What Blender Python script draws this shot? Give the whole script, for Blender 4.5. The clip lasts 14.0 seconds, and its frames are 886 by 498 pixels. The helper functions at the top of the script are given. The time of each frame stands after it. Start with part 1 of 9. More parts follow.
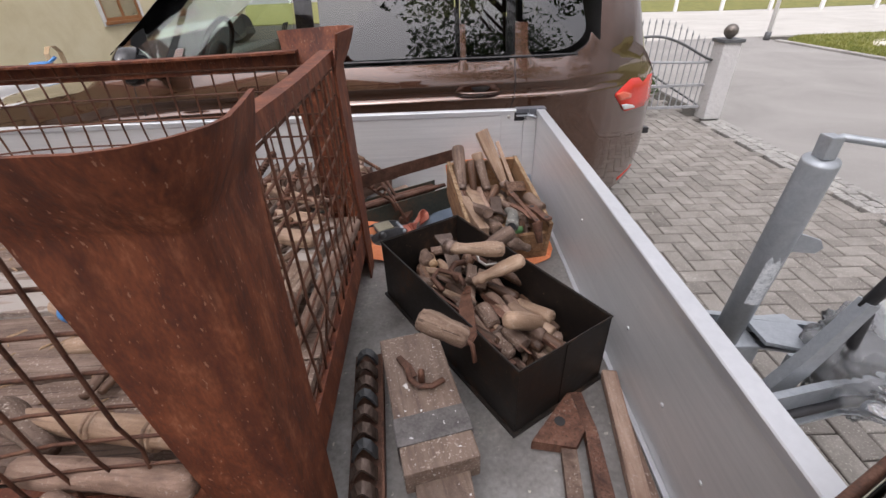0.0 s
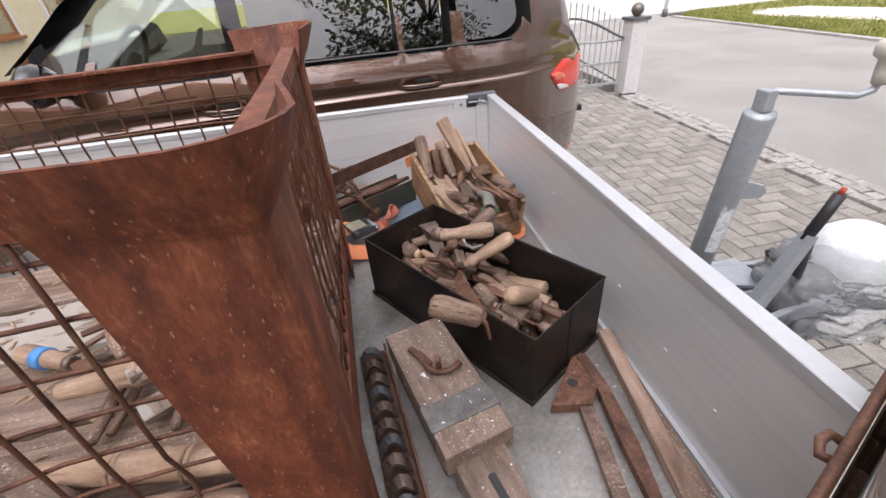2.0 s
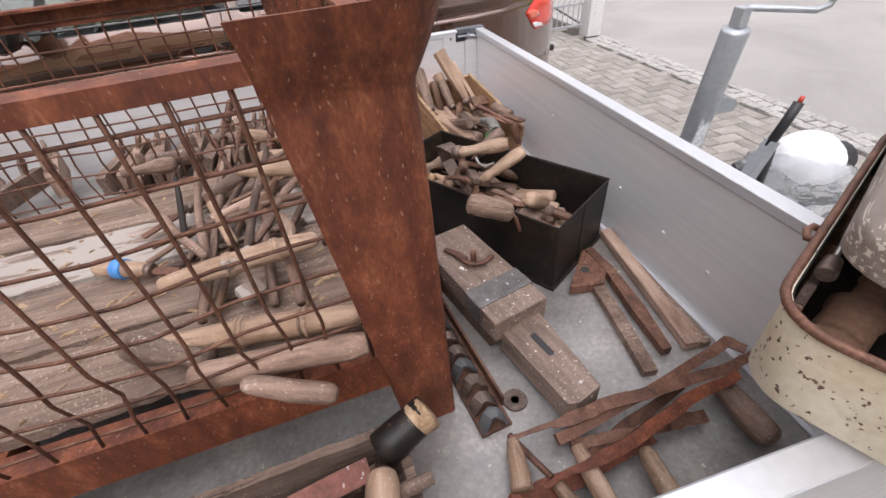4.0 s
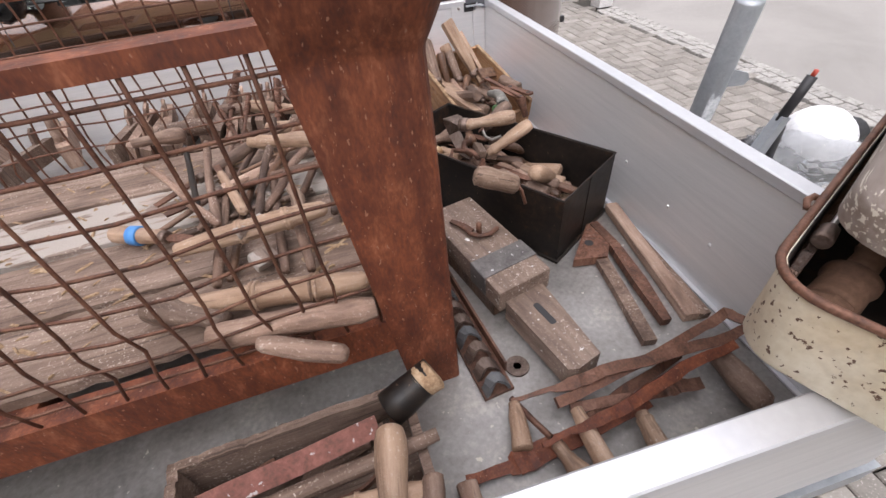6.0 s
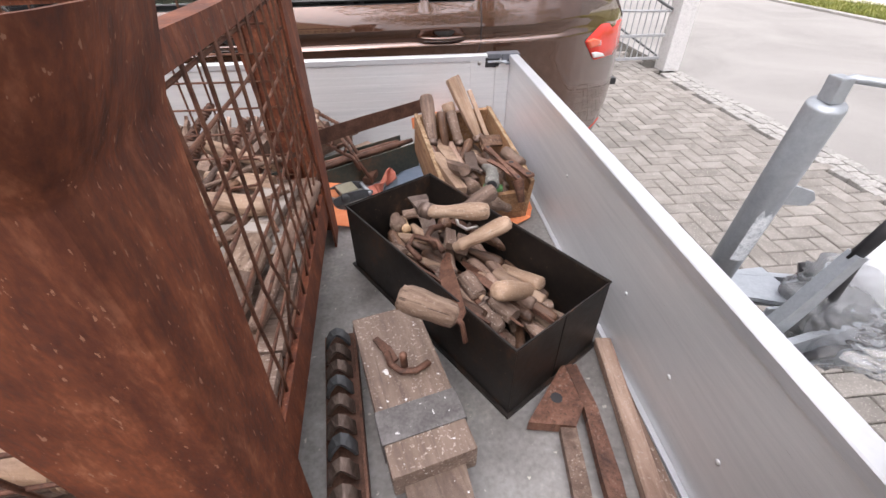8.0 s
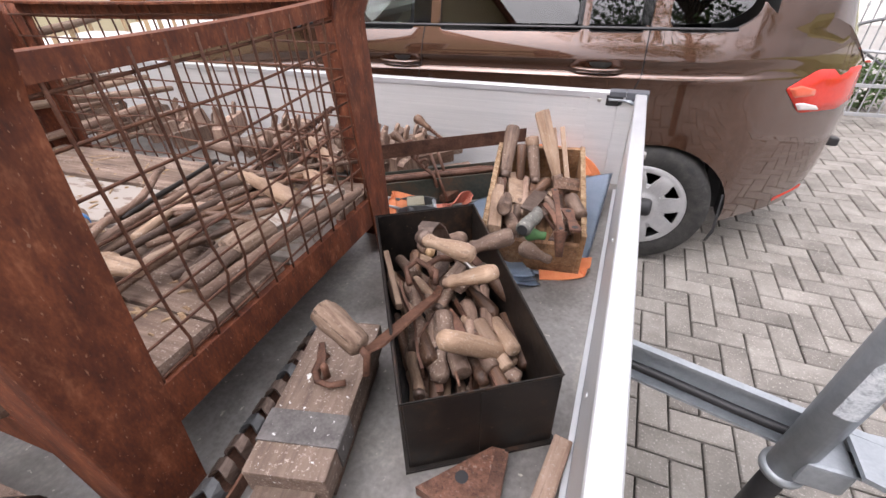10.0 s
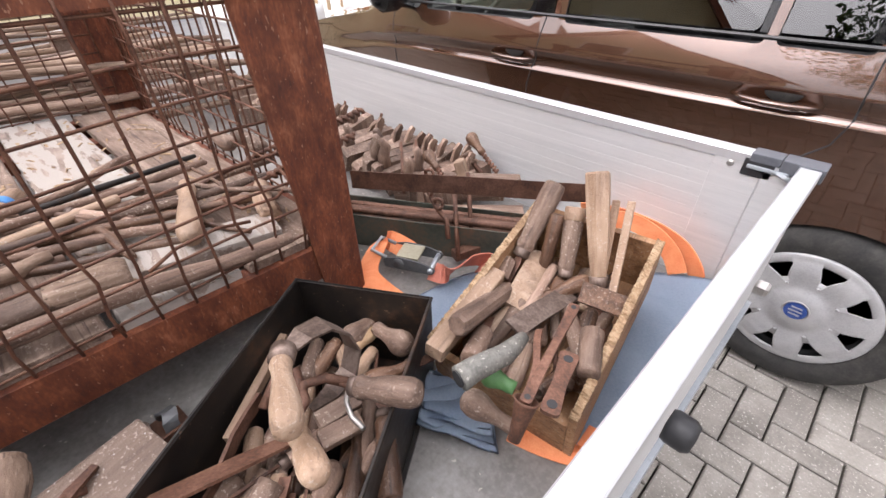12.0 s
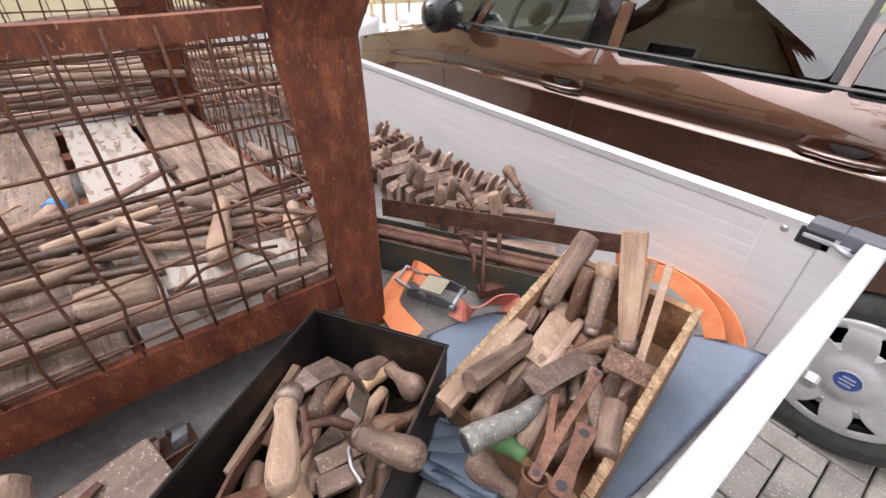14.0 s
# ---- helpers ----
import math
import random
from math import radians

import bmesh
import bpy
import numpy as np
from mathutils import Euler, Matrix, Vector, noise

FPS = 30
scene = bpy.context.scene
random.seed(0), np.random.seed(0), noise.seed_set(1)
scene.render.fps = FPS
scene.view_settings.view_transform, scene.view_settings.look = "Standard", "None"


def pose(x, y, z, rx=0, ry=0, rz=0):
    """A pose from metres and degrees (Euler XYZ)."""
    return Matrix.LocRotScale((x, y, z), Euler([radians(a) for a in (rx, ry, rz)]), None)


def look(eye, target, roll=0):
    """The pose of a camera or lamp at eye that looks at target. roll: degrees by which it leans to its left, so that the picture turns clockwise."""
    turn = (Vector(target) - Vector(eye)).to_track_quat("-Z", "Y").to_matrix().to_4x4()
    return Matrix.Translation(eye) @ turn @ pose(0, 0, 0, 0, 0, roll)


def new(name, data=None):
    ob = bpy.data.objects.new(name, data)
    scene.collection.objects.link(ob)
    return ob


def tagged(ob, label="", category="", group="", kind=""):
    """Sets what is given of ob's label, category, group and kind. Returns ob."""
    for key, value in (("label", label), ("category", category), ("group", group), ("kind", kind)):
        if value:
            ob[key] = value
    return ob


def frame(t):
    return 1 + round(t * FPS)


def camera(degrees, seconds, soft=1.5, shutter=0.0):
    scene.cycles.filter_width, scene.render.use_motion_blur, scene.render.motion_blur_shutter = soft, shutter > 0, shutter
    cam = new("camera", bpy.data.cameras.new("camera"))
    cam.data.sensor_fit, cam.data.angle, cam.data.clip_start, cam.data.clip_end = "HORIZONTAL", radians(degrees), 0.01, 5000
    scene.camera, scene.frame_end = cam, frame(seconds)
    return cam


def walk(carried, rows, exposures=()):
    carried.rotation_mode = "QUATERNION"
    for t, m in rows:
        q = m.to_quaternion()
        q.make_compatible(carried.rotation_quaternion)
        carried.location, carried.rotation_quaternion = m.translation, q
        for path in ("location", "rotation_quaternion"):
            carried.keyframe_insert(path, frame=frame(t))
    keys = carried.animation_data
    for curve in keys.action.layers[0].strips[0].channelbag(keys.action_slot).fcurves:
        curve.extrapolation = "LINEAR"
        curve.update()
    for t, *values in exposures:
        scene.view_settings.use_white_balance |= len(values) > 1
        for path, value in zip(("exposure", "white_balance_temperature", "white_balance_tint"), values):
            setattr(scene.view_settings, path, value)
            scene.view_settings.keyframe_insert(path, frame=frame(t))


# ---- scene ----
cam = camera(92.9, 14.0)
PATH = [
    (0, (-0.336, -1.611, 1.481), (-0.377, 0.08, 0.413), -2.5),
    (0.5, (-0.358, -1.649, 1.493), (-0.368, 0.046, 0.432), -2.7),
    (1, (-0.372, -1.649, 1.482), (-0.364, 0.044, 0.418), -3.4),
    (1.5, (-0.38, -1.607, 1.473), (-0.368, 0.084, 0.404), -4.9),
    (2, (-0.437, -1.618, 1.474), (-0.222, 0.039, 0.376), -5.4),
    (2.5, (-0.518, -1.667, 1.483), (-0.064, -0.082, 0.352), -4.8),
    (3, (-0.551, -1.695, 1.458), (-0.051, -0.166, 0.269), -4.6),
    (3.5, (-0.568, -1.709, 1.45), (-0.109, -0.203, 0.217), -5.1),
    (3.7, (-0.586, -1.717, 1.453), (-0.188, -0.204, 0.207), -5.7),
    (5.8, (-0.629, -1.758, 1.46), (-0.408, -0.307, 0.102), -5.6),
    (6, (-0.61, -1.747, 1.456), (-0.321, -0.294, 0.112), -5.9),
    (6.5, (-0.498, -1.664, 1.464), (-0.192, -0.229, 0.105), -1.4),
    (7, (-0.415, -1.596, 1.447), (-0.192, -0.121, 0.114), 0.3),
    (7.5, (-0.375, -1.55, 1.445), (-0.267, -0.014, 0.169), -1.8),
    (7.7, (-0.375, -1.531, 1.43), (-0.238, 0.021, 0.176), -0.7),
    (9.8, (-0.084, -1.477, 1.434), (-0.579, 0.083, 0.285), -2.2),
    (10, (-0.034, -1.425, 1.431), (-0.691, 0.077, 0.286), -2.2),
    (10.5, (0.015, -1.283, 1.424), (-0.795, 0.139, 0.275), -3.0),
    (11, (0.027, -1.148, 1.404), (-0.91, 0.189, 0.248), -1.0),
    (11.5, (0.046, -1.03, 1.394), (-1.058, 0.157, 0.222), -0.9),
    (12, (0.049, -0.906, 1.391), (-1.121, 0.209, 0.211), -1.1),
    (12.5, (0.033, -0.851, 1.398), (-1.164, 0.232, 0.217), -0.4),
    (13, (0.031, -0.846, 1.416), (-1.205, 0.201, 0.242), 1.2),
    (13.5, (0.022, -0.849, 1.427), (-1.246, 0.174, 0.267), 1.2),
    (14, (0.023, -0.865, 1.425), (-1.267, 0.152, 0.285), 1.2),
]
walk(cam, [(t, look(eye, target, roll)) for t, eye, target, roll in PATH], [(0, -0.50, 6500, 14), (2, -0.11, 6500, 14), (3, -0.04, 6500, 14), (6, -0.06, 6500, 14), (7.5, 0.12, 6500, 14), (9.8, 0.15, 6500, 15), (11, 0.40, 6500, 14), (14, 0.33, 6500, 14)])

# ---- light ----
world = bpy.data.worlds.new("world")
scene.world = world
world.use_nodes = True
wn, wl = world.node_tree.nodes, world.node_tree.links
wn.clear()
SUN_UP, SUN_TURN = 48.0, 195.0
sky = wn.new("ShaderNodeTexSky")
sky.sky_type, sky.sun_disc = "NISHITA", False
sky.sun_elevation, sky.sun_rotation = radians(SUN_UP), radians(SUN_TURN)
sky.air_density, sky.dust_density, sky.ozone_density = 1.0, 3.0, 1.0
sky_co = wn.new("ShaderNodeTexCoord")
cloud = wn.new("ShaderNodeTexNoise")
cloud.inputs["Scale"].default_value, cloud.inputs["Detail"].default_value = 2.6, 8.0
cloud.inputs["Roughness"].default_value = 0.58
cloud_ramp = wn.new("ShaderNodeValToRGB")
cloud_ramp.color_ramp.elements[0].position, cloud_ramp.color_ramp.elements[1].position = 0.36, 0.56
cloud_ramp.color_ramp.elements[0].color = (0.62, 0.62, 0.62, 1)
cloud_mix = wn.new("ShaderNodeMixRGB")
cloud_mix.inputs["Color2"].default_value = (13.3, 13.1, 13.5, 1)
sky_bg, sky_out = wn.new("ShaderNodeBackground"), wn.new("ShaderNodeOutputWorld")
sky_bg.inputs["Strength"].default_value = 0.11
wl.new(sky_co.outputs["Generated"], cloud.inputs["Vector"])
wl.new(cloud.outputs["Fac"], cloud_ramp.inputs["Fac"])
wl.new(cloud_ramp.outputs["Color"], cloud_mix.inputs["Fac"])
wl.new(sky.outputs["Color"], cloud_mix.inputs["Color1"])
# an overcast sky is brighter overhead than at the horizon
sky_split, sky_rise, sky_dome = wn.new("ShaderNodeSeparateXYZ"), wn.new("ShaderNodeMapRange"), wn.new("ShaderNodeVectorMath")
sky_dome.operation = "SCALE"
sky_rise.inputs["To Min"].default_value, sky_rise.inputs["To Max"].default_value = 0.56, 1.75
wl.new(sky_co.outputs["Generated"], sky_split.inputs[0])
wl.new(sky_split.outputs["Z"], sky_rise.inputs["Value"])
wl.new(cloud_mix.outputs["Color"], sky_dome.inputs[0])
wl.new(sky_rise.outputs["Result"], sky_dome.inputs["Scale"])
# thin cloud glows round the veiled sun
_a, _e = radians(SUN_TURN), radians(SUN_UP)
glow_dot, glow_range, glow_pow, glow_add = wn.new("ShaderNodeVectorMath"), wn.new("ShaderNodeMapRange"), wn.new("ShaderNodeMath"), wn.new("ShaderNodeVectorMath")
glow_dot.operation, glow_pow.operation, glow_add.operation = "DOT_PRODUCT", "POWER", "SCALE"
glow_dot.inputs[1].default_value = (math.sin(_a) * math.cos(_e), math.cos(_a) * math.cos(_e), math.sin(_e))
glow_range.inputs["From Min"].default_value, glow_range.inputs["From Max"].default_value = 0.45, 1.0
glow_pow.inputs[1].default_value = 2.0
glow_gain = wn.new("ShaderNodeMath")
glow_gain.operation = "MULTIPLY_ADD"
glow_gain.inputs[1].default_value, glow_gain.inputs[2].default_value = 2.4, 0.80
wl.new(sky_co.outputs["Generated"], glow_dot.inputs[0])
wl.new(glow_dot.outputs["Value"], glow_range.inputs["Value"])
wl.new(glow_range.outputs["Result"], glow_pow.inputs[0])
wl.new(glow_pow.outputs[0], glow_gain.inputs[0])
wl.new(sky_dome.outputs[0], glow_add.inputs[0])
wl.new(glow_gain.outputs[0], glow_add.inputs["Scale"])
wl.new(glow_add.outputs[0], sky_bg.inputs["Color"])
wl.new(sky_bg.outputs["Background"], sky_out.inputs["Surface"])
sun = new("sun", bpy.data.lights.new("sun", "SUN"))
sun.data.energy, sun.data.angle, sun.data.color = 0.5, radians(14), (1.0, 0.965, 0.93)
_a, _e = radians(SUN_TURN), radians(SUN_UP)
sun.matrix_world = look((8 * math.sin(_a) * math.cos(_e), 8 * math.cos(_a) * math.cos(_e), 8 * math.sin(_e)), (0, 0, 0))


# ---- materials ----
def material(name, colors, rough=0.6, metal=0.0, scale=20.0, fine=160.0, bump=0.15, stretch=(1, 1, 1), vary=0.0, coat=0.0,
             speck=None, speck_scale=60.0, speck_at=0.62, rough_vary=0.12, spec=0.5, local=True, distort=0.6, stain=None):
    """A worn surface: colours blended by noise of two scales, grain in the roughness and the relief, optional specks."""
    m = bpy.data.materials.new(name)
    m.use_nodes = True
    n, l = m.node_tree.nodes, m.node_tree.links
    b = n["Principled BSDF"]
    co = n.new("ShaderNodeTexCoord")
    mp = n.new("ShaderNodeMapping")
    mp.inputs["Scale"].default_value = stretch
    l.new(co.outputs["Object" if local else "Generated"], mp.inputs["Vector"])
    info = n.new("ShaderNodeObjectInfo")
    off = n.new("ShaderNodeVectorMath")
    off.operation = "MULTIPLY_ADD"
    off.inputs[1].default_value = (1, 1, 1)
    sc = n.new("ShaderNodeVectorMath")
    sc.operation = "SCALE"
    sc.inputs["Scale"].default_value = 7.0
    cmb = n.new("ShaderNodeCombineXYZ")
    for k in range(3):
        l.new(info.outputs["Random"], cmb.inputs[k])
    l.new(cmb.outputs[0], sc.inputs[0])
    l.new(mp.outputs[0], off.inputs[0])
    l.new(sc.outputs[0], off.inputs[2])
    big = n.new("ShaderNodeTexNoise")
    big.inputs["Scale"].default_value, big.inputs["Detail"].default_value = scale, 6.0
    big.inputs["Roughness"].default_value, big.inputs["Distortion"].default_value = 0.62, distort
    l.new(off.outputs[0], big.inputs["Vector"])
    small = n.new("ShaderNodeTexNoise")
    small.inputs["Scale"].default_value, small.inputs["Detail"].default_value = fine, 5.0
    l.new(off.outputs[0], small.inputs["Vector"])
    mixf = n.new("ShaderNodeMath")
    mixf.operation = "MULTIPLY_ADD"
    mixf.inputs[1].default_value = 0.35
    l.new(small.outputs["Fac"], mixf.inputs[0])
    half = n.new("ShaderNodeMath")
    half.operation = "MULTIPLY"
    half.inputs[1].default_value = 0.65
    l.new(big.outputs["Fac"], half.inputs[0])
    l.new(half.outputs[0], mixf.inputs[2])
    ramp = n.new("ShaderNodeValToRGB")
    cr = ramp.color_ramp
    lo, hi = 0.36, 0.64
    while len(cr.elements) < len(colors):
        cr.elements.new(0.5)
    for k, c in enumerate(colors):
        cr.elements[k].position = lo + (hi - lo) * k / max(1, len(colors) - 1)
        cr.elements[k].color = (*c, 1)
    l.new(mixf.outputs[0], ramp.inputs["Fac"])
    col = ramp.outputs["Color"]
    if vary:
        hs = n.new("ShaderNodeHueSaturation")
        mr = n.new("ShaderNodeMapRange")
        mr.inputs["To Min"].default_value, mr.inputs["To Max"].default_value = 1 - vary, 1 + vary
        l.new(info.outputs["Random"], mr.inputs["Value"])
        l.new(mr.outputs["Result"], hs.inputs["Value"])
        l.new(col, hs.inputs["Color"])
        col = hs.outputs["Color"]
    if stain:
        st, sr_, sm = n.new("ShaderNodeTexNoise"), n.new("ShaderNodeValToRGB"), n.new("ShaderNodeMixRGB")
        st.inputs["Scale"].default_value, st.inputs["Detail"].default_value, st.inputs["Roughness"].default_value = stain[0], 7.0, 0.65
        sr_.color_ramp.elements[0].position, sr_.color_ramp.elements[1].position = 0.38, 0.60
        sr_.color_ramp.elements[0].color = (*stain[1], 1)
        sm.blend_type = "MULTIPLY"
        sm.inputs["Fac"].default_value = 1.0
        l.new(off.outputs[0], st.inputs["Vector"])
        l.new(st.outputs["Fac"], sr_.inputs["Fac"])
        l.new(col, sm.inputs["Color1"])
        l.new(sr_.outputs["Color"], sm.inputs["Color2"])
        col = sm.outputs["Color"]
    if speck:
        sp = n.new("ShaderNodeTexNoise")
        sp.inputs["Scale"].default_value, sp.inputs["Detail"].default_value = speck_scale, 3.0
        l.new(off.outputs[0], sp.inputs["Vector"])
        sr = n.new("ShaderNodeValToRGB")
        sr.color_ramp.elements[0].position, sr.color_ramp.elements[1].position = speck_at, speck_at + 0.03
        l.new(sp.outputs["Fac"], sr.inputs["Fac"])
        mx = n.new("ShaderNodeMixRGB")
        mx.inputs["Color2"].default_value = (*speck, 1)
        l.new(sr.outputs["Color"], mx.inputs["Fac"])
        l.new(col, mx.inputs["Color1"])
        col = mx.outputs["Color"]
    l.new(col, b.inputs["Base Color"])
    rr = n.new("ShaderNodeMapRange")
    rr.inputs["To Min"].default_value, rr.inputs["To Max"].default_value = max(0.02, rough - rough_vary), min(1, rough + rough_vary)
    l.new(small.outputs["Fac"], rr.inputs["Value"])
    l.new(rr.outputs["Result"], b.inputs["Roughness"])
    b.inputs["Metallic"].default_value = metal
    b.inputs["Specular IOR Level"].default_value = spec
    b.inputs["Coat Weight"].default_value, b.inputs["Coat Roughness"].default_value = coat, 0.03
    if bump:
        bp = n.new("ShaderNodeBump")
        bp.inputs["Strength"].default_value, bp.inputs["Distance"].default_value = bump, 0.004
        l.new(mixf.outputs[0], bp.inputs["Height"])
        l.new(bp.outputs["Normal"], b.inputs["Normal"])
    return m


def wood(name, dark, mid, light, axis="z", rough=0.62, vary=0.2, grime=0.55, cracks=0.6, dust=0.35, paint=None, paint_scale=95.0, paint_at=0.655, grain=60.0, paint_stretch=(1, 1, 1)):
    """Old wood: grain along one axis, drying cracks, hand-dark grime in patches, pale dust, optional paint marks."""
    m = bpy.data.materials.new(name)
    m.use_nodes = True
    n, l = m.node_tree.nodes, m.node_tree.links
    b = n["Principled BSDF"]
    co, info = n.new("ShaderNodeTexCoord"), n.new("ShaderNodeObjectInfo")
    shift, off = n.new("ShaderNodeVectorMath"), n.new("ShaderNodeVectorMath")
    shift.operation, off.operation = "SCALE", "ADD"
    shift.inputs[0].default_value = (3.1, 5.7, 7.3)
    l.new(info.outputs["Random"], shift.inputs["Scale"])
    l.new(co.outputs["Object"], off.inputs[0])
    l.new(shift.outputs[0], off.inputs[1])

    def field(scale, stretch, detail=5.0, rough_=0.6, distort=0.0):
        mp, t = n.new("ShaderNodeMapping"), n.new("ShaderNodeTexNoise")
        mp.inputs["Scale"].default_value = stretch
        t.inputs["Scale"].default_value, t.inputs["Detail"].default_value = scale, detail
        t.inputs["Roughness"].default_value, t.inputs["Distortion"].default_value = rough_, distort
        l.new(off.outputs[0], mp.inputs["Vector"])
        l.new(mp.outputs[0], t.inputs["Vector"])
        return t.outputs["Fac"]

    def ramp(fac, *stops):
        r = n.new("ShaderNodeValToRGB")
        while len(r.color_ramp.elements) < len(stops):
            r.color_ramp.elements.new(0.5)
        for k, (p, c) in enumerate(stops):
            r.color_ramp.elements[k].position = p
            r.color_ramp.elements[k].color = (*c, 1) if isinstance(c, tuple) else (c, c, c, 1)
        l.new(fac, r.inputs["Fac"])
        return r.outputs["Color"]

    def mix(kind, fac, c1, c2):
        x = n.new("ShaderNodeMixRGB")
        x.blend_type = kind
        for socket, v in (("Fac", fac), ("Color1", c1), ("Color2", c2)):
            if isinstance(v, (int, float)):
                x.inputs[socket].default_value = v
            elif isinstance(v, tuple):
                x.inputs[socket].default_value = (*v, 1)
            else:
                l.new(v, x.inputs[socket])
        return x.outputs["Color"]

    s = {"x": (0.10, 1, 1), "y": (1, 0.10, 1), "z": (1, 1, 0.10)}[axis]
    fine = {"x": (0.035, 1, 1), "y": (1, 0.035, 1), "z": (1, 1, 0.035)}[axis]
    g = field(grain, s, 7.0, 0.65, 0.5)
    crack = field(grain * 3.2, fine, 2.0, 0.5)
    patch = field(13.0, tuple(0.45 + 0.55 * v for v in s), 5.0, 0.62)
    speck = field(210.0, (1, 1, 1), 3.0)
    col = ramp(g, (0.32, dark), (0.5, mid), (0.68, light))
    hs, mr = n.new("ShaderNodeHueSaturation"), n.new("ShaderNodeMapRange")
    mr.inputs["To Min"].default_value, mr.inputs["To Max"].default_value = 1 - vary, 1 + vary
    l.new(info.outputs["Random"], mr.inputs["Value"])
    l.new(mr.outputs["Result"], hs.inputs["Value"])
    l.new(col, hs.inputs["Color"])
    col = mix("MULTIPLY", grime, hs.outputs["Color"], ramp(patch, (0.36, (0.22, 0.17, 0.15)), (0.47, (0.72, 0.68, 0.66)), (0.60, 1.0)))
    col = mix("MULTIPLY", cracks, col, ramp(crack, (0.31, (0.12, 0.085, 0.07)), (0.385, 1.0)))
    col = mix("MIX", mix("MULTIPLY", 1.0, ramp(speck, (0.58, 0.0), (0.68, dust)), ramp(patch, (0.45, 0.1), (0.6, 1.0))), col, (0.50, 0.42, 0.36))
    if paint:
        col = mix("MIX", ramp(field(paint_scale, paint_stretch, 4.0, 0.6), (paint_at, 0.0), (paint_at + 0.03, 0.95)), col, paint)
    l.new(col, b.inputs["Base Color"])
    rr = n.new("ShaderNodeMapRange")
    rr.inputs["To Min"].default_value, rr.inputs["To Max"].default_value = rough - 0.16, min(1.0, rough + 0.16)
    l.new(patch, rr.inputs["Value"])
    l.new(rr.outputs["Result"], b.inputs["Roughness"])
    bp, h1, h2 = n.new("ShaderNodeBump"), n.new("ShaderNodeMath"), n.new("ShaderNodeMath")
    bp.inputs["Strength"].default_value, bp.inputs["Distance"].default_value = 0.6, 0.003
    h1.operation, h2.operation = "MULTIPLY_ADD", "MULTIPLY_ADD"
    h1.inputs[1].default_value, h2.inputs[1].default_value = 0.6, 0.7
    l.new(g, h1.inputs[0])
    l.new(speck, h1.inputs[2])
    l.new(crack, h2.inputs[0])
    l.new(h1.outputs[0], h2.inputs[2])
    l.new(h2.outputs[0], bp.inputs["Height"])
    l.new(bp.outputs["Normal"], b.inputs["Normal"])
    return m


RUST = material("rusted_steel", [(0.088, 0.024, 0.012), (0.140, 0.037, 0.015), (0.195, 0.056, 0.022), (0.285, 0.106, 0.052)], 0.66, 0.05, 40, 260, 0.35, stretch=(1, 1, 0.42), speck=(0.27, 0.135, 0.085), speck_scale=240, speck_at=0.665, stain=(24.0, (0.54, 0.48, 0.47)), distort=0.2)
RUST_DARK = material("dark_rusted_iron", [(0.055, 0.028, 0.02), (0.13, 0.062, 0.04), (0.21, 0.11, 0.075)], 0.6, 0.35, 25, 260, 0.35, vary=0.25)
WIRE = material("rusty_wire", [(0.05, 0.022, 0.014), (0.12, 0.05, 0.03), (0.18, 0.09, 0.055)], 0.65, 0.3, 30, 300, 0.3, vary=0.2)
ALU = material("brushed_aluminium", [(0.60, 0.61, 0.62), (0.655, 0.66, 0.668), (0.70, 0.705, 0.712)], 0.42, 0.40, 3, 60, 0.02, stretch=(1, 1, 26), rough_vary=0.03, speck=(0.40, 0.40, 0.40), speck_scale=34, speck_at=0.71)
ALU_RAIL = material("aluminium_rail", [(0.57, 0.585, 0.61), (0.66, 0.675, 0.70)], 0.36, 0.55, 6, 90, 0.02, stretch=(1, 1, 8), rough_vary=0.06)
BED = material("grey_floor_panel", [(0.20, 0.190, 0.181), (0.262, 0.250, 0.24), (0.315, 0.303, 0.292), (0.42, 0.395, 0.365)], 0.42, 0.3, 5, 120, 0.05, speck=(0.5, 0.46, 0.4), speck_scale=70, speck_at=0.69, rough_vary=0.15, stain=(3.5, (0.72, 0.70, 0.68)))
GALV = material("galvanised_steel", [(0.34, 0.37, 0.40), (0.385, 0.415, 0.445), (0.43, 0.46, 0.49)], 0.42, 0.5, 40, 160, 0.05, rough_vary=0.1)
PLASTIC_BLACK = material("black_plastic", [(0.012, 0.012, 0.014), (0.025, 0.025, 0.028)], 0.45, 0.0, 30, 200, 0.1)
PLASTIC_GREY = material("grey_plastic", [(0.075, 0.08, 0.095), (0.11, 0.115, 0.13)], 0.5, 0.0, 30, 200, 0.05)
TIN_BLACK = material("blackened_sheet_tin", [(0.006, 0.005, 0.005), (0.011, 0.009, 0.008), (0.020, 0.015, 0.012), (0.055, 0.029, 0.018)], 0.46, 0.0, 7, 70, 0.12, speck=(0.10, 0.065, 0.045), speck_scale=120, speck_at=0.70, spec=0.3)
PAINT = material("brown_metallic_paint", [(0.080, 0.035, 0.020), (0.106, 0.049, 0.029)], 0.25, 0.62, 3, 900, 0.0, coat=1.0, rough_vary=0.03)
PAINT.node_tree.nodes["Principled BSDF"].inputs["Coat IOR"].default_value = 1.75
RUBBER = material("tyre_rubber", [(0.014, 0.014, 0.014), (0.03, 0.029, 0.028), (0.05, 0.047, 0.044)], 0.8, 0.0, 20, 140, 0.2)
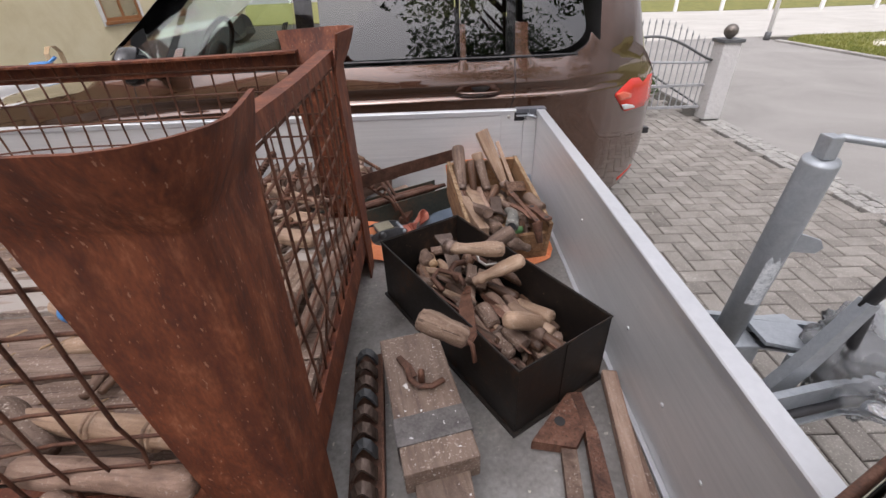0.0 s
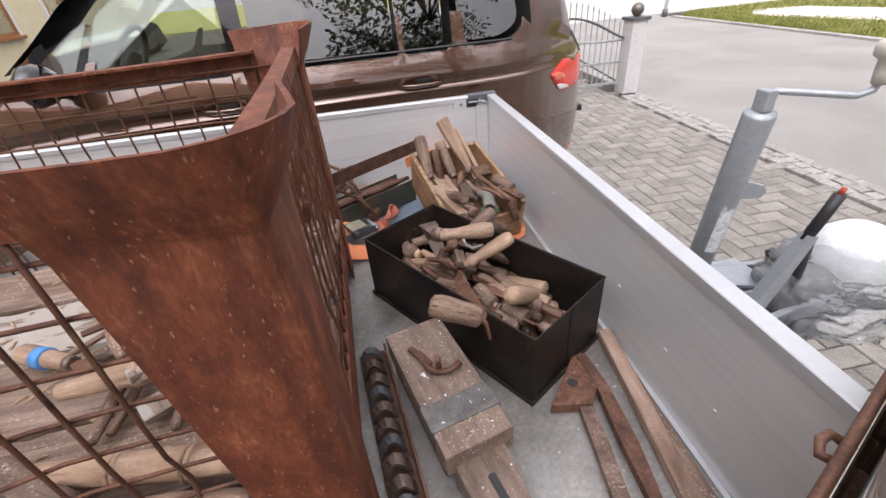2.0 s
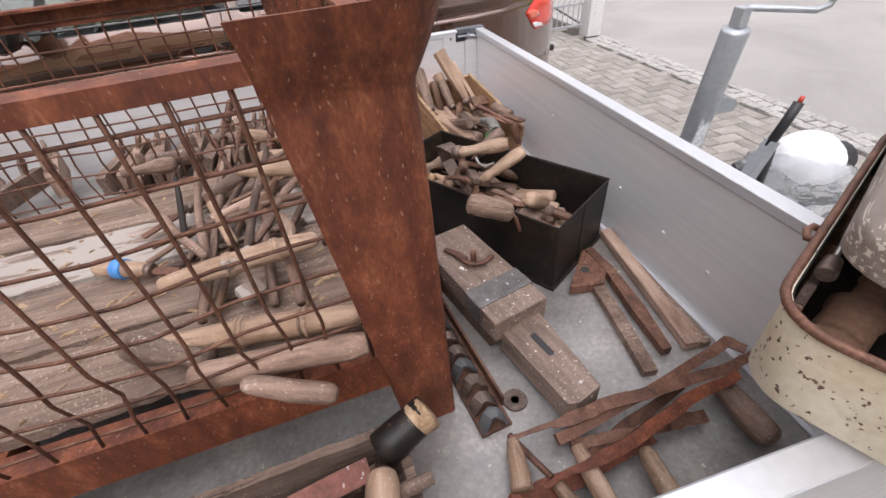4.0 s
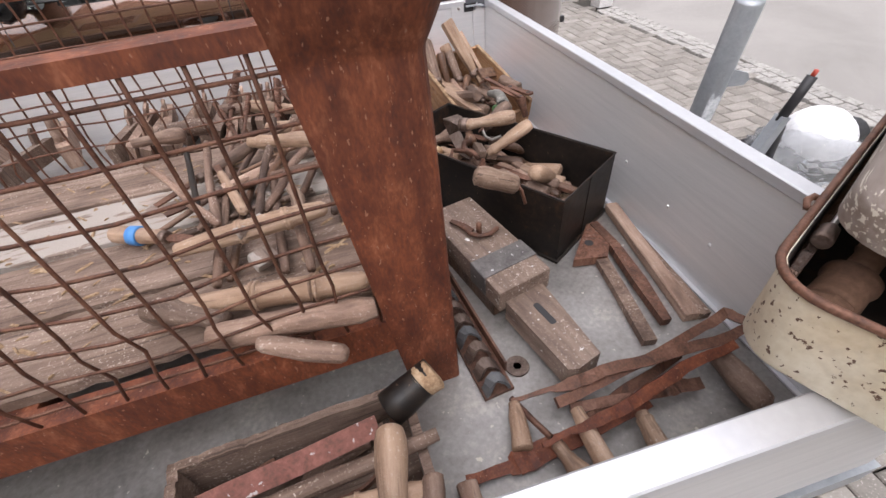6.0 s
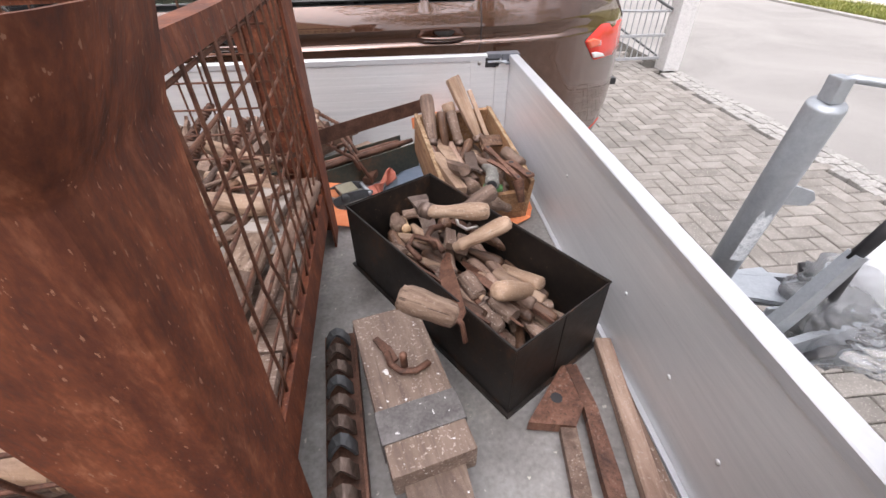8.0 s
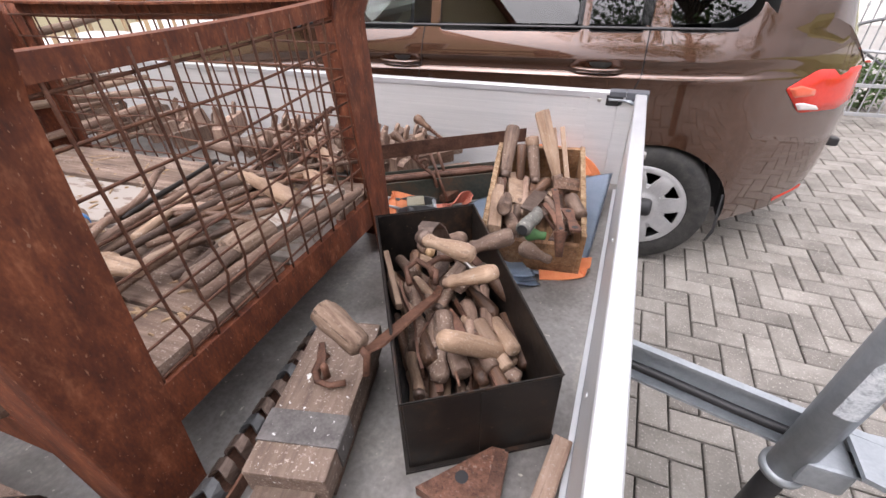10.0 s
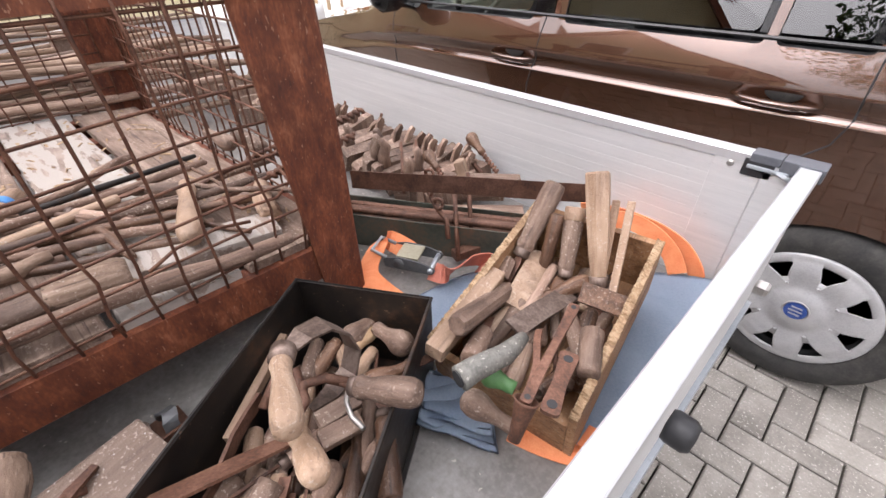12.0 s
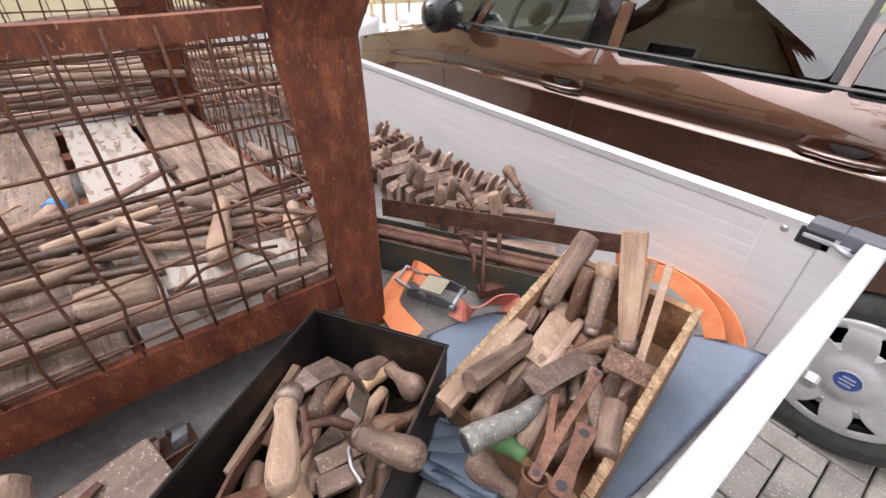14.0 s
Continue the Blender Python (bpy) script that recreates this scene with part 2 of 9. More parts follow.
CAP = material("silver_wheel_cover", [(0.34, 0.34, 0.35), (0.41, 0.41, 0.42), (0.46, 0.46, 0.465)], 0.34, 0.35, 12, 200, 0.02, rough_vary=0.06)
ASPHALT = material("asphalt", [(0.225, 0.215, 0.20), (0.275, 0.263, 0.247), (0.32, 0.306, 0.288)], 0.85, 0.0, 0.7, 120, 0.25, speck=(0.4, 0.39, 0.37), speck_scale=160, speck_at=0.66)
PAVER = material("concrete_paver", [(0.20, 0.185, 0.165), (0.27, 0.25, 0.225), (0.34, 0.315, 0.285)], 0.85, 0.0, 6, 150, 0.3, vary=0.09, speck=(0.46, 0.43, 0.39), speck_scale=150, speck_at=0.64, stain=(2.2, (0.72, 0.71, 0.70)))
JOINT = material("joint_sand", [(0.025, 0.022, 0.017), (0.045, 0.040, 0.031), (0.07, 0.062, 0.048)], 0.95, 0.0, 12, 160, 0.3)
GRANITE = material("pale_granite", [(0.22, 0.21, 0.195), (0.32, 0.31, 0.29), (0.42, 0.405, 0.38)], 0.8, 0.0, 40, 300, 0.35, vary=0.12)
ROUGHCAST = material("speckled_granite_concrete", [(0.42, 0.41, 0.40), (0.56, 0.55, 0.54), (0.66, 0.65, 0.64)], 0.85, 0.0, 70, 260, 0.3, speck=(0.2, 0.2, 0.2), speck_scale=120, speck_at=0.6)
GRASS_GROUND = material("lawn_soil", [(0.10, 0.11, 0.025), (0.17, 0.17, 0.04), (0.27, 0.25, 0.07)], 0.9, 0.0, 3, 60, 0.4)
GRASS = material("grass_blades", [(0.10, 0.13, 0.02), (0.18, 0.20, 0.04), (0.32, 0.30, 0.08)], 0.7, 0.0, 3, 40, 0.0)
PLASTER = material("cream_plaster", [(0.72, 0.63, 0.40), (0.78, 0.69, 0.46), (0.82, 0.74, 0.52)], 0.9, 0.0, 2, 130, 0.25)
WOOD_TRIM = material("oiled_window_wood", [(0.26, 0.10, 0.03), (0.36, 0.16, 0.05)], 0.5, 0.0, 4, 60, 0.15, stretch=(1, 1, 12))
ROOF = material("clay_roof_tile", [(0.20, 0.07, 0.04), (0.30, 0.11, 0.06)], 0.8, 0.0, 4, 60, 0.3, vary=0.15)
OLD_WOOD = wood("old_tool_wood", (0.125, 0.078, 0.056), (0.235, 0.155, 0.115), (0.37, 0.268, 0.208), rough=0.72, vary=0.38, grime=0.62, cracks=0.35, dust=0.9, grain=44.0)
PALE_WOOD = wood("pale_turned_wood", (0.25, 0.160, 0.104), (0.37, 0.250, 0.170), (0.48, 0.352, 0.258), rough=0.62, vary=0.18, grime=0.55, cracks=0.35, dust=0.7, grain=44.0)
DARK_WOOD = wood("dark_stained_wood", (0.045, 0.021, 0.011), (0.11, 0.056, 0.032), (0.19, 0.108, 0.066), rough=0.5, vary=0.25, dust=0.4)
RED_WOOD = wood("reddish_square_wood", (0.07, 0.028, 0.016), (0.155, 0.068, 0.041), (0.23, 0.115, 0.074), vary=0.1)
GREY_WOOD = wood("weathered_plank", (0.120, 0.078, 0.057), (0.205, 0.143, 0.110), (0.30, 0.222, 0.178), "x", 0.88, 0.15, 0.45, 0.55, 1.0, grain=55.0)
STICK_WOOD = wood("dirty_stick_wood", (0.070, 0.040, 0.028), (0.155, 0.096, 0.069), (0.28, 0.192, 0.145), rough=0.75, vary=0.45, grime=0.7, cracks=0.4, dust=0.8, grain=44.0)
GREY_STICK = wood("weathered_stick", (0.12, 0.074, 0.050), (0.24, 0.166, 0.120), (0.38, 0.285, 0.220), "z", 0.85, 0.2, 0.6, 0.7, 0.5)
WHITE_WOOD = wood("whitewashed_plank", (0.20, 0.150, 0.122), (0.27, 0.212, 0.178), (0.35, 0.286, 0.246), "x", 0.85, 0.1, 0.6, 0.5, 0.8, paint=(0.35, 0.312, 0.280), paint_scale=38.0, paint_at=0.43, grain=40.0, paint_stretch=(0.22, 1, 1))
BLOCK_WOOD = wood("paint_spattered_plane_wood", (0.135, 0.092, 0.070), (0.195, 0.138, 0.106), (0.26, 0.192, 0.152), "y", 0.6, 0.0, 0.55, 0.25, 0.9, paint=(0.76, 0.74, 0.72), paint_scale=85.0, paint_at=0.655, grain=50.0)
BOX_WOOD = wood("yellowed_box_board", (0.20, 0.100, 0.045), (0.33, 0.180, 0.088), (0.44, 0.270, 0.150), "y", 0.66, 0.08, 0.55, 0.5, 0.5, grain=55.0)
BROKEN_WOOD = wood("freshly_broken_wood", (0.36, 0.23, 0.12), (0.50, 0.34, 0.20), (0.60, 0.44, 0.29), grime=0.2, cracks=0.6, vary=0.05)
CHIP = material("raw_board_edge", [(0.18, 0.108, 0.060), (0.30, 0.198, 0.115), (0.43, 0.315, 0.205)], 0.9, 0.0, 60, 260, 0.6)
IRON = material("worn_iron", [(0.075, 0.052, 0.042), (0.15, 0.108, 0.088), (0.25, 0.19, 0.16)], 0.5, 0.55, 22, 220, 0.25, vary=0.25, stretch=(1, 1, 0.4))
IRON_SPATTERED = material("iron_with_paint_specks", [(0.085, 0.078, 0.075), (0.14, 0.13, 0.125), (0.20, 0.185, 0.18)], 0.5, 0.35, 22, 220, 0.2, speck=(0.68, 0.67, 0.66), speck_scale=120, speck_at=0.675)
CAST_GREY = material("grey_cast_iron", [(0.10, 0.098, 0.088), (0.17, 0.165, 0.148), (0.25, 0.242, 0.22)], 0.6, 0.2, 45, 260, 0.35, speck=(0.42, 0.40, 0.36), speck_scale=150, speck_at=0.63)
STEEL = material("bare_steel", [(0.34, 0.32, 0.30), (0.48, 0.46, 0.44)], 0.35, 0.8, 20, 200, 0.1, vary=0.1)
ORANGE = material("orange_webbing", [(0.72, 0.20, 0.075), (0.85, 0.33, 0.15)], 0.75, 0.0, 20, 420, 0.3, stretch=(1, 1, 1))
ORANGE_FADED = material("faded_red_webbing", [(0.40, 0.12, 0.08), (0.55, 0.20, 0.14)], 0.8, 0.0, 30, 400, 0.3)
TARP = material("blue_grey_tarpaulin", [(0.27, 0.35, 0.46), (0.33, 0.41, 0.52), (0.38, 0.46, 0.56)], 0.5, 0.0, 8, 240, 0.12)
ENAMEL = material("chipped_cream_enamel", [(0.56, 0.51, 0.40), (0.66, 0.61, 0.49), (0.72, 0.68, 0.57)], 0.5, 0.0, 9, 130, 0.25, speck=(0.10, 0.05, 0.028), speck_scale=150, speck_at=0.625, stain=(7.0, (0.80, 0.72, 0.62)))
ENAMEL_LID = material("peeling_enamel_over_metal", [(0.14, 0.105, 0.085), (0.21, 0.175, 0.152), (0.29, 0.255, 0.232)], 0.5, 0.15, 16, 150, 0.4, speck=(0.44, 0.40, 0.335), speck_scale=260, speck_at=0.57, stretch=(0.07, 1, 1))
GREEN = material("green_paint", [(0.07, 0.17, 0.06), (0.11, 0.25, 0.09)], 0.5, 0.0, 20, 160, 0.1)
BLUE = material("blue_tape", [(0.05, 0.20, 0.50), (0.08, 0.27, 0.60)], 0.5, 0.0, 20, 160, 0.1)
GREEN_TROUGH = material("dull_green_sheet_metal", [(0.045, 0.05, 0.04), (0.075, 0.08, 0.065), (0.13, 0.09, 0.06)], 0.5, 0.3, 9, 110, 0.12)
INTERIOR = material("dark_car_trim", [(0.02, 0.02, 0.022), (0.035, 0.035, 0.037)], 0.7, 0.0, 20, 140, 0.1)
RED_LAMP = material("red_lamp_plastic", [(0.60, 0.022, 0.010), (0.68, 0.035, 0.016)], 0.15, 0.0, 5, 60, 0.0, coat=0.2, rough_vary=0.02)
CLEAR_LAMP = material("pale_lamp_plastic", [(0.62, 0.56, 0.55), (0.72, 0.66, 0.65)], 0.12, 0.0, 5, 60, 0.0, coat=0.8, rough_vary=0.02)
PEWTER = material("grey_gate_paint", [(0.30, 0.31, 0.32), (0.40, 0.41, 0.42)], 0.5, 0.3, 12, 100, 0.1)
BALL = material("dark_bronze_ball", [(0.13, 0.115, 0.10), (0.2, 0.18, 0.16)], 0.3, 0.6, 12, 100, 0.05)
LEAF = material("green_leaves", [(0.035, 0.07, 0.018), (0.06, 0.11, 0.03), (0.10, 0.15, 0.05)], 0.6, 0.0, 6, 40, 0.0)
BARK = material("tree_bark", [(0.05, 0.035, 0.025), (0.10, 0.075, 0.055)], 0.9, 0.0, 8, 60, 0.6)
WHITE_PAINT = material("white_paint", [(0.74, 0.74, 0.73), (0.82, 0.82, 0.81)], 0.5, 0.0, 10, 90, 0.05)
BADGE_BLUE = material("blue_badge", [(0.02, 0.05, 0.20), (0.03, 0.07, 0.26)], 0.3, 0.0, 10, 60, 0.0)
GRIP_RED = material("red_plastic", [(0.40, 0.05, 0.03), (0.5, 0.07, 0.04)], 0.4, 0.0, 10, 60, 0.0)

GALV_DARK = material("dull_dark_steel", [(0.10, 0.105, 0.11), (0.17, 0.175, 0.18)], 0.5, 0.5, 22, 120, 0.1)
RUST_PALE = material("pale_rust_crust", [(0.07, 0.034, 0.020), (0.12, 0.062, 0.036), (0.18, 0.10, 0.063)], 0.8, 0.0, 14, 140, 0.4)


def glass(name, color, rough=0.0, ior=1.45, weight=1.0):
    m = bpy.data.materials.new(name)
    m.use_nodes = True
    b = m.node_tree.nodes["Principled BSDF"]
    b.inputs["Base Color"].default_value = (*color, 1)
    b.inputs["Roughness"].default_value, b.inputs["IOR"].default_value = rough, ior
    b.inputs["Transmission Weight"].default_value = weight
    return m


CLEAR_GLASS = glass("clear_car_glass", (0.82, 0.93, 0.84), 0.0, 1.52)
TINTED_GLASS = glass("tinted_car_glass", (0.04, 0.042, 0.045), 0.0, 1.8)
FILM_WHITE = glass("cloudy_plastic_film", (0.93, 0.95, 0.97), 0.10, 1.25, 0.86)


# ---- building blocks ----
def part(name, bm, mat, parent=None, label="", smooth=False, m=None):
    """Links a bmesh as one mesh object, under a thing or a part."""
    me = bpy.data.meshes.new(name)
    if smooth:
        for f in bm.faces:
            f.smooth = True
    bm.to_mesh(me)
    bm.free()
    for x in mat if isinstance(mat, (list, tuple)) else [mat]:
        me.materials.append(x)
    ob = new(name, me)
    if parent is not None:
        ob.parent = parent
    if m is not None:
        ob.matrix_basis = m
    if label:
        ob["label"] = label
    return ob


def thing(name, m, label, category, group="", kind=""):
    ob = new(name)
    ob.empty_display_size = 0.05
    ob.matrix_basis = m
    return tagged(ob, label, category, group, kind)


def box(x0, x1, y0, y1, z0, z1, bevel=0.0, bm=None):
    own = bmesh.new() if bm is None else bm
    r = bmesh.ops.create_cube(own, size=1)
    for v in r["verts"]:
        v.co = Vector((x0 + (v.co.x + 0.5) * (x1 - x0), y0 + (v.co.y + 0.5) * (y1 - y0), z0 + (v.co.z + 0.5) * (z1 - z0)))
    if bevel:
        es = {e for v in r["verts"] for e in v.link_edges}
        bmesh.ops.bevel(own, geom=list(es), offset=bevel, segments=2, affect="EDGES", profile=0.6)
    return own


def lathe(profile, seg=12, bm=None, m=None, ry=1.0):
    """A turned shape about z from (radius, height) pairs, closed at both ends. ry: squeeze across."""
    own = bmesh.new() if bm is None else bm
    m = m or Matrix()
    rings = []
    for r, z in profile:
        if r <= 1e-6:
            rings.append([own.verts.new(m @ Vector((0, 0, z)))])
        else:
            rings.append([own.verts.new(m @ Vector((r * math.cos(2 * math.pi * k / seg), ry * r * math.sin(2 * math.pi * k / seg), z))) for k in range(seg)])
    for a, b in zip(rings, rings[1:]):
        for k in range(seg):
            j = (k + 1) % seg
            if len(a) == 1 and len(b) == 1:
                continue
            if len(a) == 1:
                own.faces.new((a[0], b[j], b[k]))
            elif len(b) == 1:
                own.faces.new((a[k], a[j], b[0]))
            else:
                own.faces.new((a[k], a[j], b[j], b[k]))
    for ring, flip in ((rings[0], True), (rings[-1], False)):
        if len(ring) > 1:
            own.faces.new(ring[::-1] if flip else ring)
    return own


def along(a, b, roll=0.0):
    """The pose with its origin at a and its z axis towards b."""
    a, b = Vector(a), Vector(b)
    return Matrix.Translation(a) @ (b - a).to_track_quat("Z", "Y").to_matrix().to_4x4() @ pose(0, 0, 0, 0, 0, roll)


def tube(points, radius, seg=8, bm=None, closed=False, taper=None, flat=1.0, roll=0.0):
    """A round or flattened rod swept along points."""
    own = bmesh.new() if bm is None else bm
    pts = [Vector(p) for p in points]
    rings, up = [], None
    for k, p in enumerate(pts):
        if closed:
            d = pts[(k + 1) % len(pts)] - pts[k - 1]
        else:
            d = pts[min(k + 1, len(pts) - 1)] - pts[max(k - 1, 0)]
        d.normalize()
        if up is None:
            up = d.orthogonal().normalized() if abs(d.z) > 0.9 else Vector((0, 0, 1))
        side = d.cross(up).normalized()
        up = side.cross(d).normalized()
        r = radius * (taper[k] if taper else 1)
        ring = []
        for j in range(seg):
            a = 2 * math.pi * j / seg + roll
            ring.append(own.verts.new(p + side * (r * math.cos(a)) + up * (r * flat * math.sin(a))))
        rings.append(ring)
    pairs = list(zip(rings, rings[1:])) + ([(rings[-1], rings[0])] if closed else [])
    for a, b in pairs:
        for j in range(seg):
            own.faces.new((a[j], a[(j + 1) % seg], b[(j + 1) % seg], b[j]))
    if not closed:
        own.faces.new(rings[0][::-1])
        own.faces.new(rings[-1])
    return own


def strip(points, width, thick, bm=None, axis=(0, 0, 1)):
    """A flat bar swept along points: its width lies along axis."""
    own = bmesh.new() if bm is None else bm
    pts, ax = [Vector(p) for p in points], Vector(axis).normalized()
    rings = []
    for k, p in enumerate(pts):
        d = (pts[min(k + 1, len(pts) - 1)] - pts[max(k - 1, 0)]).normalized()
        a = (ax - d * ax.dot(d)).normalized()
        n = d.cross(a)
        w = width[k] if isinstance(width, (list, tuple)) else width
        rings.append([own.verts.new(p + a * (w / 2 * s) + n * (thick / 2 * t)) for s, t in ((-1, -1), (1, -1), (1, 1), (-1, 1))])
    for a, b in zip(rings, rings[1:]):
        for j in range(4):
            own.faces.new((a[j], a[(j + 1) % 4], b[(j + 1) % 4], b[j]))
    own.faces.new(rings[0][::-1])
    own.faces.new(rings[-1])
    return own


def slab(outline, z0, z1, bm=None, m=None):
    """A plate with the given outline in x and y (anticlockwise), between two heights."""
    own = bmesh.new() if bm is None else bm
    m = m or Matrix()
    lo = [own.verts.new(m @ Vector((x, y, z0))) for x, y in outline]
    hi = [own.verts.new(m @ Vector((x, y, z1))) for x, y in outline]
    own.faces.new(lo[::-1])
    own.faces.new(hi)
    for k in range(len(lo)):
        j = (k + 1) % len(lo)
        own.faces.new((lo[k], lo[j], hi[j], hi[k]))
    return own


def bent(a, b, n, amount, seed):
    """Points from a to b with a small wander."""
    rng = random.Random(seed)
    a, b = Vector(a), Vector(b)
    ph = [rng.uniform(0, 6.3) for _ in range(4)]
    out = []
    for k in range(n + 1):
        t = k / n
        e = math.sin(math.pi * t)
        off = Vector((math.sin(5 * t + ph[0]), math.sin(7 * t + ph[1]), math.sin(6 * t + ph[2])))
        out.append(a.lerp(b, t) + off * (amount * e))
    return out


def ring_box(outer, inner, z0, z1, bm=None):
    """Four walls between two rectangles (x0, x1, y0, y1)."""
    own = bmesh.new() if bm is None else bm
    def loop(r, z):
        return [own.verts.new(v) for v in ((r[0], r[2], z), (r[1], r[2], z), (r[1], r[3], z), (r[0], r[3], z))]
    a, b, c, d = loop(outer, z0), loop(outer, z1), loop(inner, z1), loop(inner, z0)
    for p, q in ((a, b), (b, c), (c, d), (d, a)):
        for k in range(4):
            j = (k + 1) % 4
            own.faces.new((p[k], p[j], q[j], q[k]))
    return own


def cut(ob, cutters):
    """Takes the cutters' volume out of the mesh of ob for good."""
    for c in cutters:
        mod = ob.modifiers.new("cut", "BOOLEAN")
        mod.operation, mod.object, mod.solver = "DIFFERENCE", c, "EXACT"
    bpy.context.view_layer.update()
    dg = bpy.context.evaluated_depsgraph_get()
    me = bpy.data.meshes.new_from_object(ob.evaluated_get(dg))
    ob.modifiers.clear()
    old = ob.data
    ob.data = me
    bpy.data.meshes.remove(old)
    for c in cutters:
        cm = c.data
        bpy.data.objects.remove(c)
        bpy.data.meshes.remove(cm)


BED_Z, TOP_Z = 0.77, 1.07

# ---- ground, road, lawn ----
GROUND_Z = 0.03


def ground_sheet():
    bm = bmesh.new()
    n = 24
    vs = [[bm.verts.new((-60 + 120 * i / n, -60 + 120 * j / n, GROUND_Z - 0.035)) for j in range(n + 1)] for i in range(n + 1)]
    for i in range(n):
        for j in range(n):
            bm.faces.new((vs[i][j], vs[i + 1][j], vs[i + 1][j + 1], vs[i][j + 1]))
    tagged(part("ground", bm, JOINT), "sandy ground under the paving and the road", "ground", kind="structure")
    bm = box(2.82, 7.6, -40, 60, GROUND_Z - 0.10, GROUND_Z - 0.012)
    tagged(part("road", bm, ASPHALT), "smooth light grey asphalt road beside the yard", "road", kind="structure")


ground_sheet()

# ---- trailer ----
T_X0, T_Y0 = -2.9, -1.64      # rear end of the bed, near wall's inner face


def wall_profile(length, ribs=10):
    """An aluminium wall of hollow profile, along x from 0 to length, inner face at y = 0, with fine ribs."""
    bm = bmesh.new()
    h, th = TOP_Z - BED_Z, 0.022
    pts = [(0.0, 0.0)]
    for k in range(1, ribs):
        z = h * 0.9 * k / 10
        pts += [(0.0, z - 0.0012), (0.0003, z - 0.0004), (0.0003, z + 0.0004), (0.0, z + 0.0012)]
    pts += [(0.0, h - 0.022), (-0.004, h - 0.018), (-0.004, h - 0.002), (-0.002, h), (th + 0.004, h), (th + 0.006, h - 0.002), (th + 0.006, h - 0.02), (th, h - 0.024), (th, 0.0)]
    a = [bm.verts.new((0, y, z)) for y, z in pts]
    b = [bm.verts.new((length, y, z)) for y, z in pts]
    bm.faces.new(a[::-1])
    bm.faces.new(b)
    for k in range(len(pts)):
        j = (k + 1) % len(pts)
        f = bm.faces.new((a[k], a[j], b[j], b[k]))
        if pts[k][1] > h - 0.0025 and pts[j][1] > h - 0.0025 or pts[k][1] >= h - 0.023 and pts[j][1] >= h - 0.023:
            f.material_index = 1
    bmesh.ops.recalc_face_normals(bm, faces=bm.faces)
    return bm


trailer = thing("trailer", pose(0, 0, 0), "flatbed trailer with low aluminium side walls and galvanised drawbar", "trailer")
part("bed_floor", box(T_X0, -0.0005, T_Y0 + 0.0005, -0.0005, BED_Z - 0.018, BED_Z), BED, trailer, "grey floor panel with scuffs and dust")
part("bed_frame", box(T_X0, 0.03, T_Y0 - 0.028, 0.03, BED_Z - 0.075, BED_Z - 0.0185), GALV, trailer)
part("side_wall", wall_profile(2.9), [ALU, ALU_RAIL], trailer, "brushed aluminium wall with fine ribs", m=pose(T_X0, 0, BED_Z))
front = part("front_wall", wall_profile(1.64, 1), [ALU, ALU_RAIL], trailer, m=pose(0, 0, BED_Z, 0, 0, -90))
near = part("side_wall", wall_profile(2.9), [ALU, ALU_RAIL], trailer, m=pose(0, T_Y0, BED_Z, 0, 0, 180))
back = part("tailgate", wall_profile(1.64), [ALU, ALU_RAIL], trailer, m=pose(T_X0, T_Y0, BED_Z, 0, 0, 90))


# far front corner: plate, rivet, latch and caps
post = part("corner_plate", box(-0.135, -0.052, -0.0035, 0.0005, BED_Z + 0.01, TOP_Z - 0.008, 0.001), ALU, trailer, "plain aluminium end plate of the wall")
part("corner_post", box(-0.050, -0.001, -0.006, 0.028, BED_Z + 0.001, TOP_Z - 0.024, 0.002), ALU, trailer)
part("rivet", lathe([(0.0, -0.001), (0.006, 0.0), (0.0065, 0.002), (0.004, 0.004), (0, 0.0045)], 12, m=pose(-0.105, -0.0035, 1.045, 90)), STEEL, post, smooth=True)
latch = part("latch", box(-0.085, -0.036, -0.006, 0.004, 1.030, 1.062, 0.002), PLASTIC_BLACK, trailer, "recessed black latch with a galvanised lever")
part("lever", box(-0.078, -0.012, -0.012, -0.006, 1.046, 1.053, 0.002), GALV, latch)
part("hook", tube([(-0.03, -0.012, 1.05), (-0.015, -0.016, 1.047), (-0.004, -0.012, 1.043), (-0.012, -0.006, 1.040)], 0.004, 8), GALV, latch)
part("end_cap", box(-0.078, -0.030, -0.007, 0.031, TOP_Z - 0.012, TOP_Z + 0.0035, 0.002), PLASTIC_GREY, trailer, "dark grey plastic end cap")
part("end_cap", box(-0.0295, 0.033, -0.008, 0.034, TOP_Z - 0.022, TOP_Z + 0.0035, 0.002), PLASTIC_GREY, trailer, "dark grey plastic end cap")
part("seam_strip", box(-0.0105, -0.0006, T_Y0 + 0.01, -0.05, BED_Z + 0.0003, BED_Z + 0.005, 0.001), ALU_RAIL, trailer, "bright sealing strip along the wall's foot")
for by, bz in ((-1.005, 0.905), (-1.165, 0.885), (-1.290, 0.880), (-0.66, 0.955)):
    part("bolt_head", lathe([(0.0, 0), (0.0045, 0.0), (0.004, 0.002), (0, 0.0026)], 10, m=pose(-0.0002, by, bz, 0, -90, 0)), ALU, trailer, smooth=True)
part("buffer", lathe([(0.0, 0), (0.016, 0.001), (0.018, 0.006), (0.018, 0.022), (0.014, 0.028), (0, 0.029)], 14, m=pose(0.03, -0.585, 1.0, 0, 90, 0)), PLASTIC_BLACK, trailer, "round black rubber buffer", smooth=True)
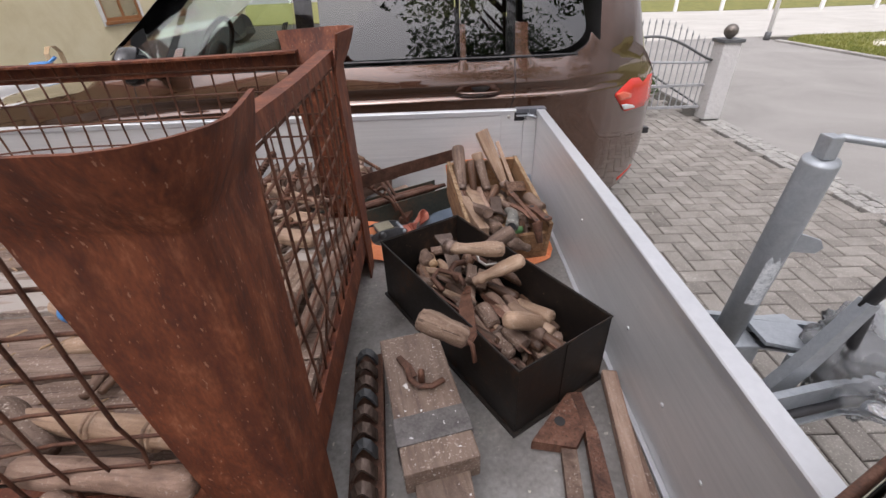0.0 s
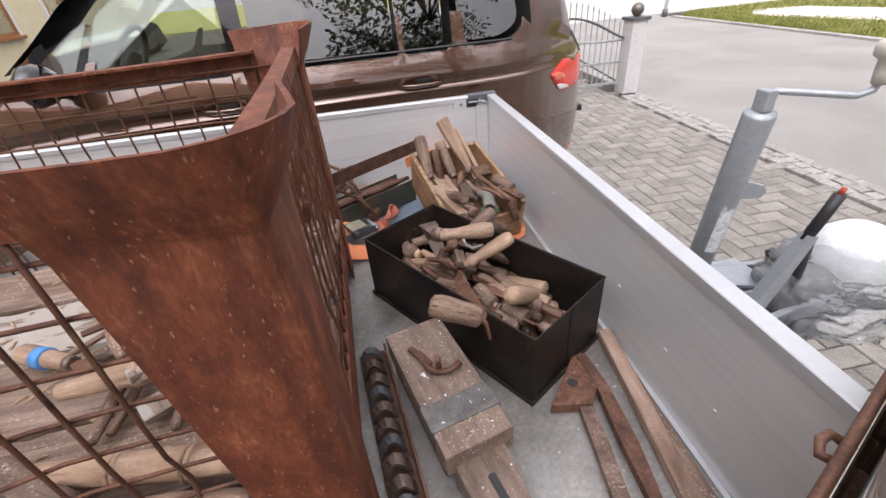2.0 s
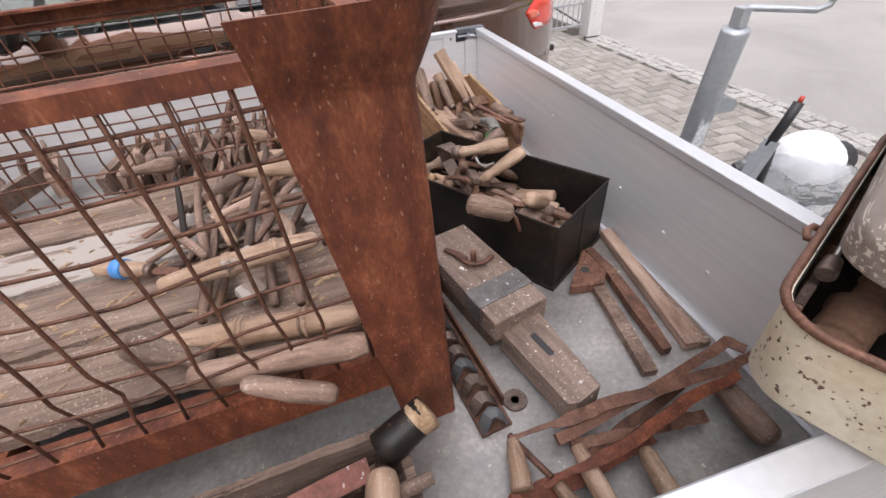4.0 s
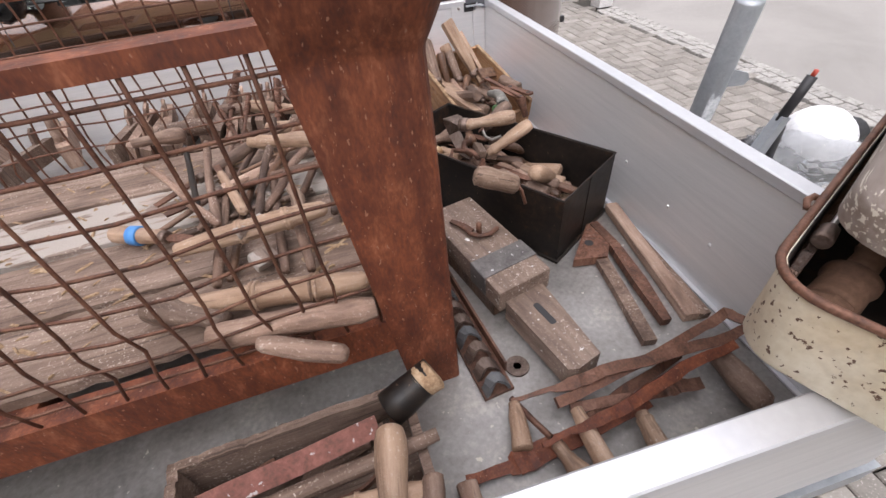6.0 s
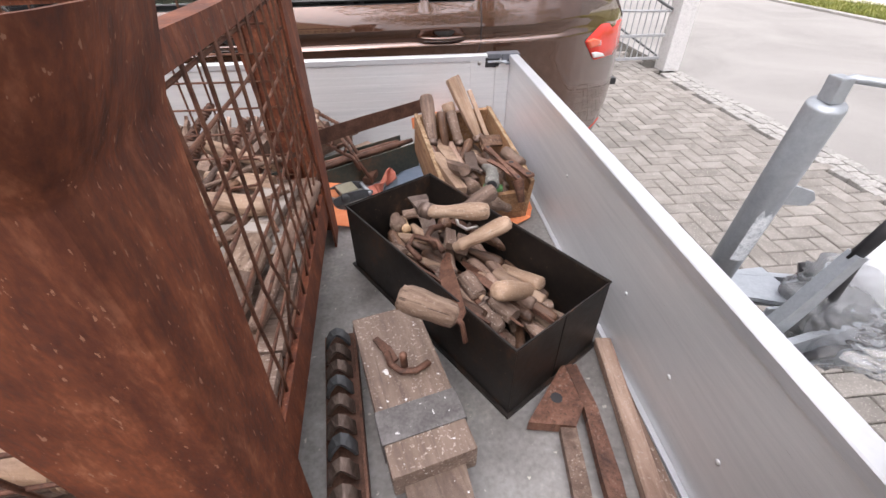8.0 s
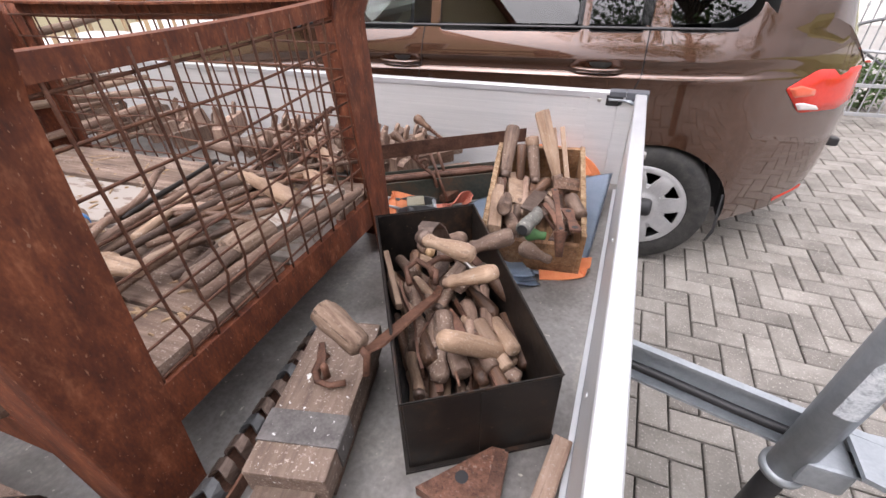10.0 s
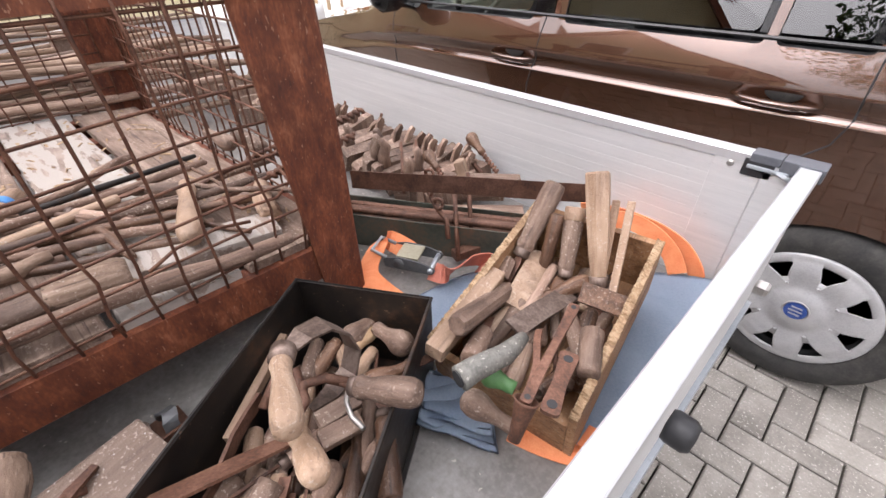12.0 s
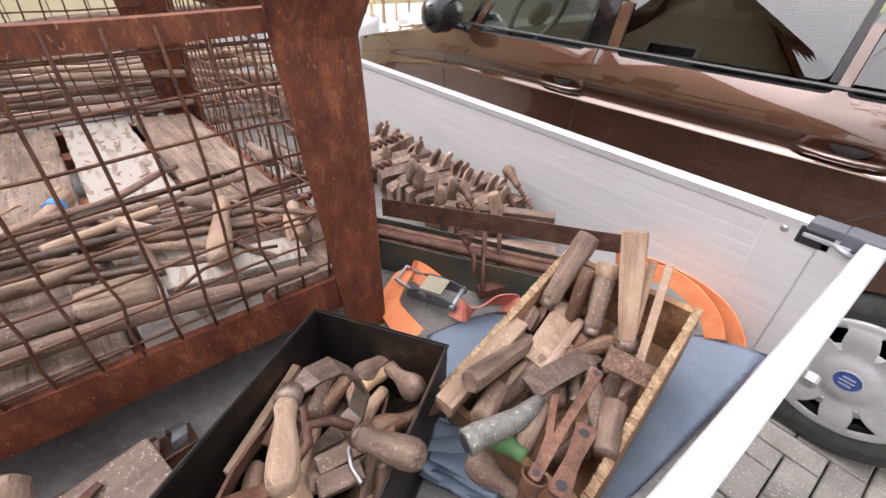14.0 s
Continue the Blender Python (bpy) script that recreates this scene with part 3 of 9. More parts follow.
part("buffer", lathe([(0.0, 0), (0.011, 0.001), (0.012, 0.004), (0.012, 0.014), (0.009, 0.018), (0, 0.019)], 6, m=pose(0.029, -0.27, 0.985, 0, 90, 0)), STEEL, trailer)
# drawbar: a folded beam, inner plates, jack clamp


def trailer_drawbar():
    up = Vector((0, 0, 1))
    for y0, y1, x1 in ((-0.60, -0.80, 0.95), (-1.06, -0.86, 0.95)):
        a, b = Vector((-0.3, y0 + 0.075 * (1 if y0 > -0.8 else -1), 0.60)), Vector((x1, y1, 0.585))
        d = (b - a).normalized()
        s = d.cross(up).normalized()
        bm = bmesh.new()
        prof = [(-0.026, 0.045), (-0.008, 0.045), (-0.008, 0.037), (-0.018, 0.037), (-0.018, -0.037), (0.016, -0.037), (0.016, -0.045), (-0.026, -0.045)]
        r0 = [bm.verts.new(a + s * p + up * q) for p, q in prof]
        r1 = [bm.verts.new(b + s * p + up * q) for p, q in prof]
        for k in range(8):
            j = (k + 1) % 8
            bm.faces.new((r0[k], r0[j], r1[j], r1[k]))
        bm.faces.new(r0)
        bm.faces.new(r1[::-1])
        bmesh.ops.recalc_face_normals(bm, faces=bm.faces)
        arm = part("drawbar_arm", bm, GALV, trailer, "galvanised channel of the drawbar")
        # added black rod: stands in for the shade inside the open channel
        part("cable", tube([a + s * 0.008 + up * (-0.004 + 0.003 * math.sin(3 * k)) + (b - a) * (k / 8) for k in range(9)], 0.011, 10), PLASTIC_BLACK, arm, "black rod standing in for the shade inside the channel", smooth=True)
    part("drawbar", box(0.72, 0.96, -0.87, -0.79, 0.535, 0.62, 0.008), GALV, trailer)
    part("overrun_housing", box(0.60, 0.90, -0.885, -0.775, 0.585, 0.665, 0.012), GALV_DARK, trailer, "dark overrun housing of the coupling")
    part("coupling", lathe([(0, 0), (0.04, 0.0), (0.045, 0.05), (0.04, 0.16), (0.055, 0.2), (0.055, 0.27), (0, 0.28)], 16, m=pose(0.74, -0.83, 0.66, 0, 84, 0)), PLASTIC_BLACK, trailer, smooth=True)
    lever = part("brake_lever", strip([(0.473, -0.890, 0.572), (0.508, -0.900, 0.692), (0.553, -0.910, 0.872)], [0.055, 0.042, 0.026], 0.030, axis=(0.95, 0, -0.25)), GALV, trailer, "galvanised brake lever")
    part("grip", tube([(0.548, -0.909, 0.857), (0.566, -0.913, 0.922), (0.580, -0.915, 0.977)], 0.0135, 10), PLASTIC_BLACK, lever, smooth=True)
    part("release_button", lathe([(0, 0), (0.006, 0), (0.006, 0.016), (0, 0.018)], 10, m=along((0.580, -0.915, 0.977), (0.586, -0.916, 1.002))), GRIP_RED, lever, smooth=True)
    part("gas_strut", tube([(0.638, -0.875, 0.572), (0.578, -0.900, 0.832)], 0.012, 8), PLASTIC_BLACK, lever, smooth=True)
    for y in (T_Y0 + 0.05, -0.10):
        part("road_wheel", lathe([(0.0, -0.07), (0.17, -0.075), (0.19, -0.08), (0.26, -0.085), (0.285, -0.06), (0.285, 0.06), (0.26, 0.085), (0.19, 0.08), (0.17, 0.075), (0, 0.07)], 28, m=pose(-1.75, y, 0.285, 90)), RUBBER, trailer, smooth=True)
    part("axle", box(-1.79, -1.71, T_Y0, -0.05, 0.25, 0.33, 0.01), GALV, trailer)
    part("axle_carrier", box(-2.0, -1.5, -1.25, -1.17, 0.33, 0.695, 0.004), GALV, trailer)
    part("axle_carrier", box(-2.0, -1.5, -0.43, -0.35, 0.33, 0.695, 0.004), GALV, trailer)


trailer_drawbar()


def crumpled_ball(cx, cy, cz, rx, ry, top, low, crumple, seed, n=110, m=70):
    bm = bmesh.new()
    rows, o = [], Vector((seed * 1.7, seed * 0.9, seed * 2.3))
    for k in range(m + 1):
        th = math.pi * k / m
        row = []
        for j in range(n):
            a = 2 * math.pi * j / n
            d = Vector((math.sin(th) * math.cos(a), math.sin(th) * math.sin(a), math.cos(th)))
            c = 1 + crumple * (0.9 * noise.noise(d * 2.2 + o) + 0.9 * abs(noise.noise(d * 5.0 + o)) + 0.55 * abs(noise.noise(d * 11.0 + o)) + 0.4 * abs(noise.noise(d * 19.0 + o)))
            row.append(bm.verts.new((cx + d.x * rx * c, cy + d.y * ry * c, cz + d.z * (top if d.z > 0 else low) * c)))
        rows.append(row)
    for a, b in zip(rows, rows[1:]):
        for j in range(n):
            bm.faces.new((a[j], b[j], b[(j + 1) % n], a[(j + 1) % n]))
    bmesh.ops.remove_doubles(bm, verts=bm.verts[:], dist=1e-5)
    return bm


def plastic_cover():
    """A round white bundle wrapped in cloudy film, tied over the coupling."""
    bag = thing("plastic_bag", pose(0, 0, 0), "round white plastic bundle in cloudy film over the coupling", "plastic bag")
    part("wrapped_ball", crumpled_ball(0.825, -0.845, 0.715, 0.100, 0.100, 0.098, 0.10, 0.035, 2), material("white_plastic_sheet", [(0.66, 0.68, 0.70), (0.76, 0.78, 0.80), (0.84, 0.85, 0.86)], 0.30, 0.0, 30, 90, 0.5, rough_vary=0.1), bag, "white wrinkled plastic", smooth=True)
    part("film", crumpled_ball(0.775, -0.875, 0.645, 0.195, 0.150, 0.105, 0.15, 0.19, 4), FILM_WHITE, bag, "cloudy crumpled film", smooth=True)


plastic_cover()


def jockey_wheel():
    j = thing("jockey_wheel", pose(0, 0, 0), "galvanised jockey wheel with a crank on the drawbar", "jockey wheel")
    lean = along((0.455, -0.668, 0.161), (0.398, -0.815, 1.160), 0)
    part("outer_tube", lathe([(0.0, 0.34), (0.033, 0.34), (0.033, 1.005), (0.031, 1.012), (0.012, 1.016), (0, 1.017)], 24, m=lean), GALV, j, "galvanised tube with a torn sticker", smooth=True)
    part("collar", lathe([(0.0335, 0.335), (0.042, 0.337), (0.043, 0.345), (0.043, 0.352), (0.0335, 0.357)], 24, m=lean), GALV, j, smooth=True)
    part("inner_tube", lathe([(0, 0.02), (0.026, 0.02), (0.026, 0.35), (0, 0.35)], 18, m=lean), PLASTIC_BLACK, j, smooth=True)
    part("lug", slab([(0.0, -0.02), (0.05, -0.016), (0.060, 0.0), (0.05, 0.018), (0.0, 0.03)], -0.003, 0.003, m=Matrix.Translation(lean @ Vector((0, 0, 0.80))) @ pose(0.025, -0.01, 0, 90, 0, -20)), GALV, j)
    st = bmesh.new()
    for k in range(7):
        a0, a1 = -1.9 + 0.15 * k, -1.9 + 0.15 * (k + 1)
        vs = [st.verts.new(lean @ Vector((0.0336 * math.cos(a), 0.0336 * math.sin(a), z))) for a, z in ((a0, 0.62), (a1, 0.62), (a1, 0.78 - 0.01 * (k % 3)), (a0, 0.78 - 0.01 * ((k + 2) % 3)))]
        st.faces.new(vs)
    part("sticker", st, material("worn_sticker", [(0.30, 0.33, 0.36), (0.58, 0.61, 0.64), (0.75, 0.77, 0.79)], 0.5, 0.0, 70, 240, 0.05), j)
    top = lean @ Vector((0, 0, 1.015))
    crank = part("crank", tube([top + Vector(p) for p in ((0, 0, 0), (0.0, 0, 0.036), (0.012, -0.006, 0.042), (0.145, -0.070, 0.030), (0.165, -0.080, 0.040), (0.170, -0.082, 0.065), (0.170, -0.082, 0.10))], 0.0075, 10), GALV, j, smooth=True)
    part("crank_head", box(-0.013, 0.013, -0.016, 0.016, 0.0, 0.045, 0.003), GALV, crank, m=Matrix.Translation(top))
    part("grip", lathe([(0, 0.052), (0.014, 0.053), (0.017, 0.075), (0.018, 0.098), (0.029, 0.106), (0.031, 0.122), (0.027, 0.131), (0, 0.133)], 18, m=Matrix.Translation(top + Vector((0.170, -0.082, 0)))), material("pale_plastic_grip", [(0.50, 0.47, 0.43), (0.6, 0.57, 0.53)], 0.45, 0, 20, 100, 0.02), crank, smooth=True)
    fork = part("fork", box(-0.05, 0.05, -0.045, 0.045, 0.09, 0.16, 0.008), GALV_DARK, j, m=pose(0.522, -0.655, 0, 0, 0, 20))
    part("wheel", lathe([(0, -0.03), (0.06, -0.03), (0.1, -0.034), (0.1, 0.034), (0.06, 0.03), (0, 0.03)], 22, m=pose(0.545, -0.645, 0.10, 90, 0, 20)), RUBBER, j, smooth=True)
    part("clamp", box(-0.036, 0.045, -0.036, 0.05, 0.53, 0.60, 0.008), GALV, j, "cast clamp round the tube", m=pose(0.468, -0.733, 0))
    part("clamp_plate", slab([(0.03, -0.06), (0.14, -0.10), (0.16, -0.05), (0.15, 0.05), (0.03, 0.045)], 0.622, 0.634, m=pose(0.472, -0.728, 0)), GALV, j)
    part("clamp_cheek", box(0.06, 0.13, -0.105, -0.095, 0.50, 0.63, 0.004), GALV, j, m=pose(0.472, -0.728, 0))
    part("clamp_tube", box(0.155, 0.20, -0.09, -0.03, 0.52, 0.645, 0.006), GALV, j, m=pose(0.472, -0.728, 0))
    part("clamp_knob", lathe([(0, 0), (0.02, 0.0), (0.022, 0.01), (0.02, 0.05), (0, 0.055)], 12, m=pose(0.682, -0.728, 0.66, 70, 0, 60)), PLASTIC_BLACK, j, smooth=True)


jockey_wheel()

# ---- the wire cage ----
CAGE_M = pose(-0.522, -1.345, BED_Z, 0, 0, 3.6)
CL, CD, CH = 1.20, 0.80, 0.600
cage = thing("wire_mesh_cage", CAGE_M, "rusty steel mesh cage with flared corner posts and a plank floor", "cage")


def corner_sheet(cx, cy, sx, sy):
    """An angle of sheet steel: two tapering plates that meet in a rounded edge, with a lip flared outwards on top."""
    bm = bmesh.new()
    wb, wt, th = 0.085, 0.140, 0.005
    levels = [(0.0, wb, 0.0, 0.007), (0.15, wb + (wt - wb) * 0.25, 0.0, 0.009), (0.30, wb + (wt - wb) * 0.49, 0.0, 0.010), (0.46, wb + (wt - wb) * 0.75, 0.0, 0.014), (CH - 0.042, wt - 0.004, 0.0, 0.021), (CH - 0.036, wt - 0.004, 0.001, 0.022),
              (CH - 0.024, wt - 0.003, 0.008, 0.024), (CH - 0.004, wt - 0.001, 0.019, 0.027), (CH + 0.018, wt + 0.001, 0.029, 0.030), (CH + 0.037, wt + 0.004, 0.036, 0.030)]
    outer, inner = [], []
    for z, w, o, r in levels:
        def row(d):
            pts = [(-w, o * 0.45 - d), (-w * 0.5, o * 0.9 - d - (0.003 if z > 0.5 else 0))]
            for k in range(5):
                a = math.pi / 2 * k / 4
                rr = r + o
                pts.append((-r + (rr - d) * math.sin(a), -r + (rr - d) * math.cos(a)))
            pts += [(o * 0.9 - d - (0.003 if z > 0.5 else 0), -w * 0.5), (o * 0.45 - d, -w)]
            return [bm.verts.new((cx + sx * px, cy + sy * py, z + (0.004 * math.sin(9 * px + 5 * py) if z > CH else 0))) for px, py in pts]
        outer.append(row(0.0))
        inner.append(row(th))
    n = len(outer[0])
    for k in range(len(levels) - 1):
        for j in range(n - 1):
            bm.faces.new((outer[k][j], outer[k][j + 1], outer[k + 1][j + 1], outer[k + 1][j]))
            bm.faces.new((inner[k][j + 1], inner[k][j], inner[k + 1][j], inner[k + 1][j + 1]))
        for j in (0, n - 1):
            bm.faces.new((outer[k][j], outer[k + 1][j], inner[k + 1][j], inner[k][j]))
    for rows in ((outer[0], inner[0]), (outer[-1], inner[-1])):
        for j in range(n - 1):
            bm.faces.new((rows[0][j], rows[0][j + 1], rows[1][j + 1], rows[1][j]))
    bmesh.ops.recalc_face_normals(bm, faces=bm.faces)
    p = part("corner_post", bm, RUST, cage, "flared corner post of rusty sheet steel", smooth=True)
    p.data.set_sharp_from_angle(angle=radians(22))
    return p


for cx, cy, sx, sy in ((0, 0, 1, -1), (0, CD, 1, 1), (-CL, 0, -1, -1), (-CL, CD, -1, 1)):
    corner_sheet(cx, cy, sx, sy)


def angle_bar(a, b, inward, w=0.040, th=0.005, sag=0.0, bow=0.0, n=8, flange=0.8):
    """An angle iron from a to b: one leg stands, the other points inward on top."""
    bm = bmesh.new()
    a, b, inn = Vector(a), Vector(b), Vector(inward)
    prof = [(0, -w), (th, -w), (th, -th), (w * flange, -th), (w * flange, 0), (0, 0)]
    rings = []
    for k in range(n + 1):
        t = k / n
        p = a.lerp(b, t) + Vector((0, 0, -sag * math.sin(math.pi * t))) + inn * (bow * math.sin(math.pi * t))
        rings.append([bm.verts.new(p + inn * x + Vector((0, 0, z))) for x, z in prof])
    for r0, r1 in zip(rings, rings[1:]):
        for j in range(6):
            bm.faces.new((r0[j], r0[(j + 1) % 6], r1[(j + 1) % 6], r1[j]))
    bm.faces.new(rings[0][::-1])
    bm.faces.new(rings[-1])
    bmesh.ops.recalc_face_normals(bm, faces=bm.faces)
    return bm


E5 = 0.0055
part("top_rail", angle_bar((-0.10, E5, CH + 0.003), (-CL + 0.10, E5, CH + 0.003), (0, 1, 0), w=0.019, sag=0.004, flange=1.7), RUST, cage)
part("top_rail", angle_bar((-0.10, CD - E5, CH - 0.004), (-CL + 0.10, CD - E5, CH - 0.004), (0, -1, 0), sag=0.006), RUST, cage)
part("top_rail", angle_bar((-E5, 0.110, CH + 0.004), (-E5, CD - 0.10, CH + 0.002), (-1, 0, 0), w=0.027, sag=0.007, bow=0.004, flange=1.0), RUST, cage)
part("top_rail", angle_bar((-CL + E5, 0.10, CH), (-CL + E5, CD - 0.10, CH), (1, 0, 0), sag=0.008), RUST, cage)
FLOOR_N, FLOOR_F = 0.200, 0.160      # the cage's floor hangs lower at the back
for a, b, inn in (((-0.07, E5, FLOOR_N), (-CL + 0.07, E5, FLOOR_N), (0, 1, 0)), ((-0.07, CD - E5, FLOOR_F), (-CL + 0.07, CD - E5, FLOOR_F), (0, -1, 0)),
                  ((-E5, 0.07, FLOOR_N - 0.004), (-E5, CD - 0.07, FLOOR_F + 0.004), (-1, 0, 0)), ((-CL + E5, 0.07, FLOOR_N - 0.004), (-CL + E5, CD - 0.07, FLOOR_F + 0.004), (1, 0, 0))):
    part("bottom_beam", angle_bar(a, b, inn, w=0.072, th=0.006, n=2, flange=0.5), RUST, cage)


def mesh_side(a, b, n_cols, n_rows, z0, z1, out, seed, sag=0.006):
    """Woven wires of one side: uprights and cross wires that bow a little and pass over each other."""
    rng = random.Random(seed)
    a, b, out = Vector(a), Vector(b), Vector(out)
    fields = [(rng.uniform(-1, 1), rng.uniform(0, 6), rng.uniform(0, 6)) for _ in range(6)]
    def warp(u, v):
        e = math.sin(math.pi * u) * math.sin(math.pi * v)
        dx = sum(f[0] * math.sin(6 * u * (k + 1) * 0.6 + f[1]) * math.sin(3 * v + f[2]) for k, f in enumerate(fields))
        dz = sum(f[0] * math.cos(5 * u * (k + 1) * 0.5 + f[2]) * math.sin(2 * v + f[1]) for k, f in enumerate(fields))
        return (b - a).normalized() * (0.010 * dx * e) + Vector((0, 0, 1)) * (0.009 * dz * e) + out * (0.008 * dx * dz * e)
    for k in range(n_cols + 1):
        u = k / n_cols
        pts = []
        for j in range(9):
            v = j / 8
            kink = (b - a).normalized() * rng.gauss(0, 0.0048) + out * rng.gauss(0, 0.003) if j in (1, 2) else Vector()
            pts.append(a.lerp(b, u) + Vector((0, 0, z0 + (z1 - z0) * v)) + warp(u, v) + kink + out * 0.0026)
        part("upright_wire", tube(pts, 0.0024, 5), WIRE, cage, smooth=True)
    for k in range(n_rows + 1):
        v = (k + 0.5) / (n_rows + 1)
        pts = []
        for j in range(13):
            u = j / 12
            pts.append(a.lerp(b, u) + Vector((0, 0, z0 + (z1 - z0) * v)) + warp(u, v) - out * 0.0026)
        part("cross_wire", tube(pts, 0.0024, 5), WIRE, cage, smooth=True)


mesh_side((-0.06, 0.012, 0), (-CL + 0.06, 0.012, 0), 22, 7, 0.194, CH - 0.014, (0, -1, 0), 3)
mesh_side((-0.06, CD - 0.012, 0), (-CL + 0.06, CD - 0.012, 0), 22, 7, 0.152, CH - 0.012, (0, 1, 0), 4)
mesh_side((-0.012, 0.06, 0), (-0.012, CD - 0.06, 0), 14, 7, 0.172, CH - 0.010, (1, 0, 0), 5)
mesh_side((-CL + 0.012, 0.06, 0), (-CL + 0.012, CD - 0.06, 0), 14, 7, 0.172, CH - 0.012, (-1, 0, 0), 6)
FLOOR_M = pose(0, 0, FLOOR_N + 0.021, math.degrees(math.atan2(FLOOR_F - FLOOR_N, 0.72)))
def plank(y0, y1, turn, seed):
    """A rough board: its long edges wander and are chipped, its top dips and swells a little."""
    rng = random.Random(seed)
    bm = bmesh.new()
    n, rows = 60, []
    for k in range(n + 1):
        x = -CL + 0.020 + (CL - 0.040) * k / n
        e0 = 0.0022 * noise.noise(Vector((x * 9, seed, 0))) + 0.0015 * noise.noise(Vector((x * 60, seed, 3))) + (rng.uniform(0.002, 0.006) if rng.random() < 0.10 else 0)
        e1 = 0.0022 * noise.noise(Vector((x * 9, seed, 7))) - (rng.uniform(0.002, 0.006) if rng.random() < 0.10 else 0)
        w = y1 - y0
        ys = [y0 + e0, y0 + e0 + 0.003] + [y0 + w * q / 8 for q in range(1, 8)] + [y1 + e1 - 0.003, y1 + e1]
        top = [bm.verts.new((x, y, (-0.003 if q in (0, 10) else 0.0012 * noise.noise(Vector((x * 14, y * 45, seed))) - 0.0012))) for q, y in enumerate(ys)]
        rows.append([bm.verts.new((x, ys[0], -0.020))] + top + [bm.verts.new((x, ys[-1], -0.020))])
    for r0, r1 in zip(rows, rows[1:]):
        for q in range(len(r0)):
            j = (q + 1) % len(r0)
            bm.faces.new((r0[q], r1[q], r1[j], r0[j]))
    bm.faces.new(rows[0])
    bm.faces.new(rows[-1][::-1])
    bmesh.ops.recalc_face_normals(bm, faces=bm.faces)
    bmesh.ops.rotate(bm, cent=(-0.3, (y0 + y1) / 2, 0), matrix=Matrix.Rotation(radians(turn), 3, "Z"), verts=bm.verts[:])
    return bm


for k, (y0, y1, turn, mat, lab) in enumerate(((0.057, 0.208, 0.7, GREY_WOOD, ""), (0.216, 0.388, 0.25, GREY_WOOD, ""), (0.405, 0.576, 0.0, WHITE_WOOD, "plank with worn whitewash"), (0.592, 0.770, -0.2, GREY_WOOD, ""))):
    part("plank", plank(y0, y1, turn, k + 3), mat, cage, lab, m=FLOOR_M)
for x in (-0.25, -0.6, -0.95):
    part("bearer", box(x - 0.03, x + 0.03, 0.012, CD - 0.03, -0.058, -0.0205), RUST, cage, m=FLOOR_M)


def floor_crumbs():
    """Splinters of wood and crumbs of plaster that lie strewn on the planks."""
    rng = random.Random(57)
    verts, faces = [], []
    for k in range(260):
        x, y = rng.uniform(-1.15, -0.06), rng.uniform(0.07, 0.74)
        l, w, h = rng.uniform(0.003, 0.017) * (1 if rng.random() < 0.8 else 1.8), rng.uniform(0.0015, 0.0045), rng.uniform(0.0008, 0.003)
        c, d = math.cos(rng.gauss(0, 0.8)), math.sin(rng.gauss(0, 0.8))
        n = len(verts)
        for z, g in ((0.0, 1.0), (h, 0.6)):
            for px, py in ((-l, -w), (l, -w * 0.6), (l * 0.9, w), (-l * 0.8, w * 0.8)):
                verts.append((x + (px * c - py * d) * g, y + (px * d + py * c) * g, z))
        faces += [(n + 4, n + 5, n + 6, n + 7)] + [(n + q, n + (q + 1) % 4, n + 4 + (q + 1) % 4, n + 4 + q) for q in range(4)]
    me = bpy.data.meshes.new("floor_crumbs")
    me.from_pydata(verts, [], faces)
    me.materials.append(CHIP)
    ob = new("floor_crumbs", me)
    ob.matrix_world = CAGE_M @ FLOOR_M
    tagged(ob, "splinters and plaster crumbs strewn on the planks", "debris", "", "stuff")


floor_crumbs()
built_before = set(bpy.data.objects)

# ---- gate, pillar, planting ----
def gate_pillar():
    t = thing("gate_pillar", pose(2.71, 3.42, 0, 0, 0, 3), "speckled concrete gate pillar with a dark metal ball", "pillar")
    part("shaft", box(-0.095, 0.095, -0.095, 0.095, 0, 0.80, 0.004), ROUGHCAST, t)
    part("cap", box(-0.115, 0.115, -0.115, 0.115, 0.801, 0.835, 0.004), GALV_DARK, t)
    part("ball", lathe([(0, 0.836), (0.03, 0.837), (0.03, 0.842), (0.05, 0.858), (0.066, 0.882), (0.07, 0.905), (0.066, 0.93), (0.05, 0.955), (0.025, 0.972), (0, 0.976)], 24), BALL, t, smooth=True)


gate_pillar()


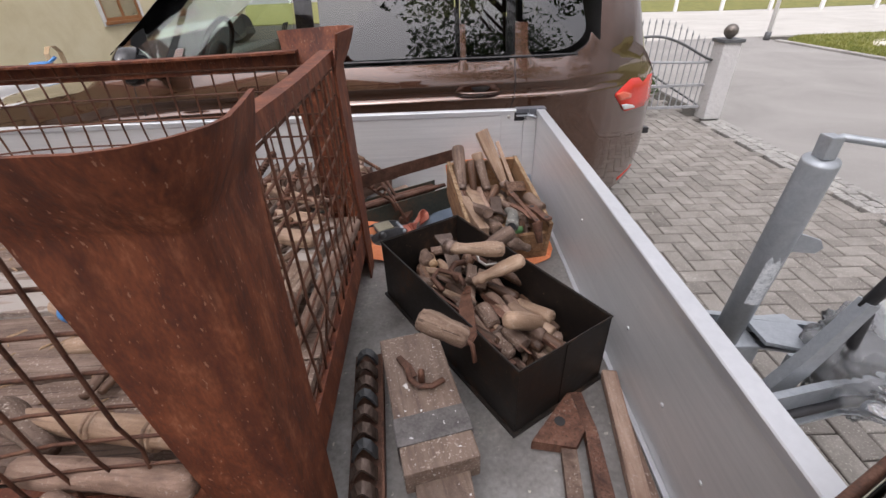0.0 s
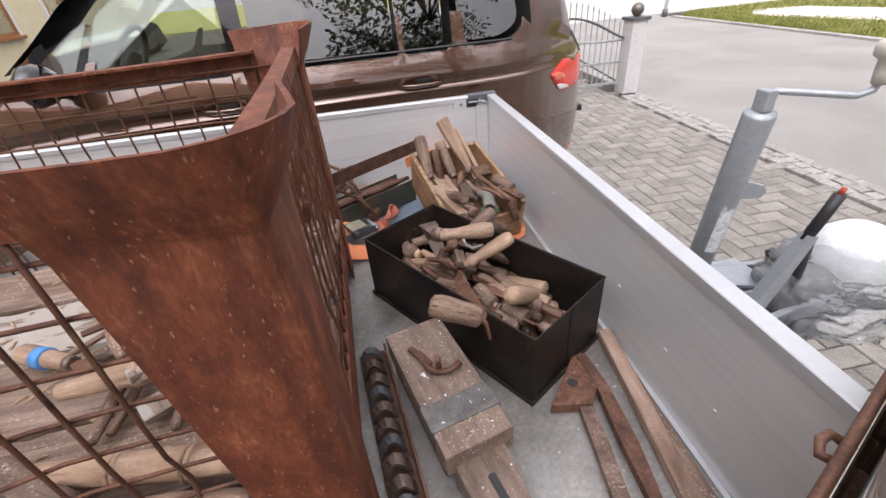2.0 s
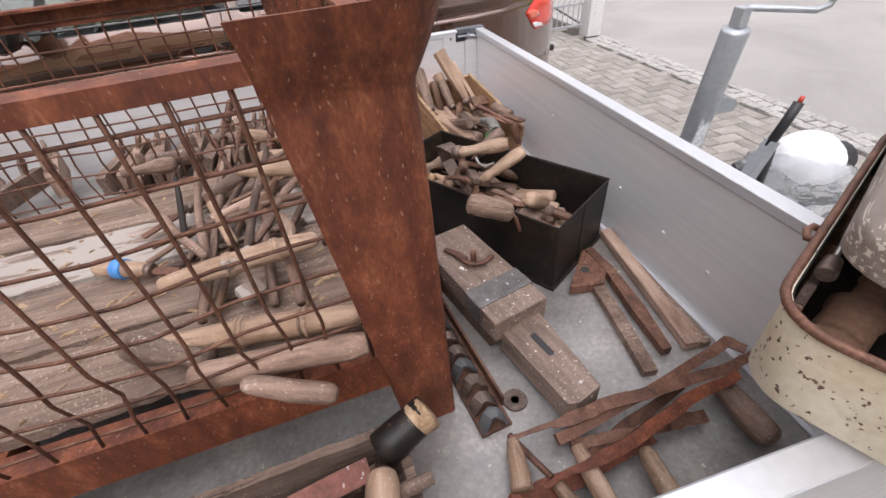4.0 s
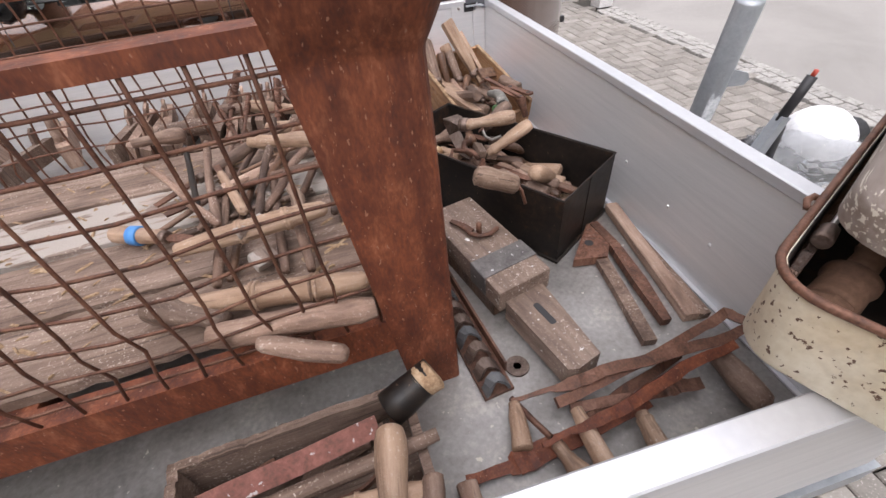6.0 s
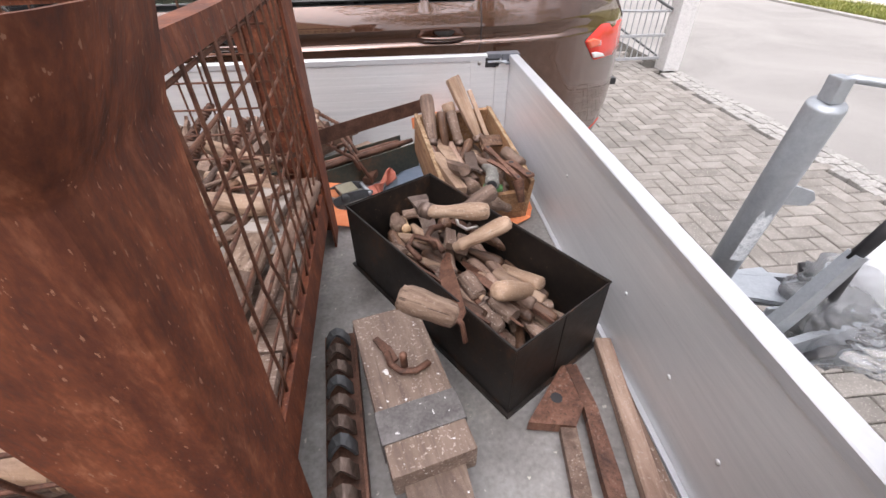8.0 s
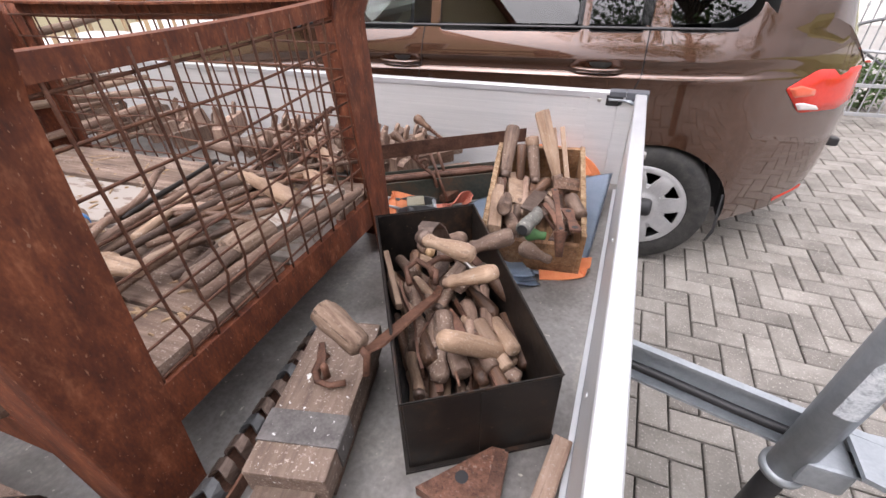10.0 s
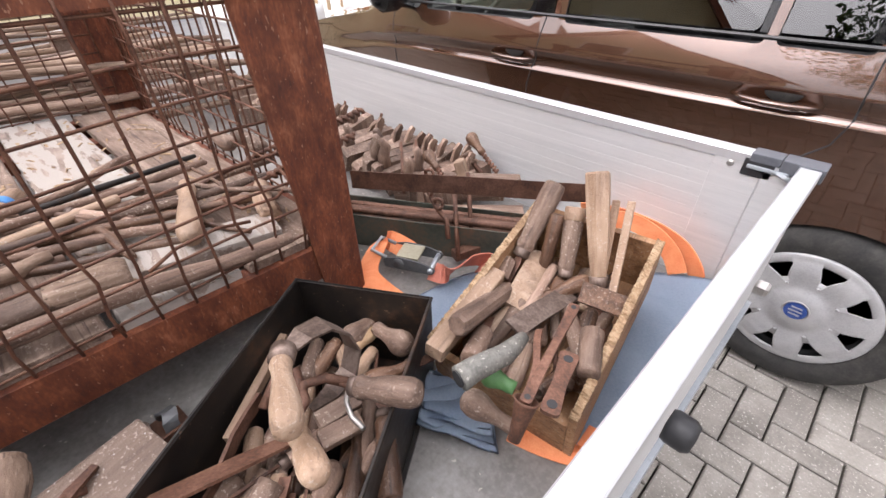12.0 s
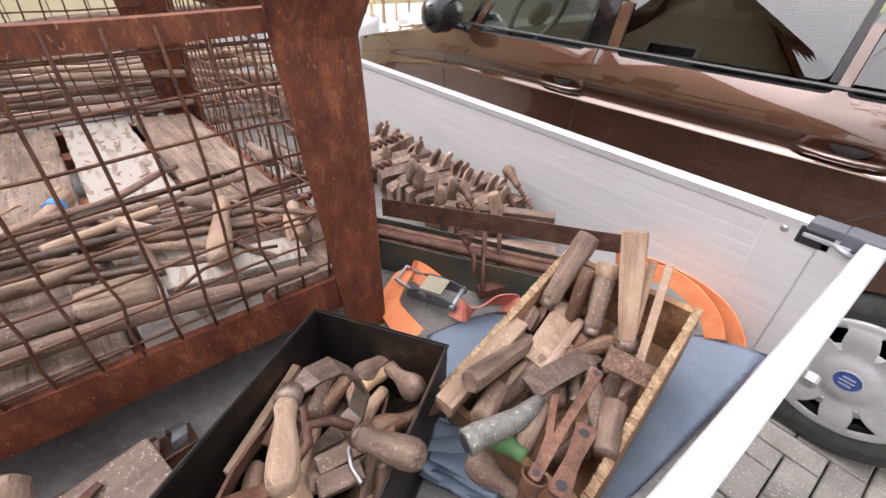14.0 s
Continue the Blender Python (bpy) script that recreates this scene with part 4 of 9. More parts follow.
def wrought_gate():
    g = thing("wrought_iron_gate", pose(0, 3.45, 0), "grey wrought-iron gate with spear-tipped bars", "gate")
    def wave(x):
        u = (2.6 - x) / 1.5
        return 0.64 + 0.26 * max(0.0, math.sin(math.pi * min(1, u * 1.05))) ** 1.2
    xs = [1.1 + 1.5 * k / 40 for k in range(41)]
    part("top_rail", tube([(x, -0.012, wave(x) - 0.02) for x in xs], 0.013, 8), GALV_DARK, g, smooth=True)
    part("second_rail", tube([(x, 0.0, 0.60 + 0.10 * ((2.6 - x) / 1.5) ** 2) for x in xs], 0.014, 6), PEWTER, g)
    for z in (0.36, 0.12):
        part("rail", box(1.1, 2.6, -0.012, 0.012, z - 0.014, z + 0.014, 0.003), PEWTER, g)
    # dark diagonal bar across the gate's right half
    part("brace", tube([(1.75, 0.02, 0.62), (2.58, 0.02, 0.14)], 0.011, 6), GALV_DARK, g)
    for k in range(21):
        x = 1.14 + 0.07 * k
        h = wave(x) + 0.10
        b = part("bar", tube([(x, 0.006, 0.10), (x, 0.006, h)], 0.0065, 6), PEWTER, g)
        part("spear_tip", lathe([(0.0065, 0), (0.012, 0.012), (0.010, 0.022), (0, 0.06)], 8, m=pose(x, 0.006, h)), PEWTER, b)


wrought_gate()


def leaf_cloud(center, size, n, seed, leaf, bm):
    rng = random.Random(seed)
    for _ in range(n):
        while True:
            v = Vector((rng.uniform(-1, 1), rng.uniform(-1, 1), rng.uniform(-1, 1)))
            if 0.25 < v.length < 1:
                break
        p = Vector(center) + Vector((v.x * size[0], v.y * size[1], v.z * size[2]))
        if p.z < 0.01:
            continue
        a = Vector((rng.gauss(0, 1), rng.gauss(0, 1), rng.gauss(0, 0.6))).normalized()
        b = a.orthogonal().normalized()
        b = (Matrix.Rotation(rng.uniform(0, 6.3), 3, a) @ b)
        L, W = leaf * rng.uniform(0.7, 1.3), leaf * rng.uniform(0.3, 0.5)
        q = [bm.verts.new(p - a * L / 2), bm.verts.new(p + b * W / 2 + a.cross(b) * W * 0.15), bm.verts.new(p + a * L / 2), bm.verts.new(p - b * W / 2 + a.cross(b) * W * 0.15)]
        bm.faces.new(q)


def flower_shrub(x, y, s, seed, blossom):
    t = thing("flowering_shrub", pose(x, y, 0), "low green shrub with small blossoms behind the gate", "shrub", "garden shrubs")
    bm = bmesh.new()
    leaf_cloud((0, 0, 0.28 * s), (0.30 * s, 0.26 * s, 0.30 * s), 420, seed, 0.07, bm)
    part("foliage", bm, LEAF, t)
    bm = bmesh.new()
    rng = random.Random(seed + 5)
    for _ in range(14):
        a = rng.uniform(0, 6.3)
        lathe([(0, 0), (0.022, 0.006), (0.026, 0.018), (0.01, 0.026), (0, 0.026)], 7, bm, pose(0.24 * s * math.cos(a), 0.2 * s * math.sin(a), rng.uniform(0.2, 0.58) * s))
    part("blossoms", bm, blossom, t)
    part("stem", tube([(0, 0, 0), (0.01, 0.0, 0.15 * s), (0.02, 0.02, 0.4 * s)], 0.012, 6), BARK, t)


flower_shrub(1.75, 3.95, 1.0, 1, GRIP_RED)
flower_shrub(2.15, 4.1, 0.8, 2, material("white_petals", [(0.7, 0.68, 0.66), (0.8, 0.78, 0.76)], 0.7, 0, 10, 60, 0))
flower_shrub(1.35, 4.05, 1.3, 3, material("yellow_petals", [(0.72, 0.55, 0.05), (0.8, 0.62, 0.08)], 0.7, 0, 10, 60, 0))
flower_shrub(0.9, 4.2, 1.5, 4, GRIP_RED)


def lawn():
    bm = slab([(7.62, -30), (50, -30), (50, 10.2), (8.6, 10.2), (7.62, 9.3)], -0.05, 0.02)
    tagged(part("lawn", bm, GRASS_GROUND), "yellow-green lawn beyond the road", "lawn", kind="structure")
    bm = bmesh.new()
    rng = random.Random(8)
    for _ in range(26000):
        x, y = 7.64 + 9 * rng.random() ** 1.6, rng.uniform(0.5, 10.1)
        if y > 9.3 + (x - 7.62) or (8.75 < x < 11.6 and 4.1 + 0.0 * x < y < 8.4 and (x - 8.75) * 0.9 + 0.0 > 0 and y < 8.6 - 0.0 and x > 8.6 + (8.4 - y) * 0.32 and x < 10.2 + (8.4 - y) * 0.36):
            continue
        a, s = rng.uniform(0, 6.3), rng.uniform(0.03, 0.07)
        dx, dy, lx, ly = 0.012 * math.cos(a), 0.012 * math.sin(a), rng.gauss(0, 0.02), rng.gauss(0, 0.02)
        bm.faces.new((bm.verts.new((x - dx, y - dy, 0.018)), bm.verts.new((x + dx, y + dy, 0.018)), bm.verts.new((x + lx, y + ly, 0.02 + s))))
    tagged(part("grass", bm, GRASS), "short sunlit grass of the lawn", "grass", kind="stuff")
    bm = slab([(8.55, 8.1), (9.75, 4.05), (11.5, 4.4), (10.4, 8.6), (9.3, 8.9)], 0.0, 0.034)
    tagged(part("sand_pit", bm, SAND), "pale sand patch in the lawn", "sand", kind="structure")


SAND = material("pale_sand", [(0.55, 0.50, 0.43), (0.66, 0.61, 0.54), (0.72, 0.68, 0.61)], 0.9, 0, 3, 80, 0.3)
lawn()


def swing_frame():
    t = thing("swing_frame", pose(10.3, 5.6, 0.03), "wooden play swing frame on the sand", "swing")
    for x0, y0, x1, y1 in ((0.45, 1.25, 0.15, 0.5), (-0.9, 0.05, 0.15, 0.5), (1.2, 0.15, 0.55, -0.5), (-0.1, -1.15, 0.55, -0.5)):
        part("leg", tube([(x0, y0, 0), (x1, y1, 2.0)], 0.055, 8), GREY_WOOD, t, smooth=True)
    part("cross_beam", tube([(0.10, 0.65, 2.02), (0.60, -0.65, 2.02)], 0.06, 8), GREY_WOOD, t, smooth=True)
    part("rope", tube([(0.30, 0.15, 2.0), (0.32, 0.20, 0.5)], 0.012, 5), GREY_WOOD, t)
    part("rope", tube([(0.42, -0.20, 2.0), (0.42, -0.20, 0.5)], 0.012, 5), GREY_WOOD, t)
    part("seat", lathe([(0, 0.42), (0.18, 0.43), (0.24, 0.47), (0.22, 0.50), (0.1, 0.47), (0, 0.46)], 14, m=pose(0.37, 0, 0)), RUBBER, t, smooth=True)


swing_frame()


def road_edges():
    # kerb of small setts along the yard, pale kerb along the lawn
    rng = random.Random(17)
    k = 0
    meshes = []
    kerb = thing("sett_kerb", pose(2.735, 0, 0), "row of pale granite setts between yard and road", "kerb", kind="structure")
    for v in range(5):
        w, l = 0.040 + 0.005 * rng.random(), 0.046 + 0.010 * rng.random()
        bm = box(-w, w, -l, l, -0.03, 0.004 + 0.004 * rng.random(), 0.008)
        me = bpy.data.meshes.new("sett")
        bm.to_mesh(me)
        bm.free()
        me.materials.append(GRANITE)
        meshes.append(me)
    y = -4.5
    while y < 3.2:
        s = new("sett", meshes[rng.randrange(5)])
        s.parent = kerb
        s.matrix_basis = pose(rng.gauss(0, 0.006) - 0.045, y, 0, 0, 0, rng.gauss(0, 4))
        s = new("sett", meshes[rng.randrange(5)])
        s.parent = kerb
        s.matrix_basis = pose(rng.gauss(0, 0.006) + 0.045, y + 0.05, 0, 0, 0, rng.gauss(0, 4))
        s = new("sett", meshes[rng.randrange(5)])
        s.parent = kerb
        s.matrix_basis = pose(rng.gauss(0, 0.006) - 0.135, y + 0.02, -0.003, 0, 0, rng.gauss(0, 4))
        y += 0.110
    lawn_kerb = thing("lawn_kerb", pose(0, 0, 0), "pale concrete kerb stones along the lawn", "kerb", kind="structure")
    for k in range(26):
        part("kerb_stone", box(7.47, 7.61, -3.5 + 0.5 * k, -3.01 + 0.5 * k, -0.03, 0.028, 0.008), GRANITE, lawn_kerb)


road_edges()


def far_fence():
    t = thing("post_fence", pose(0, 0, 0), "low fence with white posts beyond the side road", "fence")
    for k in range(-2, 9):
        x, y = 9.77 + 1.70 * k, 19.6 - 0.54 * k
        part("post", box(x - 0.06, x + 0.06, y - 0.06, y + 0.06, 0, 0.62, 0.01), WHITE_PAINT, t)
    a, b = (9.77 - 3.4, 19.6 + 1.08, 0.5), (9.77 + 1.7 * 8, 19.6 - 0.54 * 8, 0.5)
    part("rail", tube([a, b], 0.03, 6), GALV, t)


far_fence()
tagged(part("side_road_paving", slab([(2.9, 10.4), (60, 10.4), (60, 17.5), (12, 19.2), (2.9, 22)], -0.06, -0.004), material("pale_concrete_road", [(0.40, 0.385, 0.355), (0.47, 0.455, 0.42), (0.52, 0.505, 0.47)], 0.9, 0, 0.8, 60, 0.2)), "pale concrete side road in the distance", "road", kind="structure")
tagged(part("far_meadow", slab([(-60, 22.2), (2.9, 22.2), (12, 19.4), (60, 17.7), (60, 60), (-60, 60)], -0.06, 0.0), GRASS_GROUND), "green meadow beyond the fence", "meadow", kind="structure")
sign = thing("sign_post", pose(7.45, 9.75, 0), "slim white metal post at the lawn's corner", "post")
part("pole", lathe([(0, 0), (0.045, 0.0), (0.045, 3.0), (0, 3.0)], 14), WHITE_PAINT, sign, smooth=True)
part("foot", lathe([(0, -0.01), (0.07, -0.01), (0.07, 0.16), (0.05, 0.17), (0, 0.17)], 14), GALV_DARK, sign, smooth=True)


# ---- houses, tree, bags ----
def house(m, width, depth, eaves, ridge, label, windows, wall=PLASTER):
    """A plain house along its local x, its front at y = 0 facing -y."""
    t = thing("house", m, label, "house", kind="")
    shape = bmesh.new()
    gable = [(0, 0), (depth, 0), (depth, eaves), (depth / 2, ridge), (0, eaves)]
    a = [shape.verts.new((0, y, z)) for y, z in gable]
    b = [shape.verts.new((width, y, z)) for y, z in gable]
    shape.faces.new(a[::-1])
    shape.faces.new(b)
    for k in (0, 1, 4):
        j = (k + 1) % 5
        shape.faces.new((a[k], a[j], b[j], b[k]))
    shape.faces.new((a[2], a[3], b[3], b[2]))
    shape.faces.new((a[3], a[4], b[4], b[3]))
    bmesh.ops.recalc_face_normals(shape, faces=shape.faces)
    body = part("wall", shape, [wall], t)
    over = 0.5
    slope = (ridge - eaves) / (depth / 2)
    for s in (0, 1):
        y0, y1 = (-over, depth / 2) if s == 0 else (depth + over, depth / 2)
        z0 = eaves - over * slope
        bm = bmesh.new()
        lo = [bm.verts.new(v) for v in ((-over, y0, z0 + 0.02), (width + over, y0, z0 + 0.02), (width + over, y1, ridge + 0.02), (-over, y1, ridge + 0.02))]
        hi = [bm.verts.new(v.co + Vector((0, 0, 0.14))) for v in lo]
        bm.faces.new(lo[::-1])
        bm.faces.new(hi)
        for k in range(4):
            bm.faces.new((lo[k], lo[(k + 1) % 4], hi[(k + 1) % 4], hi[k]))
        bmesh.ops.recalc_face_normals(bm, faces=bm.faces)
        part("roof", bm, ROOF, t)
    for x, z, w, h in windows:
        win = part("window", ring_box((x - w / 2 - 0.09, x + w / 2 + 0.09, z - 0.09, z + h + 0.09), (x - w / 2, x + w / 2, z, z + h), 0.0, 0.05), WHITE_PAINT, t, "window with a white surround", m=Matrix(((1, 0, 0, 0), (0, 0, -1, 0.012), (0, 1, 0, 0), (0, 0, 0, 1))))
        part("frame", ring_box((x - w / 2, x + w / 2, z, z + h), (x - w / 2 + 0.08, x + w / 2 - 0.08, z + 0.08, z + h - 0.08), 0.0, 0.035), WOOD_TRIM, win)
        part("mullion", box(x - 0.04, x + 0.04, z + 0.08, z + h - 0.08, 0.0, 0.033), WOOD_TRIM, win)
        part("pane", box(x - w / 2 + 0.08, x + w / 2 - 0.08, z + 0.08, z + h - 0.08, 0.004, 0.012), GLOSS_BLACK, win)
        part("sill", box(x - w / 2 - 0.06, x + w / 2 + 0.06, z - 0.06, z + 0.005, 0.02, 0.13, 0.01), WOOD_TRIM, win)
    return t


GLOSS_BLACK = material("gloss_black_trim", [(0.008, 0.008, 0.009), (0.012, 0.012, 0.013)], 0.06, 0.0, 5, 60, 0.0, coat=0.6, rough_vary=0.02)
# its front looks to +x beyond the car's nose
DARK_JOINT = material("dark_grout", [(0.10, 0.075, 0.045), (0.14, 0.11, 0.07)], 0.9, 0, 12, 120, 0.2)
house_front = house(pose(-8.0, -9.0, 0, 0, 0, 90), 26, 9, 5.2, 9.0, "cream plastered house with wooden windows", [(18.85, 0.98, 1.35, 1.3), (21.6, 0.98, 1.35, 1.3), (13.5, 0.98, 1.35, 1.3), (5.0, 0.98, 1.35, 1.3), (18.85, 3.3, 1.35, 1.2), (13.5, 3.3, 1.35, 1.2)])
# large cream tiles along the foot of the wall
for _i in range(12):
    for _j in range(2):
        part("plinth_tile", box(6.2 + 0.43 * _i, 6.2 + 0.43 * _i + 0.418, -0.03, -0.001, 0.02 + 0.43 * _j, 0.438 + 0.43 * _j, 0.004), PLASTER, house_front)
part("plinth_bed", box(6.15, 11.4, -0.012, -0.0005, 0.0, 0.90), DARK_JOINT, house_front, "dark joints of the tiled plinth")
# behind the camera, seen in the car's paint and glass
back_house = house(pose(-7.6, -7.6, 0, 0, 0, -90), 5, 5.6, 3.4, 6.3, "cream gabled house behind the yard with dark windows", [(2.4, 1.0, 1.1, 1.2)])
for _x, _z in ((1.3, 1.0), (3.9, 1.0), (2.6, 3.0)):
    _w = part("gable_window", box(-0.05, 0.001, _x - 0.62, _x + 0.62, _z - 0.07, _z + 1.27, 0.01), WHITE_PAINT, back_house)
    part("gable_pane", box(-0.06, -0.051, _x - 0.53, _x + 0.53, _z + 0.02, _z + 1.18), GLOSS_BLACK, _w)


def tree(m, h, spread, n, seed, leaf=0.16):
    rng = random.Random(seed)
    t = thing("tree", m, "leafy broad tree behind the yard", "tree")
    trunk = bmesh.new()
    tube([(0, 0, 0), (0.06, 0.02, h * 0.2), (0.0, 0.08, h * 0.45), (0.05, 0.0, h * 0.8)], 0.16, 10, trunk, taper=[1.2, 0.95, 0.7, 0.25])
    crown = bmesh.new()
    for k in range(26):
        a, z = rng.uniform(0, 6.3), rng.uniform(0.28, 0.95)
        r = spread * (0.35 + 0.65 * math.sin(math.pi * min(1, (z - 0.15) / 0.85))) * rng.uniform(0.5, 1.0)
        c = Vector((r * math.cos(a), r * math.sin(a), h * z))
        tube([(0.02, 0.02, h * z * 0.72), c * 0.6 + Vector((0, 0, h * z * 0.32)), c], 0.035, 5, trunk, taper=[1.2, 0.8, 0.3])
        leaf_cloud(c, (spread * 0.36, spread * 0.36, spread * 0.26), n // 26, seed * 50 + k, leaf, crown)
    part("trunk", trunk, BARK, t)
    part("crown", crown, LEAF, t)


tree(pose(1.7, -8.2, 0), 11.0, 3.9, 17000, 3, 0.19)
tree(pose(9.0, -10.5, 0), 9.5, 3.2, 9000, 4)


def big_bag(m, sx, sy, h, seed, label):
    """A woven bulk bag with bulging sides and four lifting loops."""
    t = thing("bulk_bag", m, label, "bulk bag", "bulk bags")
    bm = bmesh.new()
    n, rows = 40, []
    for k in range(13):
        v = k / 12
        row = []
        for j in range(n):
            a = 2 * math.pi * j / n
            c, s = math.cos(a), math.sin(a)
            q = (abs(c) ** 4 + abs(s) ** 4) ** -0.25
            bulge = 1 + 0.06 * math.sin(math.pi * v) + 0.05 * noise.noise(Vector((3 * c, 3 * s, 4 * v + seed)))
            row.append(bm.verts.new((sx / 2 * c * q * bulge, sy / 2 * s * q * bulge, h * v + 0.03 * noise.noise(Vector((2 * c, 2 * s, seed + 7 * v))))))
        rows.append(row)
    for a, b in zip(rows, rows[1:]):
        for j in range(n):
            bm.faces.new((a[j], a[(j + 1) % n], b[(j + 1) % n], b[j]))
    top = bm.verts.new((0, 0, h + 0.05))
    for j in range(n):
        bm.faces.new((rows[-1][j], rows[-1][(j + 1) % n], top))
    bm.faces.new(rows[0][::-1])
    part("bag", bm, BAG, t, smooth=True)
    for cx, cy in ((1, 1), (-1, 1), (1, -1), (-1, -1)):
        x, y = cx * sx * 0.42, cy * sy * 0.42
        part("lifting_loop", strip([(x, y - 0.07, h - 0.06), (x, y - 0.07, h + 0.12), (x, y - 0.03, h + 0.17), (x, y + 0.03, h + 0.17), (x, y + 0.07, h + 0.12), (x, y + 0.07, h - 0.06)], 0.05, 0.004, axis=(1, 0, 0)), STRAP_TAN, t)


BAG = material("white_woven_plastic", [(0.62, 0.62, 0.61), (0.70, 0.70, 0.69), (0.76, 0.76, 0.75)], 0.45, 0, 6, 240, 0.1)
STRAP_TAN = material("tan_webbing", [(0.34, 0.24, 0.14), (0.45, 0.33, 0.20)], 0.8, 0, 20, 240, 0.2)
big_bag(pose(-4.25, 0.95, 0, 0, 0, 8), 0.95, 0.95, 0.92, 1, "white woven bulk bag with tan lifting loops")
big_bag(pose(-4.30, 2.15, 0, 0, 0, -5), 0.95, 1.0, 0.93, 2, "white woven bulk bag in front of the car")
glove = thing("rubber_glove", pose(-3.95, 2.42, 0.955, 0, 0, 30), "blue rubber work glove lying on a bag", "glove")
part("palm", box(-0.06, 0.06, -0.05, 0.05, 0, 0.035, 0.015), BLUE, glove)
for k in range(4):
    part("finger", tube([(0.05, -0.036 + 0.024 * k, 0.018), (0.10, -0.045 + 0.03 * k, 0.035), (0.135, -0.05 + 0.034 * k, 0.06)], 0.012, 8), BLUE, glove, smooth=True)

# all of these stand on the ground's level
for thing_there in [ob for ob in bpy.data.objects if ob not in built_before and ob.parent is None]:
    thing_there.matrix_basis = Matrix.Translation((0, 0, GROUND_Z)) @ thing_there.matrix_basis

# ---- the car ----
CAR_Y, CAR_W = 0.655, 1.84
CAR_C = CAR_Y + CAR_W / 2
HUB_R, HUB_F = 0.16, -2.63


def lerp_table(x, table):
    for (x0, *a), (x1, *b) in zip(table, table[1:]):
        if x0 <= x <= x1:
            t = (x - x0) / (x1 - x0)
            return [p + (q - p) * t for p, q in zip(a, b)]
    return table[0][1:] if x < table[0][0] else table[-1][1:]


# x: inset of the flank, sill height, belt height, roof height, inset of the roof edge
CAR_TABLE = [(-3.50, 0.50, 0.34, 0.62, 0.66, 0.62), (-3.44, 0.32, 0.27, 0.72, 0.78, 0.50), (-3.30, 0.15, 0.23, 0.80, 0.88, 0.40), (-3.05, 0.04, 0.21, 0.90, 0.965, 0.30), (-2.6, 0.0, 0.21, 0.985, 1.03, 0.22),
             (-2.25, 0.0, 0.20, 1.03, 1.09, 0.17), (-2.12, 0.0, 0.20, 1.06, 1.17, 0.15), (-1.75, 0.0, 0.20, 1.09, 1.44, 0.18), (-1.40, 0.0, 0.20, 1.10, 1.60, 0.20), (-1.0, 0.0, 0.20, 1.11, 1.655, 0.20), (-0.4, 0.0, 0.21, 1.115, 1.66, 0.20),
             (0.1, 0.0, 0.22, 1.12, 1.64, 0.20), (0.42, 0.012, 0.23, 1.125, 1.60, 0.215), (0.52, 0.040, 0.24, 1.13, 1.585, 0.225), (0.60, 0.090, 0.25, 1.12, 1.56, 0.22), (0.70, 0.165, 0.255, 1.11, 1.48, 0.21), (0.77, 0.225, 0.26, 1.09, 1.36, 0.22), (0.83, 0.28, 0.27, 1.05, 1.22, 0.25), (0.88, 0.33, 0.28, 1.01, 1.10, 0.28), (0.93, 0.385, 0.30, 0.965, 0.99, 0.32), (0.97, 0.46, 0.33, 0.86, 0.89, 0.36), (0.995, 0.56, 0.38, 0.70, 0.72, 0.30)]


def flank(v):
    """Inset and height share of the flank between sill (0) and belt (1): a door with two creases."""
    table = [(0.0, 0.055), (0.06, 0.03), (0.14, 0.024), (0.30, 0.020), (0.55, 0.013), (0.70, 0.009), (0.775, 0.004), (0.795, 0.0), (0.806, 0.004), (0.815, 0.0145), (0.84, 0.0165), (0.862, 0.008), (0.875, 0.0), (0.89, 0.0015), (0.95, 0.016), (1.0, 0.034)]
    return lerp_table(v, table)[0]


FLANK_V = [0.0, 0.06, 0.14, 0.3, 0.45, 0.55, 0.7, 0.775, 0.795, 0.806, 0.815, 0.84, 0.862, 0.875, 0.89, 0.95, 1.0]


def car_section(x):
    inset, sill, belt, roof, top_in = lerp_table(x, CAR_TABLE)
    rear = max(0.0, min(1.0, (x - 0.30) / 0.4))
    nose = max(0.0, min(1.0, (-2.0 - x) / 0.6))
    pts = []
    for v in FLANK_V:
        k = flank(v) * (1 - max(rear, nose)) + (0.03 + 0.035 * (v - 0.55) ** 2 * 4) * max(rear, nose)
        tuck = 0.10 * rear * max(0, 0.35 - v) + 0.05 * rear * max(0, v - 0.85)
        pts.append((inset + k + tuck, sill + (belt - sill) * v))
    for t in (0.12, 0.5, 0.85, 0.95):
        pts.append((inset + 0.034 + (top_in - 0.06) * (0.85 * t + 0.15 * t * t), belt + (roof - 0.035 - belt) * t))
    pts.append((inset + top_in + 0.03, roof - 0.022))
    pts.append((inset + top_in + 0.10, roof - 0.008))
    pts.append((inset + top_in + 0.25 if inset + top_in + 0.25 < 0.9 else 0.9, roof))
    return pts


def car_side_y(x, z):
    """How far in the flank or window plane lies at that height."""
    pts = car_section(x)
    for (i0, z0), (i1, z1) in zip(pts, pts[1:]):
        if z0 <= z <= z1 and z1 > z0:
            return CAR_Y + i0 + (i1 - i0) * (z - z0) / (z1 - z0)
    return CAR_Y + pts[-1][0]


